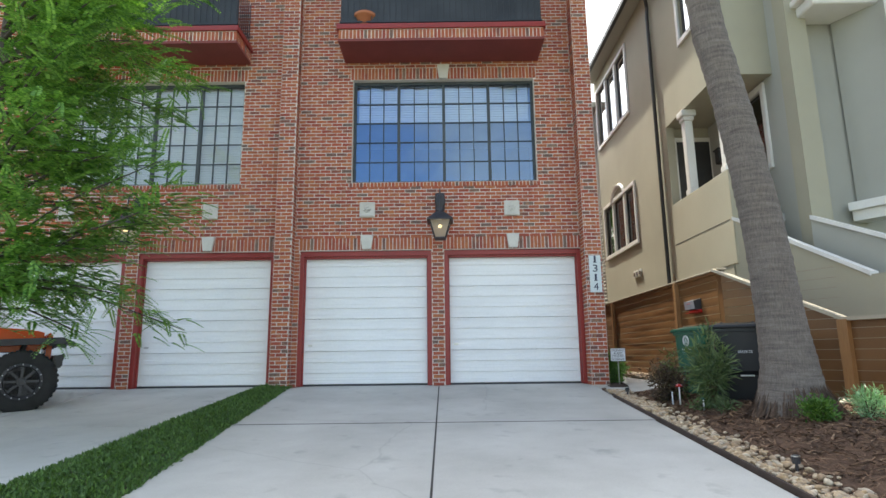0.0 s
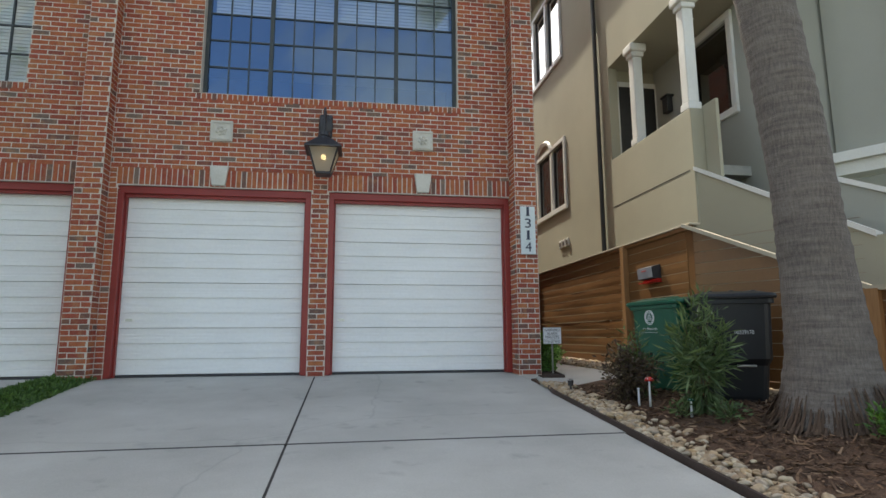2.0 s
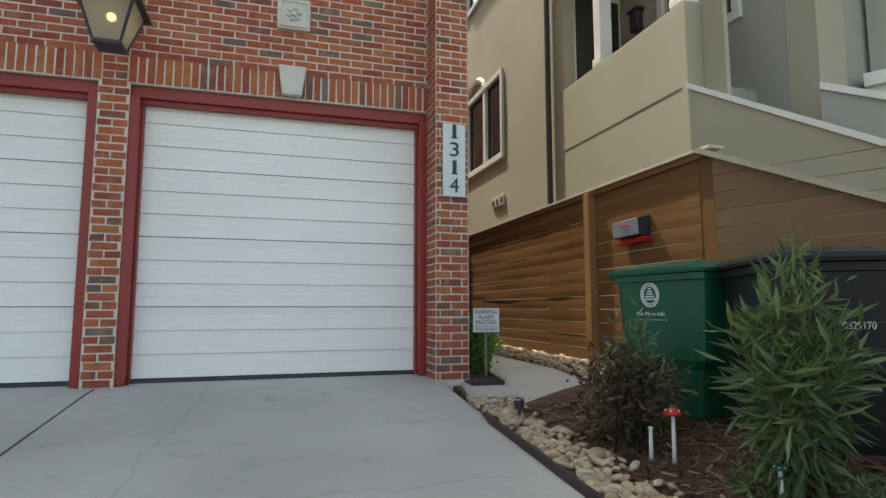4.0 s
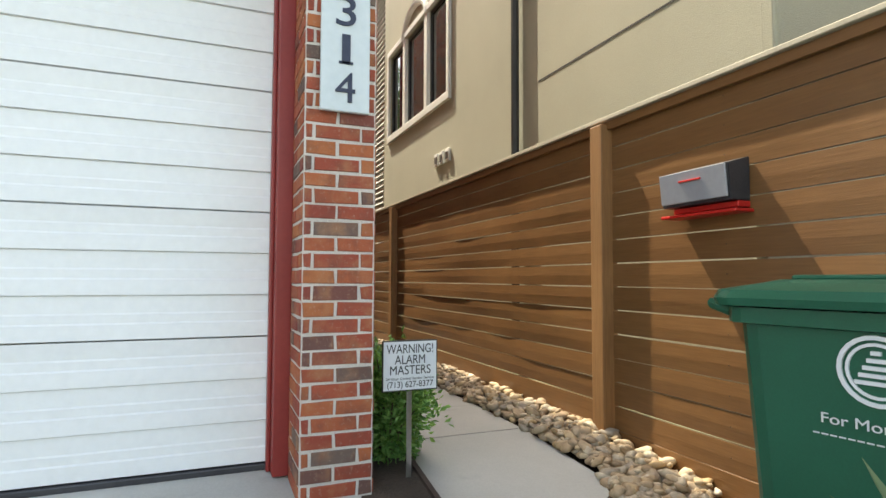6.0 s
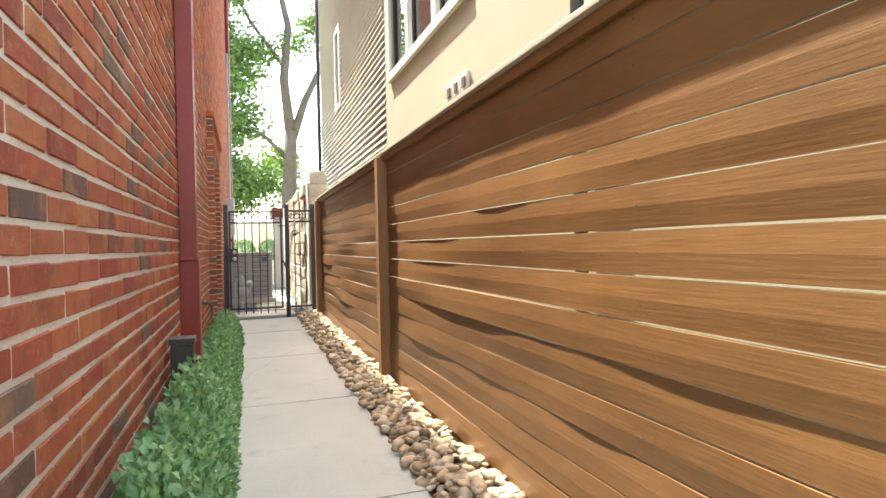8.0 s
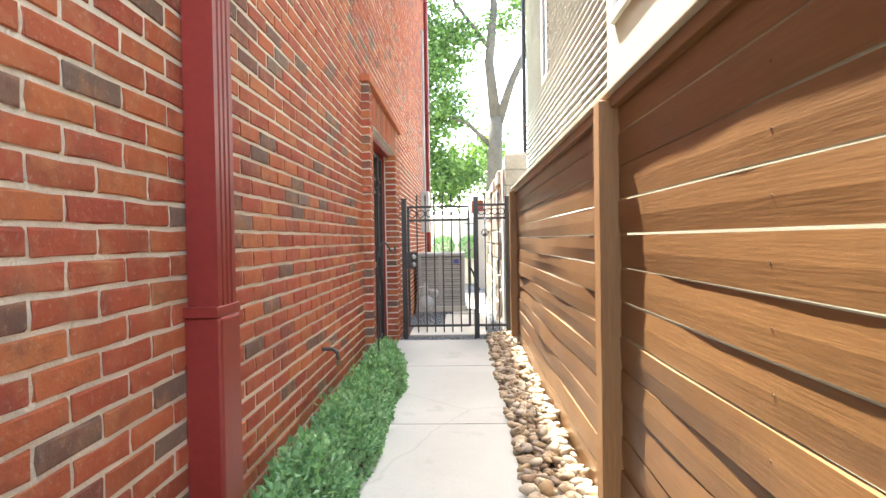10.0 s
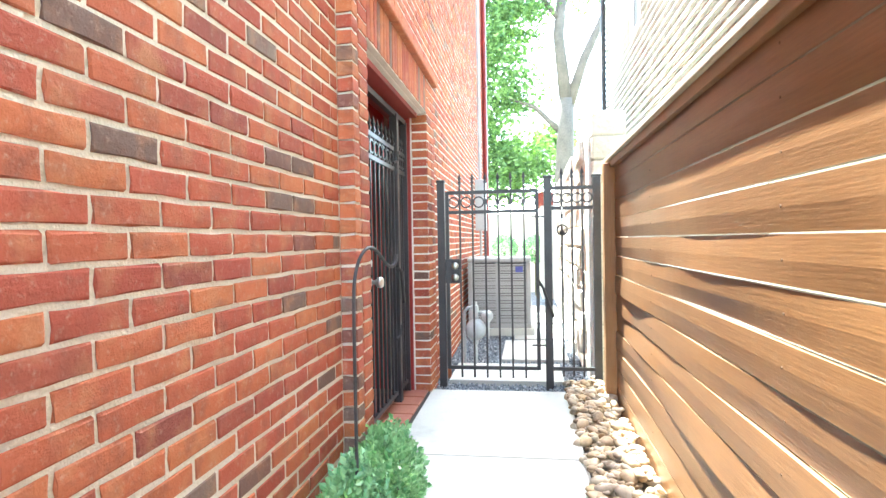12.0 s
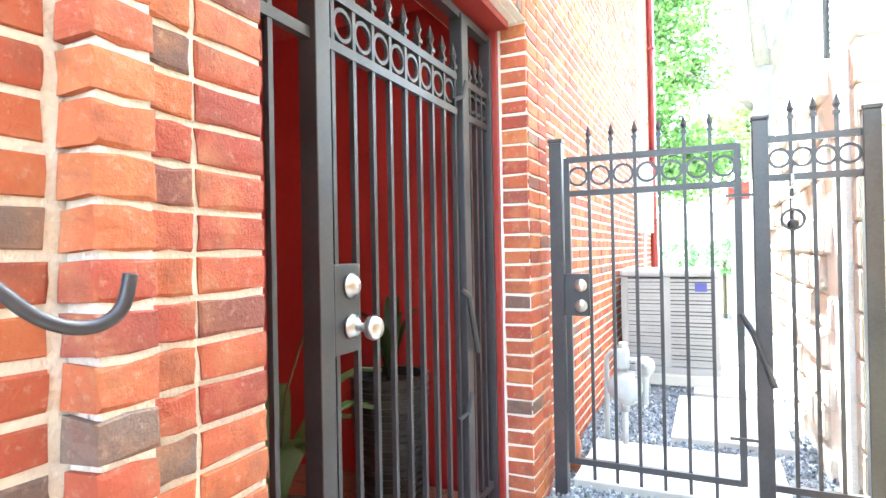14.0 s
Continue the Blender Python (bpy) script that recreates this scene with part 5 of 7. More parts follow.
# ---- palm ----
def palm_trunk():
    bm = bmesh.new()
    PX, PY = 3.61, 5.56
    n, seg = 150, 26
    rows = []
    for i in range(n + 1):
        z = 0.86 + 9.4 * (i / n) ** 1.25
        h = z - 1.0
        cx = PX - 0.0235 * h * h * (1.0 if h < 4.5 else 4.5 / h)
        r = 0.168 + 0.105 * math.exp(-max(h, -0.2) / 3.0) + 0.16 * math.exp(-max(h, -0.2) / 0.4)
        ringy = 0.012 * (((z * 9.0) % 1.0) ** 2) - 0.004
        rows.append([bm.verts.new((cx + (r + ringy + 0.014 * noise.noise(Vector((math.cos(a) * 2, math.sin(a) * 2, z * 2.2))) + 0.006 * noise.noise(Vector((a * 9, 0, z * 1.5)))) * math.cos(a), PY + (r + ringy + 0.014 * noise.noise(Vector((math.cos(a) * 2, math.sin(a) * 2, z * 2.2)))) * math.sin(a), z + 0.012 * math.sin(3 * a + z * 2))) for a in (2 * math.pi * k / seg for k in range(seg))])
    for a, b in zip(rows, rows[1:]):
        for k in range(seg):
            bm.faces.new((a[k], a[(k + 1) % seg], b[(k + 1) % seg], b[k]))
    th = empty("palm_tree", PX, PY, 0.9)
    bmesh.ops.translate(bm, verts=bm.verts, vec=(-PX, -PY, -0.9))
    part("trunk", bm, PALM_BARK, th, "grey ringed leaning trunk", True)
    rng = random.Random(3)
    verts, faces = [], []
    for k in range(900):
        a, r = rng.uniform(0, 6.283), rng.uniform(0.38, 0.50)
        p = Vector((r * math.cos(a), r * math.sin(a), bed_z(PX + r * math.cos(a), PY + r * math.sin(a)) - 0.9 + rng.uniform(0.0, 0.02)))
        t = Vector((0.33 * math.cos(a), 0.33 * math.sin(a), p.z + rng.uniform(0.06, 0.28)))
        n0 = len(verts)
        sd = Vector((-math.sin(a), math.cos(a), 0)) * rng.uniform(0.004, 0.009)
        verts += [p - sd, p + sd, t + sd * 0.5, t - sd * 0.5]
        faces.append((n0, n0 + 1, n0 + 2, n0 + 3))
    link_mesh("root_mat", verts, faces, ROOT_FIBRE, th, "brown matted root fibres")
    # crown of fans
    verts, faces = [], []
    top = Vector((-0.95, 0, 9.3))
    for k in range(34):
        az, el = rng.uniform(0, 6.283), rng.uniform(-0.7, 1.2)
        d = Vector((math.cos(az) * math.cos(el), math.sin(az) * math.cos(el), math.sin(el)))
        s1 = top + d * 0.9
        for j in range(18):
            sp = (j - 8.5) / 8.5 * 1.2
            side = d.cross(Vector((0, 0, 1))).normalized()
            e = s1 + (d * math.cos(sp) + side * math.sin(sp)) * 0.85 + Vector((0, 0, -0.25))
            n0 = len(verts)
            w = (d * -math.sin(sp) + side * math.cos(sp)) * 0.025
            mid = s1.lerp(e, 0.55) + Vector((0, 0, 0.06))
            verts += [s1, mid + w, e, mid - w]
            faces.append((n0, n0 + 1, n0 + 2, n0 + 3))
        n0 = len(verts)
        w = d.cross(Vector((0, 0, 1))).normalized() * 0.02
        verts += [top - w, top + w, s1 + w, s1 - w]
        faces.append((n0, n0 + 1, n0 + 2, n0 + 3))
    link_mesh("crown", verts, faces, PALM_LEAF, th)
    tagged(th, "tall leaning palm with grey ringed trunk", "palm tree")


PALM_BARK, nt_, b_ = material("palm_bark")
v_ = coords(nt_, (1, 1, 9), "World")
band = noise_tex(nt_, v_, 3.0, 5, 0.6)
grain_ = noise_tex(nt_, coords(nt_, (14, 14, 2.5), "World"), 5.0, 5, 0.7)
nt_.links.new(ramp(nt_, mix(nt_, band, grain_, 0.5), [(0.32, (0.075, 0.062, 0.054)), (0.5, (0.155, 0.132, 0.115)), (0.7, (0.25, 0.218, 0.19))]), b_.inputs["Base Color"])
b_.inputs["Roughness"].default_value = 0.9
bump(nt_, b_, mix(nt_, band, grain_, 0.4), 0.9, 0.025)
ROOT_FIBRE = surface("root_fibre", (0.05, 0.032, 0.022), (0.12, 0.078, 0.052), 0.95, 60, 5, 0.2)
PALM_LEAF = leaf_material("palm_leaf", (0.03, 0.06, 0.015), (0.08, 0.13, 0.03))
palm_trunk()

# ---- balconies ----
RAIL = surface("dark_blue_rail", (0.012, 0.015, 0.022), (0.03, 0.035, 0.045), 0.45, 60, 4, 0.1)
TERRACOTTA = surface("terracotta", (0.36, 0.12, 0.055), (0.48, 0.18, 0.085), 0.85, 40, 4, 0.3)


def balcony(dx):
    x0, x1, y0, zb = -2.1 + dx, 1.72 + dx, 8.74, WIN[3] + 0.36
    th = empty("balcony", (x0 + x1) / 2, FRONT, zb)
    c = (x1 + x0) / 2
    h = (x1 - x0) / 2
    d = FRONT - y0
    part("soffit", box_bm(-h, h, -d, -0.012, 0.0, 0.05), SOFFIT_RED, th, "dull red painted soffit")
    part("slab", box_bm(-h + 0.01, h - 0.01, -d + 0.01, -0.012, 0.05, 0.24), MORTAR, th, "mortar bed of the edge bricks")
    part("edge_cap", box_bm(-h - 0.03, h + 0.03, -d - 0.03, -0.012, 0.24, 0.34, 0.008), RED_PAINT, th, "red painted cap")
    row = brick_rows(-h, h, 0.052, 0.238, [], soldier=True)
    tagged(bricks_mesh("edge_bricks", row, lambda u, dd, v: (u, -d + 0.01 + dd, v), parent=th), "upright red edge bricks")
    row = brick_rows(-d, -0.02, 0.052, 0.238, [], soldier=True)
    bricks_mesh("edge_bricks", row, lambda u, dd, v: (h - 0.01 - dd, u, v), parent=th)
    for k in range(34):
        u = lerp(-h + 0.05, h - 0.05, k / 33)
        part("baluster", box_bm(u - 0.008, u + 0.008, -d + 0.03, -d + 0.046, 0.34, 1.3), RAIL, th)
    for k in range(1, 8):
        for sx in (-1, 1):
            u = -d + 0.04 + k * d / 8
            part("baluster", box_bm(sx * (h - 0.05) - 0.008, sx * (h - 0.05) + 0.008, u - 0.008, u + 0.008, 0.34, 1.3), RAIL, th)
    bm = box_bm(-h + 0.02, h - 0.02, -d + 0.015, -d + 0.06, 1.3, 1.35, 0.006)
    add_box(bm, -h + 0.02, h - 0.02, -d + 0.02, -d + 0.055, 0.39, 0.42)
    part("rail", bm, RAIL, th)
    part("screen", box_bm(-h + 0.03, h - 0.03, -d + 0.075, -d + 0.08, 0.42, 1.29), RAIL_MESH, th, "dark mesh behind the balusters")
    tagged(th, "brick-edged balcony with red soffit and dark railing", "balcony", "balconies")


RAIL_MESH = surface("rail_mesh", (0.03, 0.035, 0.045), (0.07, 0.08, 0.095), 0.8, 150, 2, 0.3)
balcony(0.0)
balcony(UNIT)


def flower_pot(x, y, z, r, h):
    bm = bmesh.new()
    add_lathe(bm, (0, 0, 0), [(r * 0.6, 0), (r * 0.95, h * 0.75), (r * 1.08, h * 0.76), (r * 1.1, h), (r * 0.95, h), (r * 0.9, h * 0.9)], 18)
    th = empty("flower_pot", x, y, z)
    part("pot", bm, TERRACOTTA, th, smooth=True)
    return tagged(th, "round terracotta flower pot on the balcony", "flower pot")


flower_pot(-1.62, 8.9, WIN[3] + 0.70, 0.2, 0.26)

# ---- grass strip between the driveways ----
GRASS = leaf_material("ground_cover", (0.05, 0.11, 0.028), (0.14, 0.26, 0.06), 0.5)
tagged(strip("grass_bed", lambda y: (grass_left(y), drive_left(y)), YS + YS2, -0.02, SOIL), "planted strip between two driveways", "flower bed", kind="structure")
rng = random.Random(11)
spots = []
for _ in range(26000):
    y = 3.0 + 6.55 * (rng.random() ** 1.35)
    a, b = grass_left(y), drive_left(y)
    t = rng.random()
    hgt = 0.06 * (1 - abs(2 * t - 1) ** 3) + 0.012
    spots.append((lerp(a - 0.02, b + 0.02, t), y, drive_z(y) - 0.01 + rng.uniform(0.2, 1.0) * hgt))
tagged(leaf_mesh("ground_cover", spots, GRASS, 0.05, 0.016, rng, droop=-0.9), "dense dark green ground cover between the driveways", "grass", kind="stuff")

# ---- edging, rocks and mulch of the bed ----
EDGE_STEEL = surface("rusty_edging", (0.035, 0.022, 0.017), (0.075, 0.05, 0.04), 0.8, 60, 5, 0.3)


def edging(name, pts, hgt, label):
    bm = bmesh.new()
    prev = None
    for k, (x, y) in enumerate(pts):
        a = pts[max(k - 1, 0)]
        b = pts[min(k + 1, len(pts) - 1)]
        d = Vector((b[0] - a[0], b[1] - a[1], 0)).normalized()
        n = Vector((-d.y, d.x, 0)) * 0.012
        z = drive_z(y)
        q = [bm.verts.new(Vector((x, y, zz)) + s2 * n) for s2, zz in ((1, z - 0.08), (1, z + hgt), (-1, z + hgt), (-1, z - 0.08))]
        if prev:
            for i in range(4):
                bm.faces.new((prev[i], prev[(i + 1) % 4], q[(i + 1) % 4], q[i]))
        else:
            bm.faces.new(q)
        prev = q
    bm.faces.new(prev[::-1])
    tagged(part(name, bm, EDGE_STEEL), label, "edging", kind="structure")


edging("bed_edging", [(2.365, y / 2) for y in range(-8, 17)] + [(2.42, 8.3)], 0.045, "rusty metal edging beside the driveway")
edging("hedge_edging", [(2.925, y / 2) for y in range(20, 33)], 0.06, "dark wooden edging beside the walkway")
edging("corner_edging", [(2.62, 9.08), (2.9, 9.06), (2.95, 9.75)], 0.035, "brown edging round the corner planting")
tagged(strip("corner_soil", lambda y: (2.62, 2.93), [9.09, 9.4, 9.75], 0.012, SOIL, thick=0.06), "dark soil in the corner planting", "flower bed", kind="structure")



def rock_material():
    m, nt, b = material("river_rock_piece")
    rnd = nt.nodes.new("ShaderNodeObjectInfo").outputs["Random"]
    isl = nt.nodes.new("ShaderNodeNewGeometry").outputs["Random Per Island"]
    both = nt.nodes.new("ShaderNodeMath")
    both.operation = "ADD"
    nt.links.new(rnd, both.inputs[0])
    nt.links.new(isl, both.inputs[1])
    fr = nt.nodes.new("ShaderNodeMath")
    fr.operation = "FRACT"
    nt.links.new(both.outputs[0], fr.inputs[0])
    c = ramp(nt, fr.outputs[0], [(0.0, (0.46, 0.33, 0.19)), (0.2, (0.33, 0.23, 0.14)), (0.4, (0.58, 0.44, 0.28)), (0.6, (0.41, 0.34, 0.26)), (0.8, (0.66, 0.56, 0.41)), (1.0, (0.52, 0.355, 0.18))])
    v = coords(nt, 1.0, "World")
    n = noise_tex(nt, v, 26, 5)
    c = mix(nt, c, ramp(nt, n, [(0.3, (0.6, 0.58, 0.55)), (0.7, (1.0, 1.0, 1.0))]), 1.0, "MULTIPLY")
    nt.links.new(c, b.inputs["Base Color"])
    b.inputs["Roughness"].default_value = 0.62
    bump(nt, b, noise_tex(nt, v, 60, 4), 0.3, 0.004)
    return m


ROCK = rock_material()
rock_rng = random.Random(21)
ROCKS = []
for k in range(7):
    bm = bmesh.new()
    bmesh.ops.create_icosphere(bm, subdivisions=2, radius=1.0)
    for vv in bm.verts:
        p = vv.co.copy()
        vv.co *= 1.0 + 0.5 * noise.noise(p * 0.9 + Vector((k * 7.1, 0, 0)))
        vv.co.z *= 0.62
    me = bpy.data.meshes.new("river_rock")
    bm.to_mesh(me)
    bm.free()
    me.materials.append(ROCK)
    me.shade_smooth()
    ROCKS.append(me)


def scatter_rocks(name, label, places, parts_limit):
    """Rounded stones: the nearest as single pieces, the rest joined."""
    th = tagged(empty(name, places[0][0], places[0][1], places[0][2]), label, "rocks")
    o = th.location
    verts, faces = [], []
    for i, (x, y, z, r) in enumerate(places):
        m = Matrix.LocRotScale(Vector((x, y, z)) - o, Euler((rock_rng.uniform(-0.5, 0.5), rock_rng.uniform(-0.5, 0.5), rock_rng.uniform(0, 6.28))), Vector((r * rock_rng.uniform(0.9, 1.45), r * rock_rng.uniform(0.75, 1.0), r)))
        me = ROCKS[i % 7]
        if i < parts_limit:
            ob = new("rock", me)
            ob.parent = th
            ob.matrix_basis = m
        else:
            n = len(verts)
            verts += [m @ vv.co for vv in me.vertices]
            faces += [tuple(n + q for q in p.vertices) for p in me.polygons]
    if verts:
        ob = link_mesh("rocks_rest", verts, faces, ROCK, th, smooth=True)
        ob["kind"] = "stuff"


places = []
for k in range(2300):
    y = 8.7 + (k / 2300) * 9.3
    x = rock_rng.uniform(3.755, 4.04)
    layer = rock_rng.choice((0.0, 0.02, 0.04))
    places.append((x, y + rock_rng.uniform(-0.05, 0.05), drive_z(y) + 0.012 + layer + (x - 3.8) * 0.12, rock_rng.choice((0.018, 0.024, 0.03, 0.04)) * rock_rng.uniform(0.85, 1.15)))
for k in range(420):
    y = rock_rng.uniform(8.25, 9.75)
    x = rock_rng.uniform(walk_edges(max(y, 8.4))[1] + 0.01, 4.03)
    places.append((x, y, max(drive_z(y), bed_z(x, y) if y < 9.0 else 0.0) + rock_rng.choice((0.012, 0.03)), rock_rng.uniform(0.02, 0.045)))
places.sort(key=lambda q: abs(q[1] - 12.5))
scatter_rocks("fence_river_rocks", "tan and grey river rocks laid along the fence", places, 300)
places = []
for k in range(1300):
    y = rock_rng.uniform(3.2, 8.5) if k < 1000 else rock_rng.uniform(0.5, 3.3)
    w = 0.26 + 0.08 * noise.noise(Vector((y, 0, 3)))
    x = 2.40 + abs(rock_rng.gauss(0, 0.5)) * w
    if x > 2.40 + w * 1.3:
        continue
    places.append((x, y, bed_z(x, y) + 0.016, rock_rng.choice((0.016, 0.02, 0.026, 0.034)) * rock_rng.uniform(0.9, 1.2)))
for k in range(60):
    t = rock_rng.uniform(0.2, 3.0)
    p = FO + FD * t + FN * rock_rng.uniform(0.1, 0.35)
    places.append((p.x, p.y, bed_z(p.x, p.y) + 0.02, rock_rng.uniform(0.04, 0.08)))
places.sort(key=lambda q: abs(q[1] - 6.5))
scatter_rocks("bed_river_rocks", "tan river rocks bordering the mulch bed", places, 300)



def chips():
    m, nt, b = material("bark_chips")
    rnd = nt.nodes.new("ShaderNodeNewGeometry").outputs["Random Per Island"]
    nt.links.new(ramp(nt, rnd, [(0.0, (0.045, 0.024, 0.014)), (0.5, (0.13, 0.072, 0.04)), (0.85, (0.21, 0.125, 0.07)), (1.0, (0.32, 0.22, 0.14))]), b.inputs["Base Color"])
    b.inputs["Roughness"].default_value = 0.9
    r = random.Random(31)
    verts, faces = [], []
    for _ in range(16000):
        y = r.uniform(2.6, 8.3)
        x = 2.5 + (r.random() ** 0.8) * 2.6
        if y > 7.9 and x > 3.9:
            continue
        z = bed_z(x, y) + r.uniform(0.0, 0.022)
        a, l, w, tz = r.uniform(0, 6.28), r.uniform(0.015, 0.06), r.uniform(0.003, 0.009), r.gauss(0, 0.25)
        d = Vector((math.cos(a), math.sin(a), tz)) * l
        n = Vector((-math.sin(a), math.cos(a), r.gauss(0, 0.4))) * w
        k = len(verts)
        p = Vector((x, y, z))
        verts += [p - d - n, p + d - n * 0.5, p + d + n * 0.6, p - d + n]
        faces.append((k, k + 1, k + 2, k + 3))
    tagged(link_mesh("bark_chips", verts, faces, m), "loose shredded brown bark chips", "mulch", kind="stuff")


chips()

# ---- plants ----
LEAF_HEDGE = leaf_material("hedge_leaf", (0.12, 0.29, 0.14), (0.38, 0.60, 0.36), 0.42)
LEAF_BLADE = leaf_material("oleander_leaf", (0.07, 0.12, 0.05), (0.20, 0.28, 0.13), 0.42)
LEAF_PURPLE = leaf_material("bronze_leaf", (0.05, 0.03, 0.028), (0.15, 0.115, 0.07), 0.5)
LEAF_BRIGHT = leaf_material("bright_leaf", (0.05, 0.13, 0.025), (0.15, 0.28, 0.05), 0.5)
LEAF_TREE = leaf_material("locust_leaf", (0.06, 0.18, 0.035), (0.27, 0.50, 0.10), 0.5)
LEAF_FAR = leaf_material("elm_leaf", (0.05, 0.11, 0.03), (0.16, 0.27, 0.08), 0.55)
STEM = surface("green_brown_stem", (0.06, 0.05, 0.025), (0.13, 0.11, 0.06), 0.85, 40, 5, 0.3)
BARK = surface("grey_bark", (0.045, 0.04, 0.034), (0.11, 0.095, 0.08), 0.95, 30, 3, 0.7, 0.02)


def shrub(name, label, x, y, r, h, n, mat, length, width, seed, droop=0.2, group="", low=0.0):
    """Stems with leaves gathered towards the outside of an uneven mound."""
    rg = random.Random(seed)
    z0 = bed_z(x, y) if y < 9 else drive_z(y)
    th = empty(name, x, y, z0)
    tips = []
    stems = bmesh.new()
    for k in range(max(7, int(n / 130))):
        a, q = rg.uniform(0, 6.28), math.sqrt(rg.random())
        tip = Vector((r * q * math.cos(a), r * q * math.sin(a), h * (1.0 - 0.55 * q * q) * rg.uniform(0.75, 1.08)))
        mid = tip * 0.5 + Vector((0, 0, h * 0.08))
        add_tube(stems, [(tip.x * 0.1, tip.y * 0.1, -0.02), mid, tip], [0.008, 0.006, 0.003], 5)
        tips.append((mid, tip))
    part("stem_cluster", stems, STEM, th)["kind"] = "stuff"
    spots = []
    for _ in range(n):
        mid, tip = rg.choice(tips)
        t = rg.random() ** 0.7
        p = (Vector((0, 0, low)).lerp(mid, t * 2) if t < 0.5 else mid.lerp(tip, t * 2 - 1))
        s2 = 0.16 * r + 0.02
        p = p + Vector((rg.gauss(0, s2), rg.gauss(0, s2), rg.gauss(0, s2 * 0.6)))
        if p.z < 0.01:
            p.z = rg.uniform(0.02, 0.1)
        spots.append(p)
    leaf_mesh("leaves", spots, mat, length, width, rg, th, droop=droop, outward=(0, 0, h * 0.3))["kind"] = "stuff"
    return tagged(th, label, "shrub", group)


shrub("leafy_shrub", "tall shrub with long narrow pale-edged leaves", 3.12, 6.42, 0.24, 0.96, 1250, LEAF_BLADE, 0.15, 0.020, 41, 0.25)
shrub("bronze_shrub", "low shrub with dark bronze-purple leaves", 2.85, 7.3, 0.33, 0.54, 1700, LEAF_PURPLE, 0.055, 0.022, 42, 0.2)
shrub("sprawling_shrub", "thin green milkweed behind the bronze shrub", 3.12, 7.35, 0.22, 0.75, 420, LEAF_BLADE, 0.11, 0.02, 43, 0.2)
shrub("bright_shrub", "small mound of bright green leaves in mulch", 3.5, 4.9, 0.17, 0.2, 1100, LEAF_BRIGHT, 0.05, 0.02, 44, -0.4)
shrub("grey_green_shrub", "feathery grey-green plant at the bed's edge", 4.0, 4.95, 0.24, 0.3, 1300, LEAF_HEDGE, 0.06, 0.01, 45, -0.4)
shrub("seedling", "small green seedling in mulch", 2.98, 6.45, 0.09, 0.12, 160, LEAF_BLADE, 0.06, 0.02, 46, -0.2)
shrub("seedling", "small green seedling in mulch", 3.1, 6.05, 0.08, 0.14, 160, LEAF_BLADE, 0.06, 0.02, 47, -0.2)
shrub("corner_bush", "round bright green bush at the brick corner", 2.86, 9.66, 0.21, 0.54, 4800, leaf_material("box_leaf", (0.10, 0.26, 0.06), (0.30, 0.52, 0.15)), 0.040, 0.02, 48, 0.0)


def hedge():
    rg = random.Random(51)
    th = empty("hedge", 2.84, 12.0, drive_z(12))
    n = 11
    for k in range(n):
        y0 = lerp(9.75, 16.05, k / n)
        y1 = lerp(9.75, 16.05, (k + 1) / n)
        spots = []
        for _ in range(4200):
            y = rg.uniform(y0 - 0.05, y1 + 0.05)
            wob = noise.noise(Vector((y * 2.2, 0, 0)))
            hw, hh = 0.15 + 0.04 * wob + 0.05 * max(0.0, 1.0 - (y - 9.8) / 1.2), 0.37 + 0.13 * noise.noise(Vector((y * 3.4, 5, 0))) + 0.14 * max(0.0, min(1.0, (12.6 - y) / 0.6)) - 0.03 * math.cos((y - y0) / (y1 - y0) * 6.28)
            a = rg.uniform(-0.15, math.pi + 0.15)
            q = rg.uniform(0.72, 1.04)
            spots.append((max(2.68, 2.81 + hw * q * math.cos(a)) - 2.84, y - 12.0, 0.03 + hh * q * max(math.sin(a), -0.02) * rg.uniform(0.75, 1.0)))
        leaf_mesh("clump", spots, LEAF_HEDGE, 0.034, 0.024, rg, th, droop=-0.2, outward=(0, (y0 + y1) / 2 - 12, 0.05))["kind"] = "stuff"
    bm = bmesh.new()
    for k in range(60):
        y = rg.uniform(10.1, 16.0) - 12
        add_tube(bm, [(0, y, -0.02), (rg.gauss(0, 0.03), y + rg.gauss(0, 0.04), 0.13), (rg.gauss(0, 0.06), y + rg.gauss(0, 0.06), 0.26)], [0.006, 0.005, 0.003], 5)
    part("stem_cluster", bm, STEM, th)["kind"] = "stuff"
    tagged(th, "low clipped hedge of small green leaves along the brick wall", "hedge")


hedge()

MUSH = {"red": MB_RED, "green": GREEN_PLASTIC, "white": SIGN_WHITE}


def garden_mushroom(x, y, cap, hgt, r):
    th = empty("garden_mushroom", x, y, bed_z(x, y))
    bm = bmesh.new()
    add_lathe(bm, (0, 0, 0), [(0.012, -0.02), (0.010, hgt * 0.5), (0.008, hgt)], 10)
    part("stalk", bm, SIGN_WHITE, th, "white stalk", True)
    bm = bmesh.new()
    add_lathe(bm, (0, 0, hgt - 0.01), [(0.01, 0.0), (r, 0.004), (r * 0.92, r * 0.35), (r * 0.55, r * 0.75), (r * 0.1, r * 0.9)], 14)
    cp = part("cap", bm, MUSH[cap], th, cap + " cap", True)
    for k in range(5):
        bm = bmesh.new()
        a = k * 1.26
        bmesh.ops.create_icosphere(bm, subdivisions=1, radius=r * 0.13, matrix=Matrix.Translation((r * 0.72 * math.cos(a), r * 0.72 * math.sin(a), hgt - 0.01 + r * 0.55)))
        part("spot", bm, SIGN_WHITE, cp)
    tagged(th, cap + " capped ornamental garden mushroom on a white stalk", "ornament", "garden mushrooms")


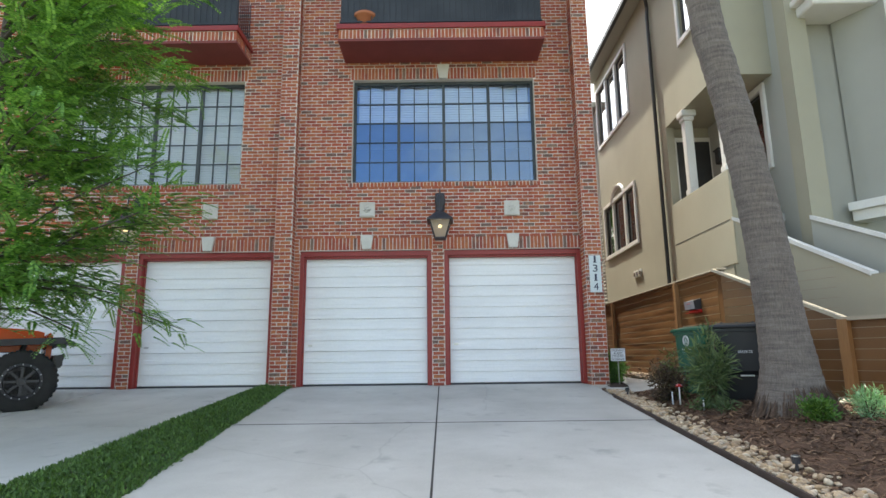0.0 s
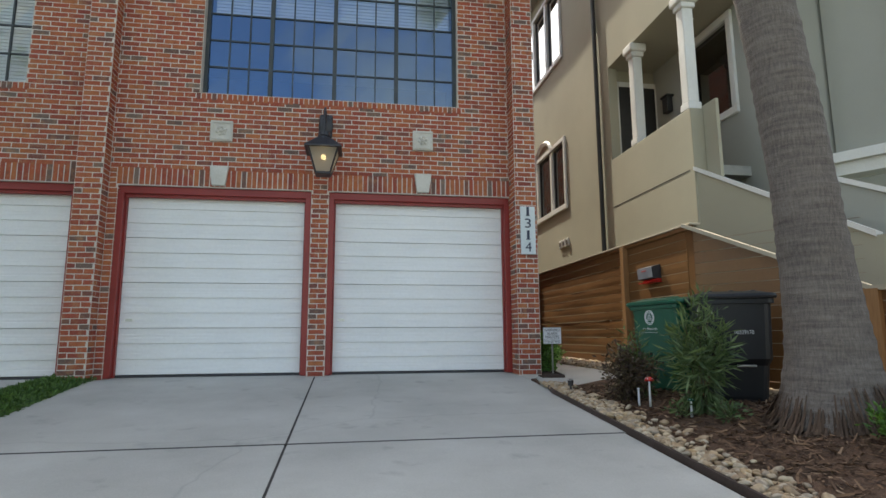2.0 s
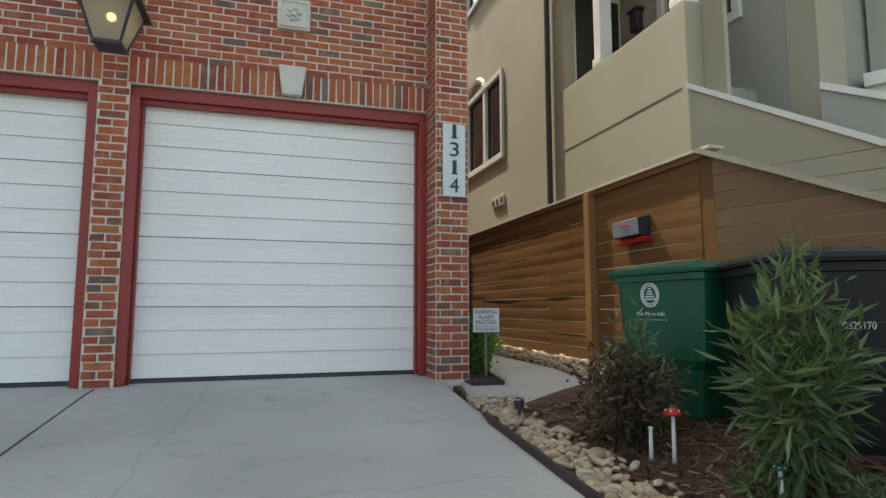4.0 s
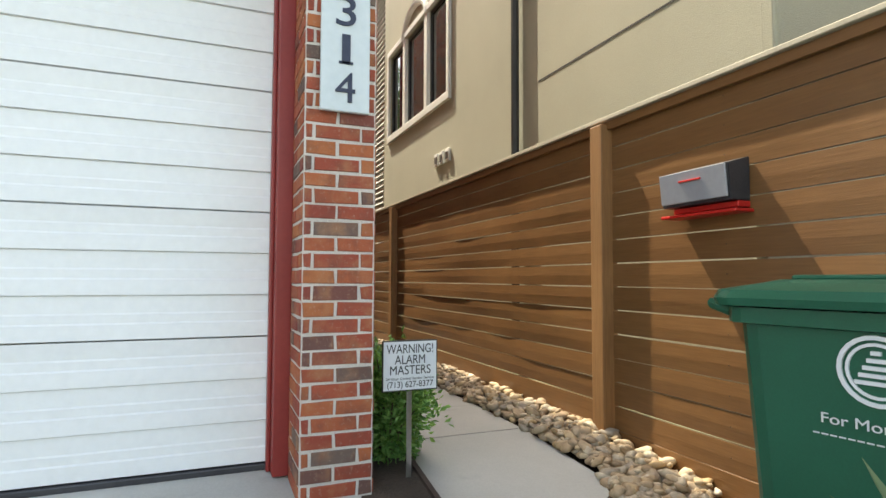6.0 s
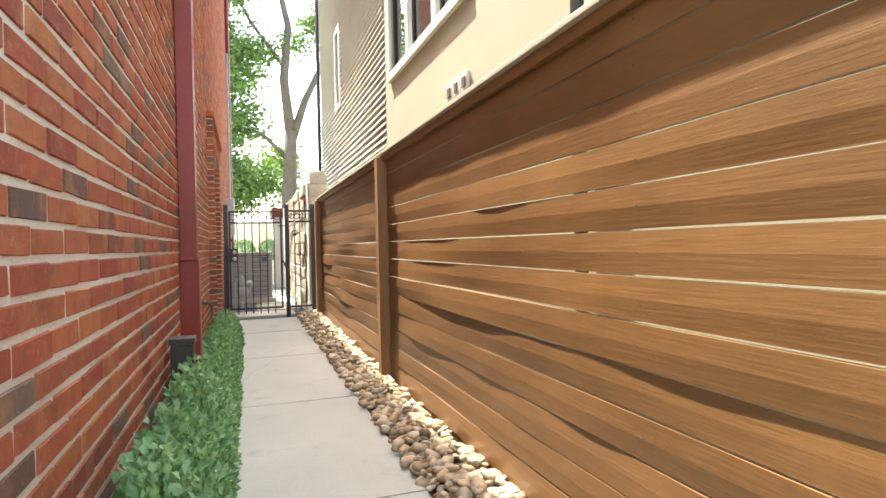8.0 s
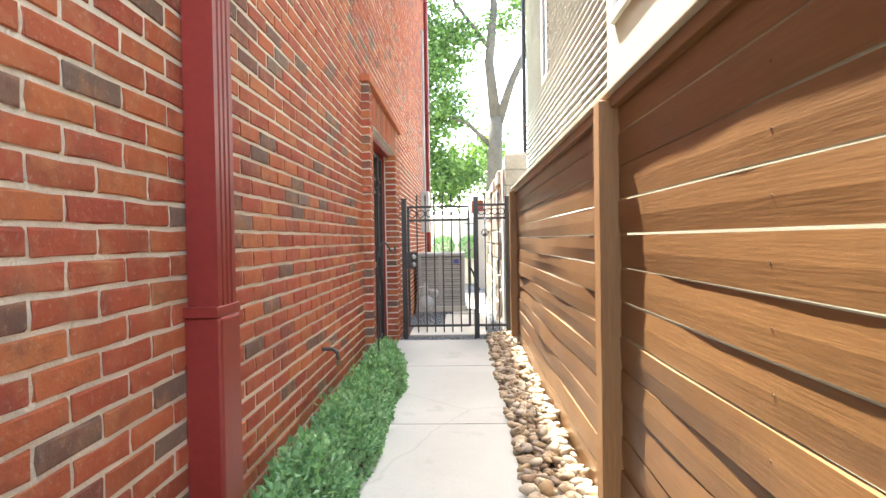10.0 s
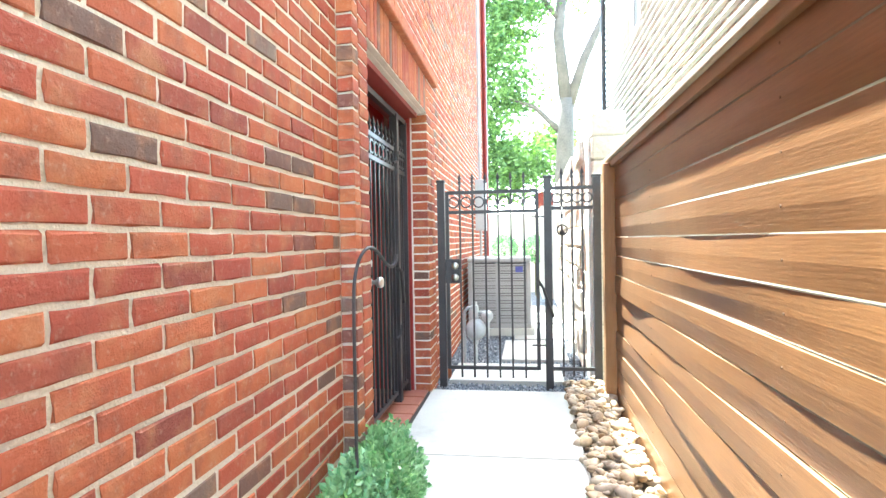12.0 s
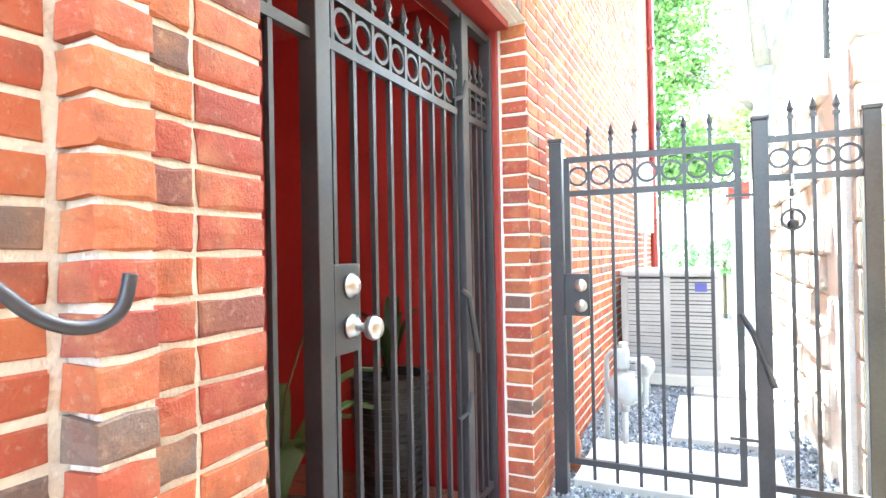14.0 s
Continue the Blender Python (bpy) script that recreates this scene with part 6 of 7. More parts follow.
garden_mushroom(2.92, 6.92, "red", 0.24, 0.045)
garden_mushroom(2.86, 7.02, "white", 0.16, 0.016)
garden_mushroom(2.98, 6.36, "green", 0.14, 0.028)
garden_mushroom(3.16, 6.42, "red", 0.14, 0.03)


def path_light(x, y, hgt):
    th = empty("path_light", x, y, bed_z(x, y))
    bm = bmesh.new()
    add_lathe(bm, (0, 0, 0), [(0.012, -0.05), (0.012, hgt * 0.5), (0.03, hgt * 0.52), (0.034, hgt), (0.02, hgt + 0.01)], 12)
    part("body", bm, IRON, th, smooth=False)
    bm = bmesh.new()
    add_ring(bm, (0, 0, hgt), 0.03, 0.006, "z", 14)
    part("rim", bm, STEEL, th)
    tagged(th, "small black metal garden path light in mulch", "garden light", "path lights")


path_light(2.62, 3.95, 0.12)
path_light(2.55, 7.95, 0.13)
path_light(4.3, 5.3, 0.16)

# ---- along the passage ----
RED_METAL = surface("red_downpipe", (0.17, 0.016, 0.014), (0.25, 0.028, 0.022), 0.38, 40, 2, 0.1)
th = empty("downpipe", SIDE + 0.055, 12.84, drive_z(12.9))
bm = bmesh.new()
hgt = TOP - drive_z(12.9) + 0.05
xs = [(-0.045, -0.055), (0.045, -0.055), (0.045, -0.033), (0.036, -0.027), (0.045, -0.021), (0.045, -0.006), (0.036, 0.0), (0.045, 0.006), (0.045, 0.021), (0.036, 0.027), (0.045, 0.033), (0.045, 0.055), (-0.045, 0.055)]
q = [[bm.verts.new((x, y * 1.15, z)) for x, y in xs] for z in (0.12, hgt)]
for k in range(len(xs)):
    bm.faces.new((q[0][k], q[0][(k + 1) % len(xs)], q[1][(k + 1) % len(xs)], q[1][k]))
part("pipe", bm, RED_METAL, th)
part("boot", box_bm(-0.055, 0.055, -0.072, 0.072, -0.02, 1.0, 0.01), RED_METAL, th, "wider dark red boot")
for z in (1.0, 3.2, 5.4):
    part("strap", box_bm(-0.052, 0.05, -0.085, 0.085, z, z + 0.03, 0.003), RED_METAL, th)
tagged(th, "fluted dark red metal downpipe on the brick wall", "downpipe")

th = empty("bollard_light", 2.745, 12.1, drive_z(12.1))
part("post", box_bm(-0.05, 0.05, -0.055, 0.055, -0.03, 0.62, 0.004), DARK_METAL, th)
bm = bmesh.new()
q0 = [bm.verts.new((x, y, 0.622)) for x, y in ((-0.056, -0.06), (0.056, -0.06), (0.056, 0.06), (-0.056, 0.06))]
q1 = [bm.verts.new((x, y, 0.65)) for x, y in ((-0.056, -0.06), (0.056, -0.06), (0.056, 0.06), (-0.056, 0.06))]
bm.faces.new(q1)
bm.faces.new(q0[::-1])
for k in range(4):
    bm.faces.new((q0[k], q0[(k + 1) % 4], q1[(k + 1) % 4], q1[k]))
part("lid", bm, DARK_METAL, th)
tagged(th, "square dark metal bollard light in the hedge", "light")

BRASS = surface("weathered_brass", (0.18, 0.15, 0.10), (0.34, 0.29, 0.2), 0.45, 50, 4, 0.2, metal=0.9)
DARK_BRASS = surface("old_brass", (0.05, 0.045, 0.04), (0.12, 0.11, 0.1), 0.5, 50, 4, 0.2, metal=0.6)
th = empty("garden_tap", SIDE, 14.34, 1.84)
th.scale = (0.62, 0.62, 0.62)
bm = bmesh.new()
add_tube(bm, [(-0.02, 0, 0), (0.1, 0, 0), (0.14, 0, -0.03), (0.15, 0, -0.1)], [0.018, 0.018, 0.02, 0.016], 10)
part("spout", bm, DARK_BRASS, th)
bm = bmesh.new()
add_ring(bm, (0.08, 0, 0.07), 0.03, 0.006, "z", 14)
add_tube(bm, [(0.08, 0, 0.0), (0.08, 0, 0.07)], 0.006, 6)
add_tube(bm, [(0.05, 0, 0.07), (0.11, 0, 0.07)], 0.004, 6)
part("handwheel", bm, STEEL, th)
bm = bmesh.new()
add_tube(bm, [(0.15, 0, -0.1), (0.155, 0.0, -0.15)], 0.024, 10)
part("hose_end", bm, BRASS, th)
tagged(th, "weathered brass garden tap on the brick wall", "tap")

th = empty("shepherd_hook", 2.825, 15.408, drive_z(15.4))
bm = bmesh.new()
pts = [(0, 0, -0.05), (0, 0, 0.55), (0.0, -0.003, 0.99), (0.004, 0.008, 1.08), (0.015, 0.035, 1.145), (0.035, 0.08, 1.185), (0.055, 0.115, 1.175), (0.072, 0.145, 1.14), (0.085, 0.172, 1.11), (0.098, 0.206, 1.10), (0.108, 0.23, 1.115), (0.11, 0.236, 1.15)]
for _ in range(2):
    ends = [Vector(pts[0])], [Vector(pts[-1])]
    cut = [q for p0, p1 in zip(pts, pts[1:]) for q in (Vector(p0).lerp(Vector(p1), 0.25), Vector(p0).lerp(Vector(p1), 0.75))]
    pts = ends[0] + cut + ends[1]
add_tube(bm, pts, 0.0068, 10)
part("rod", bm, IRON, th, smooth=True)
tagged(th, "tall black iron shepherd's hook in the hedge", "garden hook")

# ---- entry: brick surround, tiled sill, red jambs, iron security gate ----
EY0, EY1, EZ = ENTRY[0], ENTRY[1], ENTRY[3]
floor_z = drive_z(16.8) + 0.03
surround = tagged(part("entry_surround", box_bm(SIDE + 0.001, SIDE + 0.040, 15.75, EY0 - 0.004, 1.15, 3.715), MORTAR), "projecting red brick surround of the side entry", "door surround", kind="structure")
part("surround_side", box_bm(SIDE + 0.001, SIDE + 0.040, EY1 + 0.004, 18.05, 1.15, 3.715), MORTAR, surround)
part("surround_head", box_bm(SIDE + 0.001, SIDE + 0.040, EY0 - 0.003, EY1 + 0.003, EZ + 0.004, 3.714), MORTAR, surround)
part("surround_pilaster", box_bm(SIDE + 0.039, SIDE + 0.066, 15.75, 15.826, 1.15, 3.713), MORTAR, surround)
part("surround_moulding", box_bm(SIDE + 0.0, SIDE + 0.085, 15.7, 18.08, 3.722, 3.78, 0.01), BRICK, surround)
TILE = surface("red_quarry_tile", (0.30, 0.10, 0.065), (0.42, 0.17, 0.11), 0.6, 30, 5, 0.2)
sill = tagged(part("entry_floor", box_bm(1.2, SIDE + 0.03, EY0 - 0.005, EY1 + 0.005, 1.12, floor_z - 0.012), JOINT), "tiled floor of the side entry", "floor", kind="structure")
me = bpy.data.meshes.new("tile")
bm = box_bm(-0.096, 0.096, -0.096, 0.096, -0.012, 0.004, 0.003)
bm.to_mesh(me)
bm.free()
me.materials.append(TILE)
for i2 in range(7):
    for j2 in range(8):
        ob = new("tile", me)
        ob.parent = sill
        ob.matrix_basis = pose(SIDE - 0.075 - i2 * 0.2, EY0 + 0.105 + j2 * 0.2075, floor_z)
for y0, y1 in ((EY0, EY0 + 0.03), (EY1 - 0.03, EY1)):
    tagged(part("entry_jamb", box_bm(EX + 0.02, SIDE - 0.09, y0 + 0.001, y1 - 0.001, floor_z, EZ - 0.001, 0.004), RED_PAINT), "red painted jamb of the side entry", "door frame", kind="structure")
tagged(part("entry_head", box_bm(EX + 0.02, SIDE - 0.03, EY0 + 0.031, EY1 - 0.031, EZ - 0.035, EZ - 0.002), RED_PAINT), "red painted head of the side entry", "door frame", kind="structure")


def security_gate():
    gx = SIDE - 0.14
    th = empty("security_gate", gx, EY0 + 0.03, floor_z)
    H = EZ - 0.05 - floor_z

    def ybar(y, a, b, spike):
        bm = bmesh.new()
        add_box(bm, -0.008, 0.008, y - 0.008, y + 0.008, a, b - (0.07 if spike else 0))
        if spike:
            add_box(bm, -0.013, 0.013, y - 0.013, y + 0.013, b - 0.10, b - 0.085)
            add_tube(bm, [(0, y, b - 0.075), (0, y, b - 0.05), (0, y, b)], [0.006, 0.016, 0.001], 6)
        part("picket", bm, IRON, th)

    W = EY1 - EY0 - 0.06
    leaf0, leaf1 = 0.43, 1.24
    top = H - 0.28
    for y in (0.05, 0.19):
        ybar(y, 0.03, H - 0.05, False)
    for y, w in ((0.36, 0.03), (leaf1 + 0.06, 0.032), (W - 0.012, 0.012)):
        part("post", box_bm(-0.028, 0.028, y - w, y + w, 0.0, H - 0.02, 0.003), IRON, th)
    n = 8
    for k in range(n + 1):
        ybar(lerp(leaf0, leaf1, k / n), 0.06, top + 0.13, True)
    for k in range(n):
        bm = bmesh.new()
        add_ring(bm, (0, lerp(leaf0, leaf1, (k + 0.5) / n), top - 0.07), 0.042, 0.008, "x")
        part("ring", bm, IRON, th)
    for k in range(1, 4):
        y = lerp(leaf1 + 0.09, W - 0.02, k / 4)
        ybar(y, 0.04, top + 0.13, True)
    for k in range(4):
        bm = bmesh.new()
        add_ring(bm, (0, lerp(leaf1 + 0.09, W - 0.02, (k + 0.5) / 4), top - 0.07), 0.036, 0.008, "x")
        part("ring", bm, IRON, th)
    for a, b in ((leaf0 - 0.02, leaf1 + 0.01), (leaf1 + 0.09, W - 0.02), (0.0, 0.33)):
        for z in (0.08, top - 0.14, top):
            part("rail", box_bm(-0.011, 0.011, a, b, z - 0.014, z + 0.014), IRON, th)
    part("header_rail", box_bm(-0.02, 0.02, 0.0, W, H - 0.04, H - 0.005), IRON, th)
    lock = part("lock_box", box_bm(-0.02, 0.026, 0.39, 0.51, 0.86, 1.10, 0.004), IRON, th, "black lock plate")
    for z in (0.93, 1.04):
        bm = bmesh.new()
        add_lathe(bm, (0, 0, 0), [(0.034, 0), (0.034, 0.008), (0.024, 0.014), (0.022, 0.02)], 16)
        if z < 1.0:
            add_lathe(bm, (0, 0, 0.018), [(0.012, 0), (0.012, 0.025), (0.03, 0.04), (0.034, 0.055), (0.026, 0.07), (0.01, 0.074)], 16)
        bmesh.ops.transform(bm, matrix=pose(0.026, 0.465, z, 0, 90), verts=bm.verts)
        part("knob" if z < 1.0 else "deadbolt", bm, STEEL, lock, "polished round steel knob" if z < 1.0 else "polished round steel deadbolt", True)
    bm = bmesh.new()
    add_tube(bm, [(0.03, leaf1 - 0.03, 0.98), (0.05, leaf1 + 0.0, 0.95), (0.045, leaf1 + 0.09, 0.72)], [0.010, 0.014, 0.012], 8)
    part("closer_arm", bm, IRON, th)
    for z in (0.5, 1.75):
        bm = bmesh.new()
        add_tube(bm, [(0.012, leaf1 - 0.03, z - 0.03), (0.03, leaf1 + 0.02, z - 0.01), (0.03, leaf1 + 0.05, z + 0.06)], 0.009, 6)
        part("hinge", bm, IRON, th)
    tagged(th, "black wrought iron security gate with rings and spear points, closed", "gate")


security_gate()
# vestibule: door, wicker planter, lily, pot
WICKER = surface("black_wicker", (0.012, 0.011, 0.011), (0.035, 0.032, 0.03), 0.4, 120, 6, 0.4)
dr = empty("entry_door", 1.22, 16.83, floor_z)
part("leaf", box_bm(0.0, 0.045, -0.45, 0.45, 0.0, 2.05, 0.004), RED_PAINT, dr)
part("glass_strip", box_bm(0.046, 0.05, -0.3, -0.24, 0.5, 1.8), BRASS, dr, "narrow yellowish glass strip")
tagged(dr, "dark red painted entry door, closed", "door")
th = empty("wicker_planter", 2.15, 17.44, floor_z)
bm = bmesh.new()
add_lathe(bm, (0, 0, 0), [(0.13, 0), (0.15, 0.3), (0.165, 0.56), (0.175, 0.57), (0.175, 0.60), (0.15, 0.6), (0.15, 0.56)], 20)
part("basket", bm, WICKER, th)
for k in range(18):
    bm = bmesh.new()
    z = 0.03 + k * 0.03
    add_ring(bm, (0, 0, z), 0.137 + 0.03 * z / 0.56, 0.009, "z", 20)
    part("weave", bm, WICKER, th)
tagged(th, "tall round black wicker planter on the tiled floor", "planter")
LEAF_DARK = leaf_material("dark_strap_leaf", (0.012, 0.03, 0.012), (0.05, 0.09, 0.03), 0.35)
BLOOM = surface("white_bloom", (0.62, 0.62, 0.56), (0.74, 0.74, 0.68), 0.5, 30, 4, 0.0)


def strap_plant(name, label, x, y, z, n, length, width, seed, mat, spread=1.0):
    rg = random.Random(seed)
    th = empty(name, x, y, z)
    for k in range(n):
        a = rg.uniform(0, 6.28)
        l = length * rg.uniform(0.65, 1.1)
        out = Vector((math.cos(a), math.sin(a), 0)) * spread
        verts, faces = [], []
        for i3 in range(7):
            t = i3 / 6
            p = out * l * 0.6 * t ** 1.4 + Vector((0, 0, l * (t - 0.55 * t * t * t * spread)))
            w = Vector((-out.y, out.x, 0)).normalized() * width * math.sin(math.pi * min(0.98, t * 0.85 + 0.13))
            verts += [p - w, p + Vector((0, 0, -width * 0.3)), p + w]
            if i3:
                b0 = (i3 - 1) * 3
                faces += [(b0, b0 + 1, b0 + 4, b0 + 3), (b0 + 1, b0 + 2, b0 + 5, b0 + 4)]
        link_mesh("leaf", verts, faces, mat, th, smooth=True)
    tagged(th, label, "plant")
    return th


strap_plant("potted_palm", "dark strap-leaved plant in a wicker planter", 2.15, 17.44, floor_z + 0.55, 14, 0.5, 0.024, 61, LEAF_DARK, 0.55)
lily = strap_plant("peace_lily", "peace lily with broad green leaves and white bloom", 2.22, 16.62, floor_z + 0.3, 14, 0.72, 0.042, 62, LEAF_BLADE, 0.8)
bm = bmesh.new()
add_tube(bm, [(0, 0, 0), (0.02, 0.04, 0.4), (0.08, 0.1, 0.66)], 0.004, 6)
part("bloom_stalk", bm, STEM, lily)
link_mesh("bloom", [(0.08, 0.1, 0.64), (0.14, 0.10, 0.70), (0.15, 0.2, 0.66), (0.09, 0.17, 0.72)], [(0, 1, 2), (0, 2, 3)], BLOOM, lily, "white bloom")
th = empty("lily_pot", 2.22, 16.62, floor_z)
bm = bmesh.new()
add_lathe(bm, (0, 0, 0), [(0.12, 0), (0.2, 0.1), (0.22, 0.22), (0.19, 0.32), (0.17, 0.33), (0.16, 0.29)], 20)
part("pot", bm, surface("mosaic_pot", (0.03, 0.03, 0.03), (0.16, 0.15, 0.13), 0.3, 45, 9, 0.3), th, smooth=True)
tagged(th, "round dark patterned pot on the tiled floor", "pot")

# ---- behind the gate ----
AC_GREY = surface("ac_grey", (0.26, 0.26, 0.26), (0.34, 0.34, 0.34), 0.5, 40, 3, 0.1)
LABEL_BLUE = surface("label_blue", (0.05, 0.06, 0.25), (0.09, 0.10, 0.34), 0.5, 20, 2, 0.0)
th = empty("air_conditioner", 3.12, 20.75, drive_z(20.4) + 0.05)
part("base", box_bm(-0.42, 0.42, -0.42, 0.42, -0.06, 0.035, 0.01), WALK_CONCRETE, th, "concrete pad")
part("core", box_bm(-0.35, 0.35, -0.35, 0.35, 0.035, 0.84, 0.01), DARK_METAL, th, "dark coil")
part("top", box_bm(-0.39, 0.39, -0.39, 0.39, 0.84, 0.90, 0.02), AC_GREY, th)
part("plinth", box_bm(-0.385, 0.385, -0.385, 0.385, 0.035, 0.09, 0.008), AC_GREY, th)
for sx in (-1, 1):
    for sy in (-1, 1):
        part("corner_post", box_bm(min(sx * 0.33, sx * 0.385), max(sx * 0.33, sx * 0.385), min(sy * 0.33, sy * 0.385), max(sy * 0.33, sy * 0.385), 0.09, 0.84, 0.01), AC_GREY, th)
part("divider", box_bm(-0.045, 0.01, -0.382, -0.35, 0.09, 0.84), AC_GREY, th)
for k in range(24):
    z = 0.10 + k * 0.0305
    part("louvre", box_bm(-0.33, -0.045, -0.378, -0.36, z, z + (0.022 if k % 3 else 0.027)), AC_GREY, th)
    part("louvre", box_bm(0.01, 0.33, -0.378, -0.36, z, z + (0.02 if k % 3 else 0.027)), AC_GREY, th)
    part("louvre", box_bm(0.36, 0.378, -0.33, 0.33, z, z + 0.022), AC_GREY, th)
part("label_plate", box_bm(0.2, 0.29, -0.384, -0.379, 0.72, 0.79), LABEL_BLUE, th, "blue and white label")
tagged(th, "grey louvred outdoor air conditioner on a concrete pad", "air conditioner")

METER_GREY = surface("meter_grey", (0.36, 0.38, 0.39), (0.48, 0.50, 0.51), 0.55, 40, 4, 0.2)
th = empty("gas_meter", 2.95, 18.72, drive_z(18.7))
bm = bmesh.new()
add_tube(bm, [(0.02, 0, -0.05), (0.02, 0, 0.20)], 0.017, 10)
add_tube(bm, [(0.02, 0, 0.20), (0.02, 0, 0.26)], 0.028, 6)
part("riser", bm, METER_GREY, th, "", True)
bm = bmesh.new()
add_tube(bm, [(-0.09, 0.05, -0.05), (-0.09, 0.05, 0.44), (-0.085, 0.04, 0.50), (-0.05, 0.02, 0.54), (0.0, 0.0, 0.545)], 0.016, 10)
part("inlet_pipe", bm, METER_GREY, th, "", True)
bm = bmesh.new()
add_lathe(bm, (0, 0, 0), [(0.02, -0.05), (0.085, -0.045), (0.092, -0.012), (0.102, -0.010), (0.102, 0.010), (0.092, 0.012), (0.08, 0.045), (0.045, 0.062), (0.02, 0.064)], 20)
bmesh.ops.transform(bm, matrix=pose(0.025, -0.02, 0.34, 78, 0, -18), verts=bm.verts)
mb = part("meter_body", bm, METER_GREY, th, "", True)
for k in range(8):
    bm = bmesh.new()
    a = k * math.pi / 4
    add_tube(bm, [(0.096 * math.cos(a), 0.096 * math.sin(a), -0.016), (0.096 * math.cos(a), 0.096 * math.sin(a), 0.016)], 0.007, 6)
    bmesh.ops.transform(bm, matrix=pose(0.025, -0.02, 0.34, 78, 0, -18), verts=bm.verts)
    part("bolt", bm, STEEL, mb)
bm = box_bm(-0.02, 0.05, -0.035, 0.025, 0.44, 0.57, 0.016)
add_tube(bm, [(0.015, -0.005, 0.56), (0.015, -0.005, 0.60)], 0.026, 8)
part("index_housing", bm, METER_GREY, th)
bm = bmesh.new()
add_tube(bm, [(0.05, -0.005, 0.50), (0.10, -0.005, 0.50), (0.125, 0, 0.485), (0.135, 0, 0.44), (0.135, 0.0, 0.25)], [0.018, 0.018, 0.021, 0.019, 0.017], 10)
add_tube(bm, [(0.135, 0, 0.41), (0.135, 0, 0.45)], 0.027, 6)
part("outlet_pipe", bm, METER_GREY, th, "", True)
bm = bmesh.new()
add_lathe(bm, (0, 0, 0), [(0.01, -0.03), (0.05, -0.026), (0.056, 0.0), (0.05, 0.03), (0.02, 0.045), (0.018, 0.07), (0.008, 0.075)], 16)
bmesh.ops.transform(bm, matrix=pose(0.135, -0.01, 0.47, 75, 0, 12), verts=bm.verts)
part("regulator", bm, METER_GREY, th, "", True)
tagged(th, "grey gas meter with regulator and pipes in gravel", "gas meter")


def gravel():
    """Loose angular blue-grey chips either side of the slabs behind the gate."""
    m, nt, b = material("gravel_chip")
    rnd = nt.nodes.new("ShaderNodeNewGeometry").outputs["Random Per Island"]
    nt.links.new(ramp(nt, rnd, [(0.0, (0.10, 0.115, 0.13)), (0.5, (0.22, 0.245, 0.28)), (0.85, (0.34, 0.36, 0.39)), (1.0, (0.5, 0.51, 0.52))]), b.inputs["Base Color"])
    b.inputs["Roughness"].default_value = 0.85
    r = random.Random(77)
    verts, faces = [], []
    for _ in range(7000):
        x, y = r.uniform(2.69, 3.98), 17.78 + 3.2 * r.random() ** 1.3
        e = r.uniform(0.008, 0.017)
        z = drive_z(y) - 0.03 + r.uniform(0.0, 0.018)
        ro = Euler((r.uniform(0, 6), r.uniform(0, 6), r.uniform(0, 6))).to_matrix()
        n = len(verts)
        verts += [Vector((x, y, z)) + ro @ Vector(q) * e * r.uniform(0.8, 1.2) for q in ((1.2, 0, 0), (-1.1, 0, 0), (0, 0.8, 0), (0, -0.9, 0), (0, 0, 0.6), (0, 0, -0.6))]
        faces += [(n + i, n + j, n + k) for i, j, k in ((0, 2, 4), (2, 1, 4), (1, 3, 4), (3, 0, 4), (2, 0, 5), (1, 2, 5), (3, 1, 5), (0, 3, 5))]
    tagged(link_mesh("gravel_chips", verts, faces, m), "loose blue-grey crushed stone behind the gate", "gravel", kind="stuff")


gravel()
th = empty("drain_elbow", SIDE + 0.01, 18.35, drive_z(18.3))
bm = bmesh.new()
add_tube(bm, [(-0.01, 0, 0.20), (0.05, 0, 0.19), (0.08, -0.02, 0.12), (0.08, -0.03, -0.04)], 0.035, 10)
part("pipe", bm, TERRACOTTA, th, smooth=True)
tagged(th, "red drain elbow at the foot of the brick wall", "pipe")
th = empty("meter_box", SIDE, 22.5, 2.6)
part("case", box_bm(0.0, 0.16, -0.2, 0.2, 0, 0.8, 0.01), METER_GREY, th)
bm = bmesh.new()
add_tube(bm, [(0.07, 0, 0.8), (0.07, 0, 4.0)], 0.025, 8)
part("conduit", bm, METER_GREY, th)
bm = bmesh.new()
add_tube(bm, [(0.07, 0, 0.0), (0.07, 0, -1.1)], 0.02, 8)
part("lower_conduit", bm, METER_GREY, th)
tagged(th, "grey electric meter box with conduit on the brick wall", "meter box")
th = empty("far_downpipe", SIDE + 0.05, 24.1, drive_z(24))
bm = bmesh.new()
add_tube(bm, [(0, 0, 0), (0, 0, 8.4)], 0.05, 8)
part("pipe", bm, RED_METAL, th)
for z in (1.5, 4.0, 6.5):
    part("strap", box_bm(-0.06, 0.056, -0.08, 0.08, z, z + 0.03, 0.003), RED_METAL, th)
tagged(th, "dark red downpipe at the far corner", "downpipe")
th = empty("hanging_chain", 3.74, GY - 0.03, 2.52)
for k in range(3):
    bm = bmesh.new()
    add_ring(bm, (0, 0, 0.16 - k * 0.05), 0.022, 0.005, "y" if k % 2 else "x", 10)
    part("link", bm, STEEL, th)
bm = bmesh.new()
add_ring(bm, (0, 0, 0), 0.04, 0.008, "y", 14)
bmesh.ops.create_uvsphere(bm, u_segments=10, v_segments=8, radius=0.022, matrix=Matrix.Translation((0, 0, -0.02)))
part("bell", bm, IRON, th)
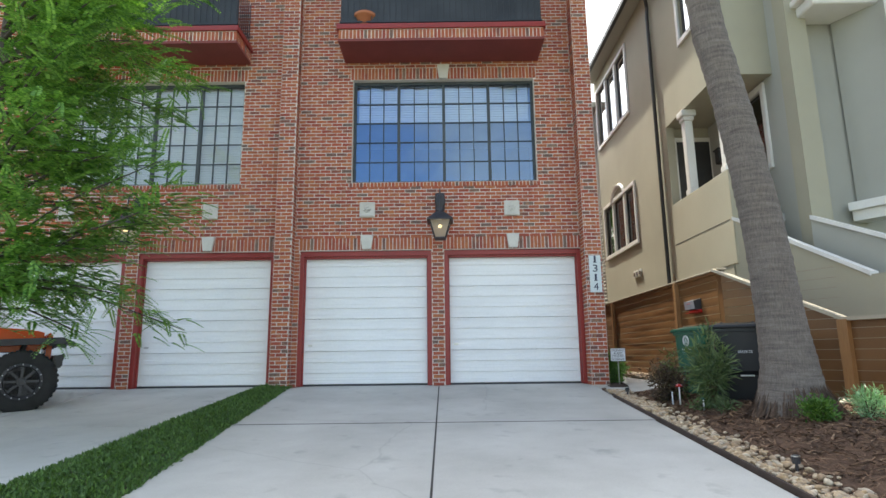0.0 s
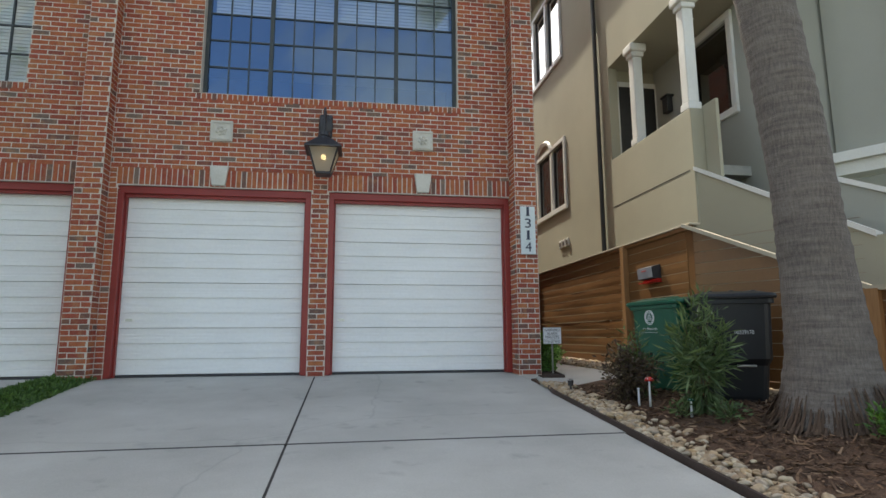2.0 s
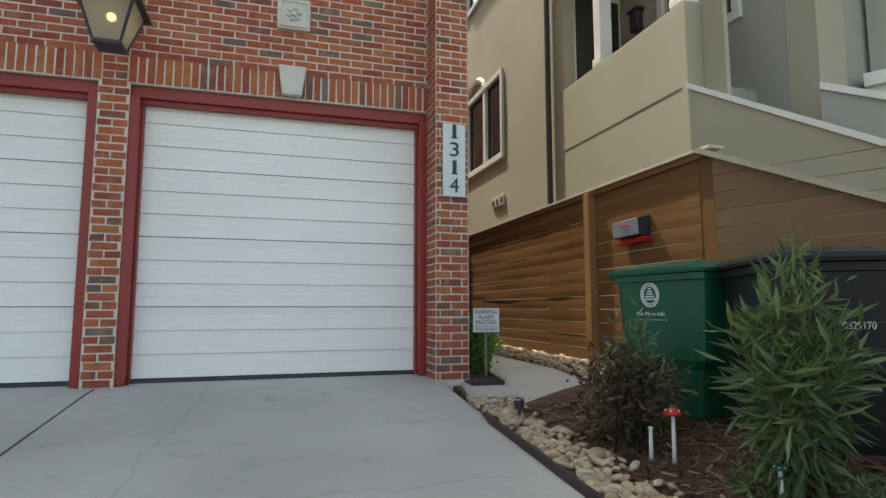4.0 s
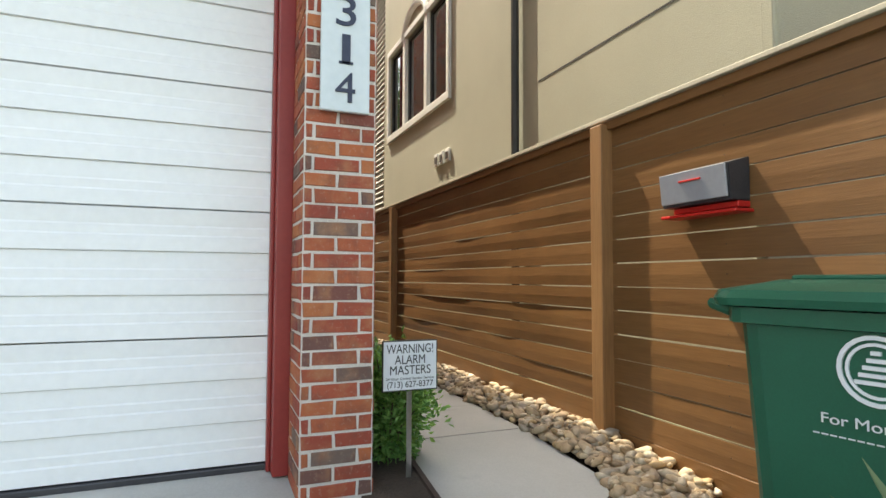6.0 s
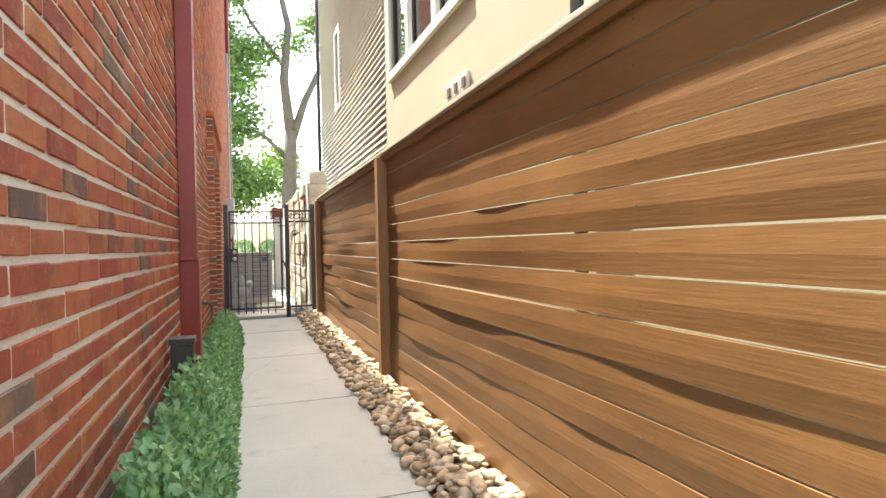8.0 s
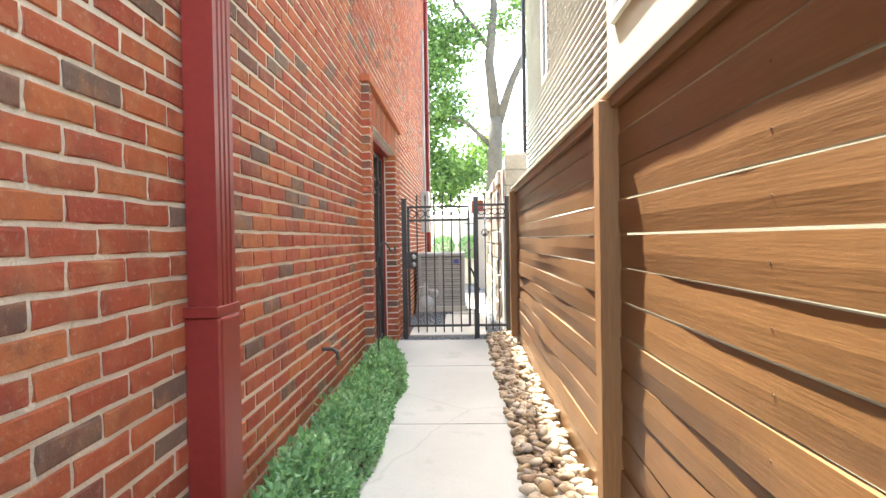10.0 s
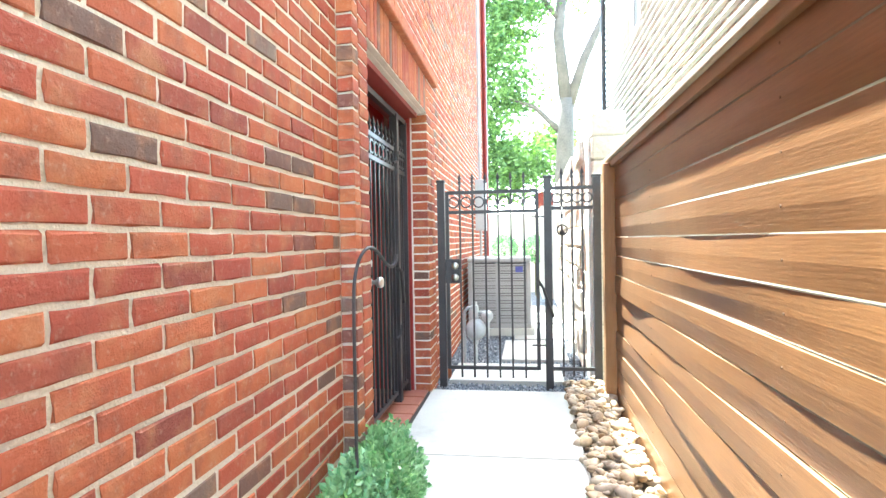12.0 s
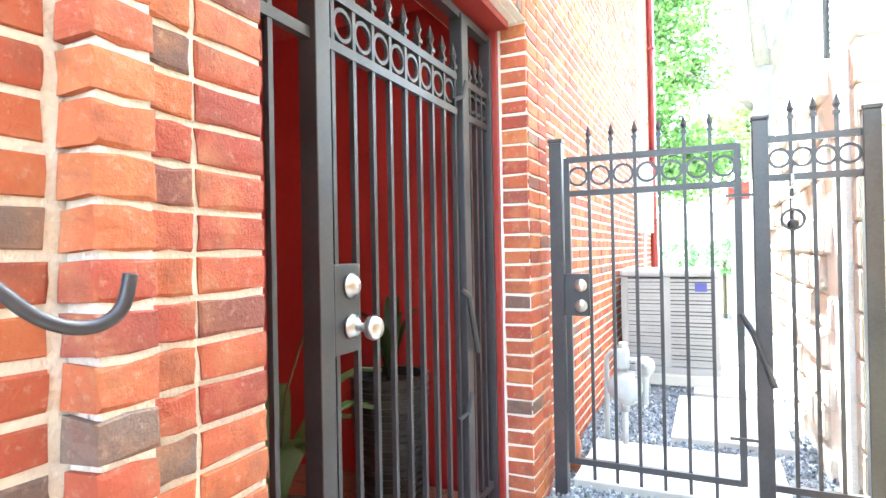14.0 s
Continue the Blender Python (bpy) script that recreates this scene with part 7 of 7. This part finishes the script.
tagged(th, "small iron ornament hanging on a chain from the panel", "ornament")

# limestone garden wall
LIME = surface("limestone", (0.50, 0.45, 0.37), (0.74, 0.69, 0.60), 0.9, 26, 3, 0.8, 0.015)
stone = tagged(part("stone_wall", box_bm(3.98, 4.3, 18.32, 24.5, 1.1, 3.32), MORTAR), "rough pale limestone garden wall", "wall", kind="structure")
rg = random.Random(71)
for r in range(11):
    y = 18.62 + (0.15 if r % 2 else 0)
    z = 1.2 + r * 0.195
    while y < 22.6:
        w = rg.uniform(0.22, 0.5)
        bm = box_bm(3.955 + rg.uniform(-0.02, 0.012), 4.02, y, y + w - 0.015, z, z + 0.18 + rg.uniform(-0.01, 0.008), 0.02)
        part("stone", bm, LIME, stone)
        y += w
pillar = tagged(part("stone_pillar", box_bm(4.02, 4.26, 18.2, 18.6, 1.1, 3.5, 0.01), WALK_CONCRETE), "grey block pillar at the end of the stone wall", "pillar", kind="structure")
for r in range(12):
    part("block", box_bm(4.005, 4.275, 18.185, 18.615, 1.15 + r * 0.195, 1.335 + r * 0.195, 0.012), LIME, pillar)
BLOCK = surface("cream_block", (0.56, 0.53, 0.46), (0.70, 0.67, 0.60), 0.9, 40, 2, 0.3)
tagged(part("garden_wall", box_bm(-2.0, 9.0, 26.0, 26.25, 1.0, 3.02), BLOCK), "cream block wall at the back of the yard", "wall", kind="structure")
tagged(part("far_wall_return", box_bm(3.75, 4.0, 24.6, 26.0, 1.0, 3.1), BLOCK), "cream block return of the garden wall", "wall", kind="structure")
tagged(part("brick_coping", box_bm(3.7, 4.05, 24.55, 26.02, 3.1, 3.35, 0.01), BRICK_PIECE), "red brick coping on the garden wall", "coping", kind="structure")


def ball_shrub(x, y, seed):
    rg = random.Random(seed)
    z = drive_z(y)
    th = empty("clipped_shrub", x, y, z)
    spots = []
    for _ in range(1300):
        d = Vector((rg.gauss(0, 1), rg.gauss(0, 1), rg.gauss(0, 1))).normalized() * 0.26 * rg.uniform(0.8, 1.05)
        spots.append(d + Vector((0, 0, 0.95)))
    bm = bmesh.new()
    add_tube(bm, [(0, 0, -0.05), (0, 0, 0.9)], 0.03, 8)
    part("stem", bm, STEM, th)
    leaf_mesh("leaves", spots, LEAF_HEDGE, 0.06, 0.035, rg, th, outward=(0, 0, 0.9))["kind"] = "stuff"
    tagged(th, "round clipped green shrub on a stem", "shrub", "clipped shrubs")


ball_shrub(3.0, 25.3, 81)
ball_shrub(3.65, 25.3, 82)


def yard_tree(x, y, limbs, crowns, r0, seed, nleaf, size):
    """A tapered trunk, limbs and many small leaves in loose clumps."""
    rg = random.Random(seed)
    z0 = drive_z(y)
    th = empty("tree", x, y, z0 - 0.1)
    bm = bmesh.new()
    for pts, ra, rb in limbs:
        n = len(pts)
        add_tube(bm, pts, [lerp(ra, rb, k / (n - 1)) for k in range(n)], 10)
    part("trunk", bm, BARK, th, smooth=True)
    spots = []
    total = sum(c[3] ** 2 for c in crowns)
    for cx, cy, cz, cr in crowns:
        for _ in range(int(nleaf * cr * cr / total / 26)):
            d = Vector((rg.gauss(0, 1), rg.gauss(0, 1), rg.gauss(0, 0.8)))
            d = d.normalized() * cr * rg.random() ** 0.45
            for _ in range(26):
                spots.append(Vector((cx, cy, cz)) + d + Vector((rg.gauss(0, 0.22), rg.gauss(0, 0.22), rg.gauss(0, 0.16))))
    leaf_mesh("crown", spots, LEAF_FAR, size, size * 0.5, rg, th, droop=0.3)["kind"] = "stuff"
    tagged(th, "tall tree with grey forked trunk and light green leaves", "tree")


yard_tree(4.55, 30.0, [([(0, 0, 0), (-0.05, 0, 2.0), (0.05, 0, 4.0), (0.1, 0, 5.2)], 0.30, 0.22), ([(0.1, 0, 5.0), (-0.1, 0, 7.0), (0.1, 0.2, 9.0), (-0.5, 0.3, 12.0), (-0.3, 0.3, 15)], 0.2, 0.05), ([(0.1, 0, 4.8), (0.6, 0, 6.3), (1.5, 0, 8.2), (2.2, 0, 11)], 0.17, 0.05), ([(0, 0, 4.2), (-0.8, 0, 5.0), (-1.7, 0.1, 5.4)], 0.1, 0.03), ([(-0.1, 0, 7.5), (-1.2, 0, 9), (-2.2, 0, 11)], 0.09, 0.03)], [(-2.3, 0, 6.8, 1.2), (-2.6, 0, 9.0, 1.3), (-2.0, 1, 11.2, 1.5), (-1.0, 1, 14, 2.0), (-3.0, 1, 4.6, 1.1), (1.4, 1, 9.5, 0.9), (-2.0, 1.5, 3.4, 1.1), (0.4, 0.5, 8.6, 0.6), (2.6, 0.5, 12, 1.5), (-1.5, 0.6, 5.6, 1.0), (-1.2, 0.4, 8.0, 1.1), (-0.9, 1.2, 3.4, 0.9)], 0.3, 91, 34000, 0.17)
yard_tree(0.5, 33.0, [([(0, 0, 0), (0.1, 0, 3.0), (0.0, 0.2, 6.0), (0.3, 0, 9)], 0.25, 0.08)], [(0, 0, 5.5, 2.2), (1.0, 0, 8.0, 2.2), (2.0, 0, 4.0, 1.6), (-1.5, 0, 9, 2), (3.6, 1, 4.4, 1.2)], 0.25, 92, 15000, 0.24)


# ---- street tree with feathery leaves beside the driveway ----
def feathery_tree():
    rg = random.Random(101)
    bx, by = -5.75, 5.3
    th = empty("street_tree", bx, by, drive_z(by) - 0.1)
    z0 = drive_z(by) - 0.1
    bm = bmesh.new()
    add_tube(bm, [(0, 0, 0), (0.1, 0.05, 1.4), (0.25, 0.1, 2.6), (0.3, 0.1, 4.2), (0.2, 0.2, 6.0)], [0.14, 0.12, 0.10, 0.07, 0.03], 10)
    ends = []
    for k in range(74):
        zb = rg.uniform(1.5, 5.6)
        a = rg.uniform(-0.7, 1.3) if k < 44 else rg.uniform(0, 6.28)
        l = rg.uniform(0.9, 2.45)
        s0 = Vector((0.25, 0.1, zb))
        e = s0 + Vector((math.cos(a) * l, math.sin(a) * l, rg.uniform(-0.25, 0.6) * l))
        m3 = s0.lerp(e, 0.5) + Vector((0, 0, 0.15))
        add_tube(bm, [s0, m3, e], [0.022, 0.013, 0.005], 5)
        ends.append((s0, m3, e))
    part("trunk", bm, BARK, th, smooth=True)
    verts, faces = [], []
    for k in range(5000):
        s0, m3, e = rg.choice(ends)
        t = rg.random() ** 0.6
        p = (s0.lerp(m3, t * 2) if t < 0.5 else m3.lerp(e, t * 2 - 1)) + Vector((rg.gauss(0, 0.1), rg.gauss(0, 0.1), rg.gauss(0, 0.1)))
        out = (e - s0).normalized()
        d = (out * 0.8 + Vector((rg.gauss(0, 0.55), rg.gauss(0, 0.55), rg.gauss(0, 0.3) - 0.05))).normalized()
        L = rg.uniform(0.18, 0.38)
        side = d.cross(Vector((0, 0, 1))).normalized()
        n = 12
        prev = None
        for j in range(n):
            u = (j + 0.5) / n
            c = p + d * L * u + Vector((0, 0, -0.22 * L * u * u))
            ll = 0.06 * (1 - 0.55 * u) * rg.uniform(0.8, 1.15)
            for sg in (-1, 1):
                q = side * sg * ll + d * ll * 0.35 + Vector((0, 0, -ll * 0.25))
                w = d * 0.014
                i0 = len(verts)
                verts += [c, c + q * 0.5 + w, c + q, c + q * 0.5 - w]
                faces.append((i0, i0 + 1, i0 + 2, i0 + 3))
    ob = link_mesh("leaves", verts, faces, LEAF_TREE, th)
    ob["kind"] = "stuff"
    tagged(th, "young tree with feathery bright green compound leaves", "tree")


feathery_tree()


# ---- orange off-road car on the neighbouring driveway ----
CAR_ORANGE = surface("orange_paint", (0.50, 0.065, 0.008), (0.56, 0.08, 0.012), 0.25, 20, 1, 0.0)
RUBBER = surface("tyre_rubber", (0.012, 0.012, 0.012), (0.03, 0.03, 0.03), 0.85, 80, 6, 0.4)


def off_road_car(x, y, z, rz):
    th = empty("off_road_car", x, y, z, rz)

    def seg(name, prof, w0, w1, mat, label="", bev=0.02):
        """A body piece from a side profile (x, z), as wide as given."""
        bm = bmesh.new()
        q = [[bm.verts.new((px, yy, pz)) for px, pz in prof] for yy in (w0, w1)]
        bm.faces.new(q[0])
        bm.faces.new(q[1][::-1])
        for k in range(len(prof)):
            j = (k + 1) % len(prof)
            bm.faces.new((q[0][k], q[1][k], q[1][j], q[0][j]))
        if bev:
            bmesh.ops.bevel(bm, geom=list(bm.edges), offset=bev, segments=2, affect="EDGES")
        return part(name, bm, mat, th, label)

    seg("tub", [(-1.9, 0.62), (0.45, 0.62), (0.55, 1.18), (-1.9, 1.18)], -0.76, 0.76, CAR_ORANGE)
    seg("hood", [(0.5, 0.85), (1.75, 0.85), (1.78, 1.12), (1.6, 1.18), (0.5, 1.24)], -0.58, 0.58, CAR_ORANGE, "", 0.05)
    seg("grille", [(1.76, 0.72), (1.84, 0.72), (1.84, 1.12), (1.78, 1.14)], -0.6, 0.6, CAR_ORANGE)
    seg("windscreen_frame", [(0.42, 1.2), (0.5, 1.2), (0.3, 1.72), (0.22, 1.72)], -0.72, 0.72, IRON)
    seg("hardtop", [(-1.88, 1.2), (0.22, 1.2), (0.2, 1.74), (-1.86, 1.78)], -0.73, 0.73, IRON, "black hard top")
    seg("front_bumper", [(1.86, 0.58), (1.98, 0.62), (1.98, 0.78), (1.86, 0.8)], -0.8, 0.8, IRON)
    seg("winch_plate", [(1.86, 0.78), (2.02, 0.82), (1.96, 0.62), (1.86, 0.62)], -0.72, -0.3, IRON)
    for sy in (-1, 1):
        for cx in (1.5, -1.2):
            y0, y1 = sorted((sy * 0.60, sy * 0.93))
            seg("wheel_arch", [(cx - 0.62, 0.72), (cx - 0.38, 1.02), (cx + 0.45, 1.06), (cx + 0.62, 0.98), (cx + 0.62, 0.92), (cx + 0.42, 0.98), (cx - 0.34, 0.94), (cx - 0.54, 0.68)], y0, y1, IRON, "black flat flare", 0.01)
            bm = bmesh.new()
            add_lathe(bm, (0, 0, 0), [(0.26, -0.15), (0.40, -0.15), (0.43, -0.12), (0.435, 0.12), (0.40, 0.15), (0.26, 0.15)], 36)
            bmesh.ops.transform(bm, matrix=pose(cx, sy * 0.78, 0.43, 90), verts=bm.verts)
            wheel = part("wheel", bm, RUBBER, th, "knobbly black tyre", True)
            for k in range(36):
                a = 2 * math.pi * k / 36
                bm = bmesh.new()
                add_box(bm, -0.02, 0.02, -0.13, 0.13, 0.425, 0.447, m=pose(cx, sy * 0.78, 0.43) @ pose(0, 0, 0, 0, math.degrees(a), 0))
                part("tread_block", bm, RUBBER, wheel)
            bm = bmesh.new()
            add_lathe(bm, (0, 0, 0), [(0.255, 0.0), (0.255, 0.02), (0.22, 0.03), (0.20, -0.02), (0.06, -0.02), (0.05, 0.03)], 28)
            for k in range(8):
                add_box(bm, 0.05, 0.21, -0.018, 0.018, -0.01, 0.02, m=pose(0, 0, 0, 0, 0, 45 * k))
            bmesh.ops.transform(bm, matrix=pose(cx, sy * 0.93, 0.43, 90 if sy < 0 else -90), verts=bm.verts)
            part("rim", bm, IRON, wheel, "black spoked rim")
            for k in range(16):
                a = 2 * math.pi * k / 16
                bm = bmesh.new()
                bmesh.ops.create_icosphere(bm, subdivisions=1, radius=0.011, matrix=Matrix.Translation((cx + 0.238 * math.cos(a), sy * 0.958, 0.43 + 0.238 * math.sin(a))))
                part("bolt", bm, STEEL, wheel, "bright bolt")
    for sy in (-1, 1):
        bm = bmesh.new()
        add_tube(bm, [(1.82, sy * 0.45, 0.98), (1.87, sy * 0.45, 0.98)], 0.09, 14)
        part("headlight", bm, GLASS_DARK, th, "round headlight")
        bm = box_bm(1.78, 2.0, sy * 0.78 - 0.1, sy * 0.78 + 0.1, 0.93, 1.04, 0.03)
        part("flare_light", bm, IRON, th)
    bm = bmesh.new()
    add_tube(bm, [(-1.2, 0, 0.43), (-1.2, -0.7, 0.43)], 0.05, 8)
    add_tube(bm, [(1.5, 0.7, 0.43), (1.5, -0.7, 0.43)], 0.05, 8)
    add_tube(bm, [(-1.2, 0.7, 0.43), (-1.2, 0.0, 0.43)], 0.05, 8)
    add_tube(bm, [(1.35, -0.6, 0.5), (1.5, -0.6, 0.95)], 0.035, 8)
    add_box(bm, -1.85, 1.86, -0.4, 0.4, 0.5, 0.62)
    part("chassis", bm, IRON, th)
    tagged(th, "orange off-road car with black flares and knobbly tyres", "car")


off_road_car(-7.97, 7.2, drive_z(7.4) - 0.02, 38)

# ---- bricks of the side wall ----
side_holes = [ENTRY, (15.73, 16.07, 1.0, 3.72), (17.74, 18.06, 1.0, 3.72), (15.73, 18.06, 3.44, 3.78)]
side_all = [(a + 0.0014, b - 0.0014, c + 0.0014, d - 0.0014) for a, b, c, d in brick_rows(FRONT + 0.002, 24.3, 1.2, TOP, side_holes)]
near = [q for q in side_all if 11.3 < q[0] < 15.6 and 1.93 < q[2] < 2.85][:300]
chosen = set(near)
tagged(bricks_mesh("side_bricks", [q for q in side_all if q not in chosen], on_side, parent=wall_side), "weathered red and grey bricks")
tagged(bricks_mesh("corner_bricks", brick_rows(FRONT - 0.30, FRONT - 0.002, 1.2, TOP, []), on_side, parent=wall_side), "weathered red corner bricks")
# reveal beside the door frames
for k in (0, 1):
    for a, b in DOORS:
        for u, sgn in ((a + UNIT * k, 1), (b + UNIT * k, -1)):
            bricks_mesh("reveal_bricks", brick_rows(FRONT, FRONT + 0.05, 1.2, OPEN_TOP, []), lambda y, d, z, u=u, sgn=sgn: (u - sgn * d, y, z), 0.004, parent=wall_front)
# entry surround: stacked headers either side and a soldier course above
sur = []
for k in range(60):
    z = 1.2 + k * COURSE
    if z > 3.66:
        break
    sur += [(15.836, 15.914, z + 0.006, z + COURSE - 0.006), (15.924, 16.066, z + 0.006, z + COURSE - 0.006), (17.745, 17.9, z + 0.006, z + COURSE - 0.006), (17.91, 18.056, z + 0.006, z + COURSE - 0.006)]
sur += brick_rows(16.07, 17.74, 3.445, 3.715, [], soldier=True)
for y, sgn in ((EY0, 1), (EY1, -1)):
    bricks_mesh("reveal_bricks", brick_rows(SIDE - 0.085, SIDE + 0.045, 1.2, EZ, []), lambda u, d, v, y=y, sgn=sgn: (u, y - sgn * d, v), 0.004, parent=wall_side)

# the bricks that the passage passes nearest, one by one
brick_shapes = {}


def brick_shape(w, h, kind, deep=0.0):
    key = (round(w, 3), round(h, 3), kind, deep)
    if key not in brick_shapes:
        rr = random.Random(hash(key[2]) % 1000 + int(w * 1000))
        verts = []
        for d, ins in ((-deep, 0.0), (0.0032, 0.0), (0.0058, 0.0035)):
            for sy, sz in ((-1, -1), (0, -1), (1, -1), (1, 0), (1, 1), (0, 1), (-1, 1), (-1, 0)):
                verts.append((d + (rr.uniform(-0.001, 0.001) if d > 0 else 0), sy * (w / 2 - ins) + rr.uniform(-0.004, 0.004), sz * (h / 2 - ins) + rr.uniform(-0.0035, 0.0035)))
        faces = [(j * 8 + k, j * 8 + (k + 1) % 8, (j + 1) * 8 + (k + 1) % 8, (j + 1) * 8 + k) for j in (0, 1) for k in range(8)]
        verts.append((0.0068, 0, 0))
        faces += [(16 + k, 16 + (k + 1) % 8, 24) for k in range(8)]
        me = bpy.data.meshes.new("brick")
        me.from_pydata(verts, [], faces)
        me.materials.append(BRICK_PIECE)
        brick_shapes[key] = me
    return brick_shapes[key]


for i, (a, b, c, d) in enumerate(near):
    ob = new("brick", brick_shape(b - a, d - c, i % 5))
    ob.parent = wall_side
    ob.matrix_basis = pose(SIDE, (a + b) / 2, (c + d) / 2)
for proud, field in ((0.040, sur), (0.0655, [(15.74, 15.828, 1.2 + k * COURSE + 0.006, 1.2 + (k + 1) * COURSE - 0.006) for k in range(37)])):
    for i, (a, b, c, d) in enumerate(field):
        ob = new("brick", brick_shape(b - a, d - c, i % 5, 0.036 if proud < 0.05 else 0.064))
        ob.parent = surround
        ob.matrix_basis = pose(SIDE + proud, (a + b) / 2, (c + d) / 2)
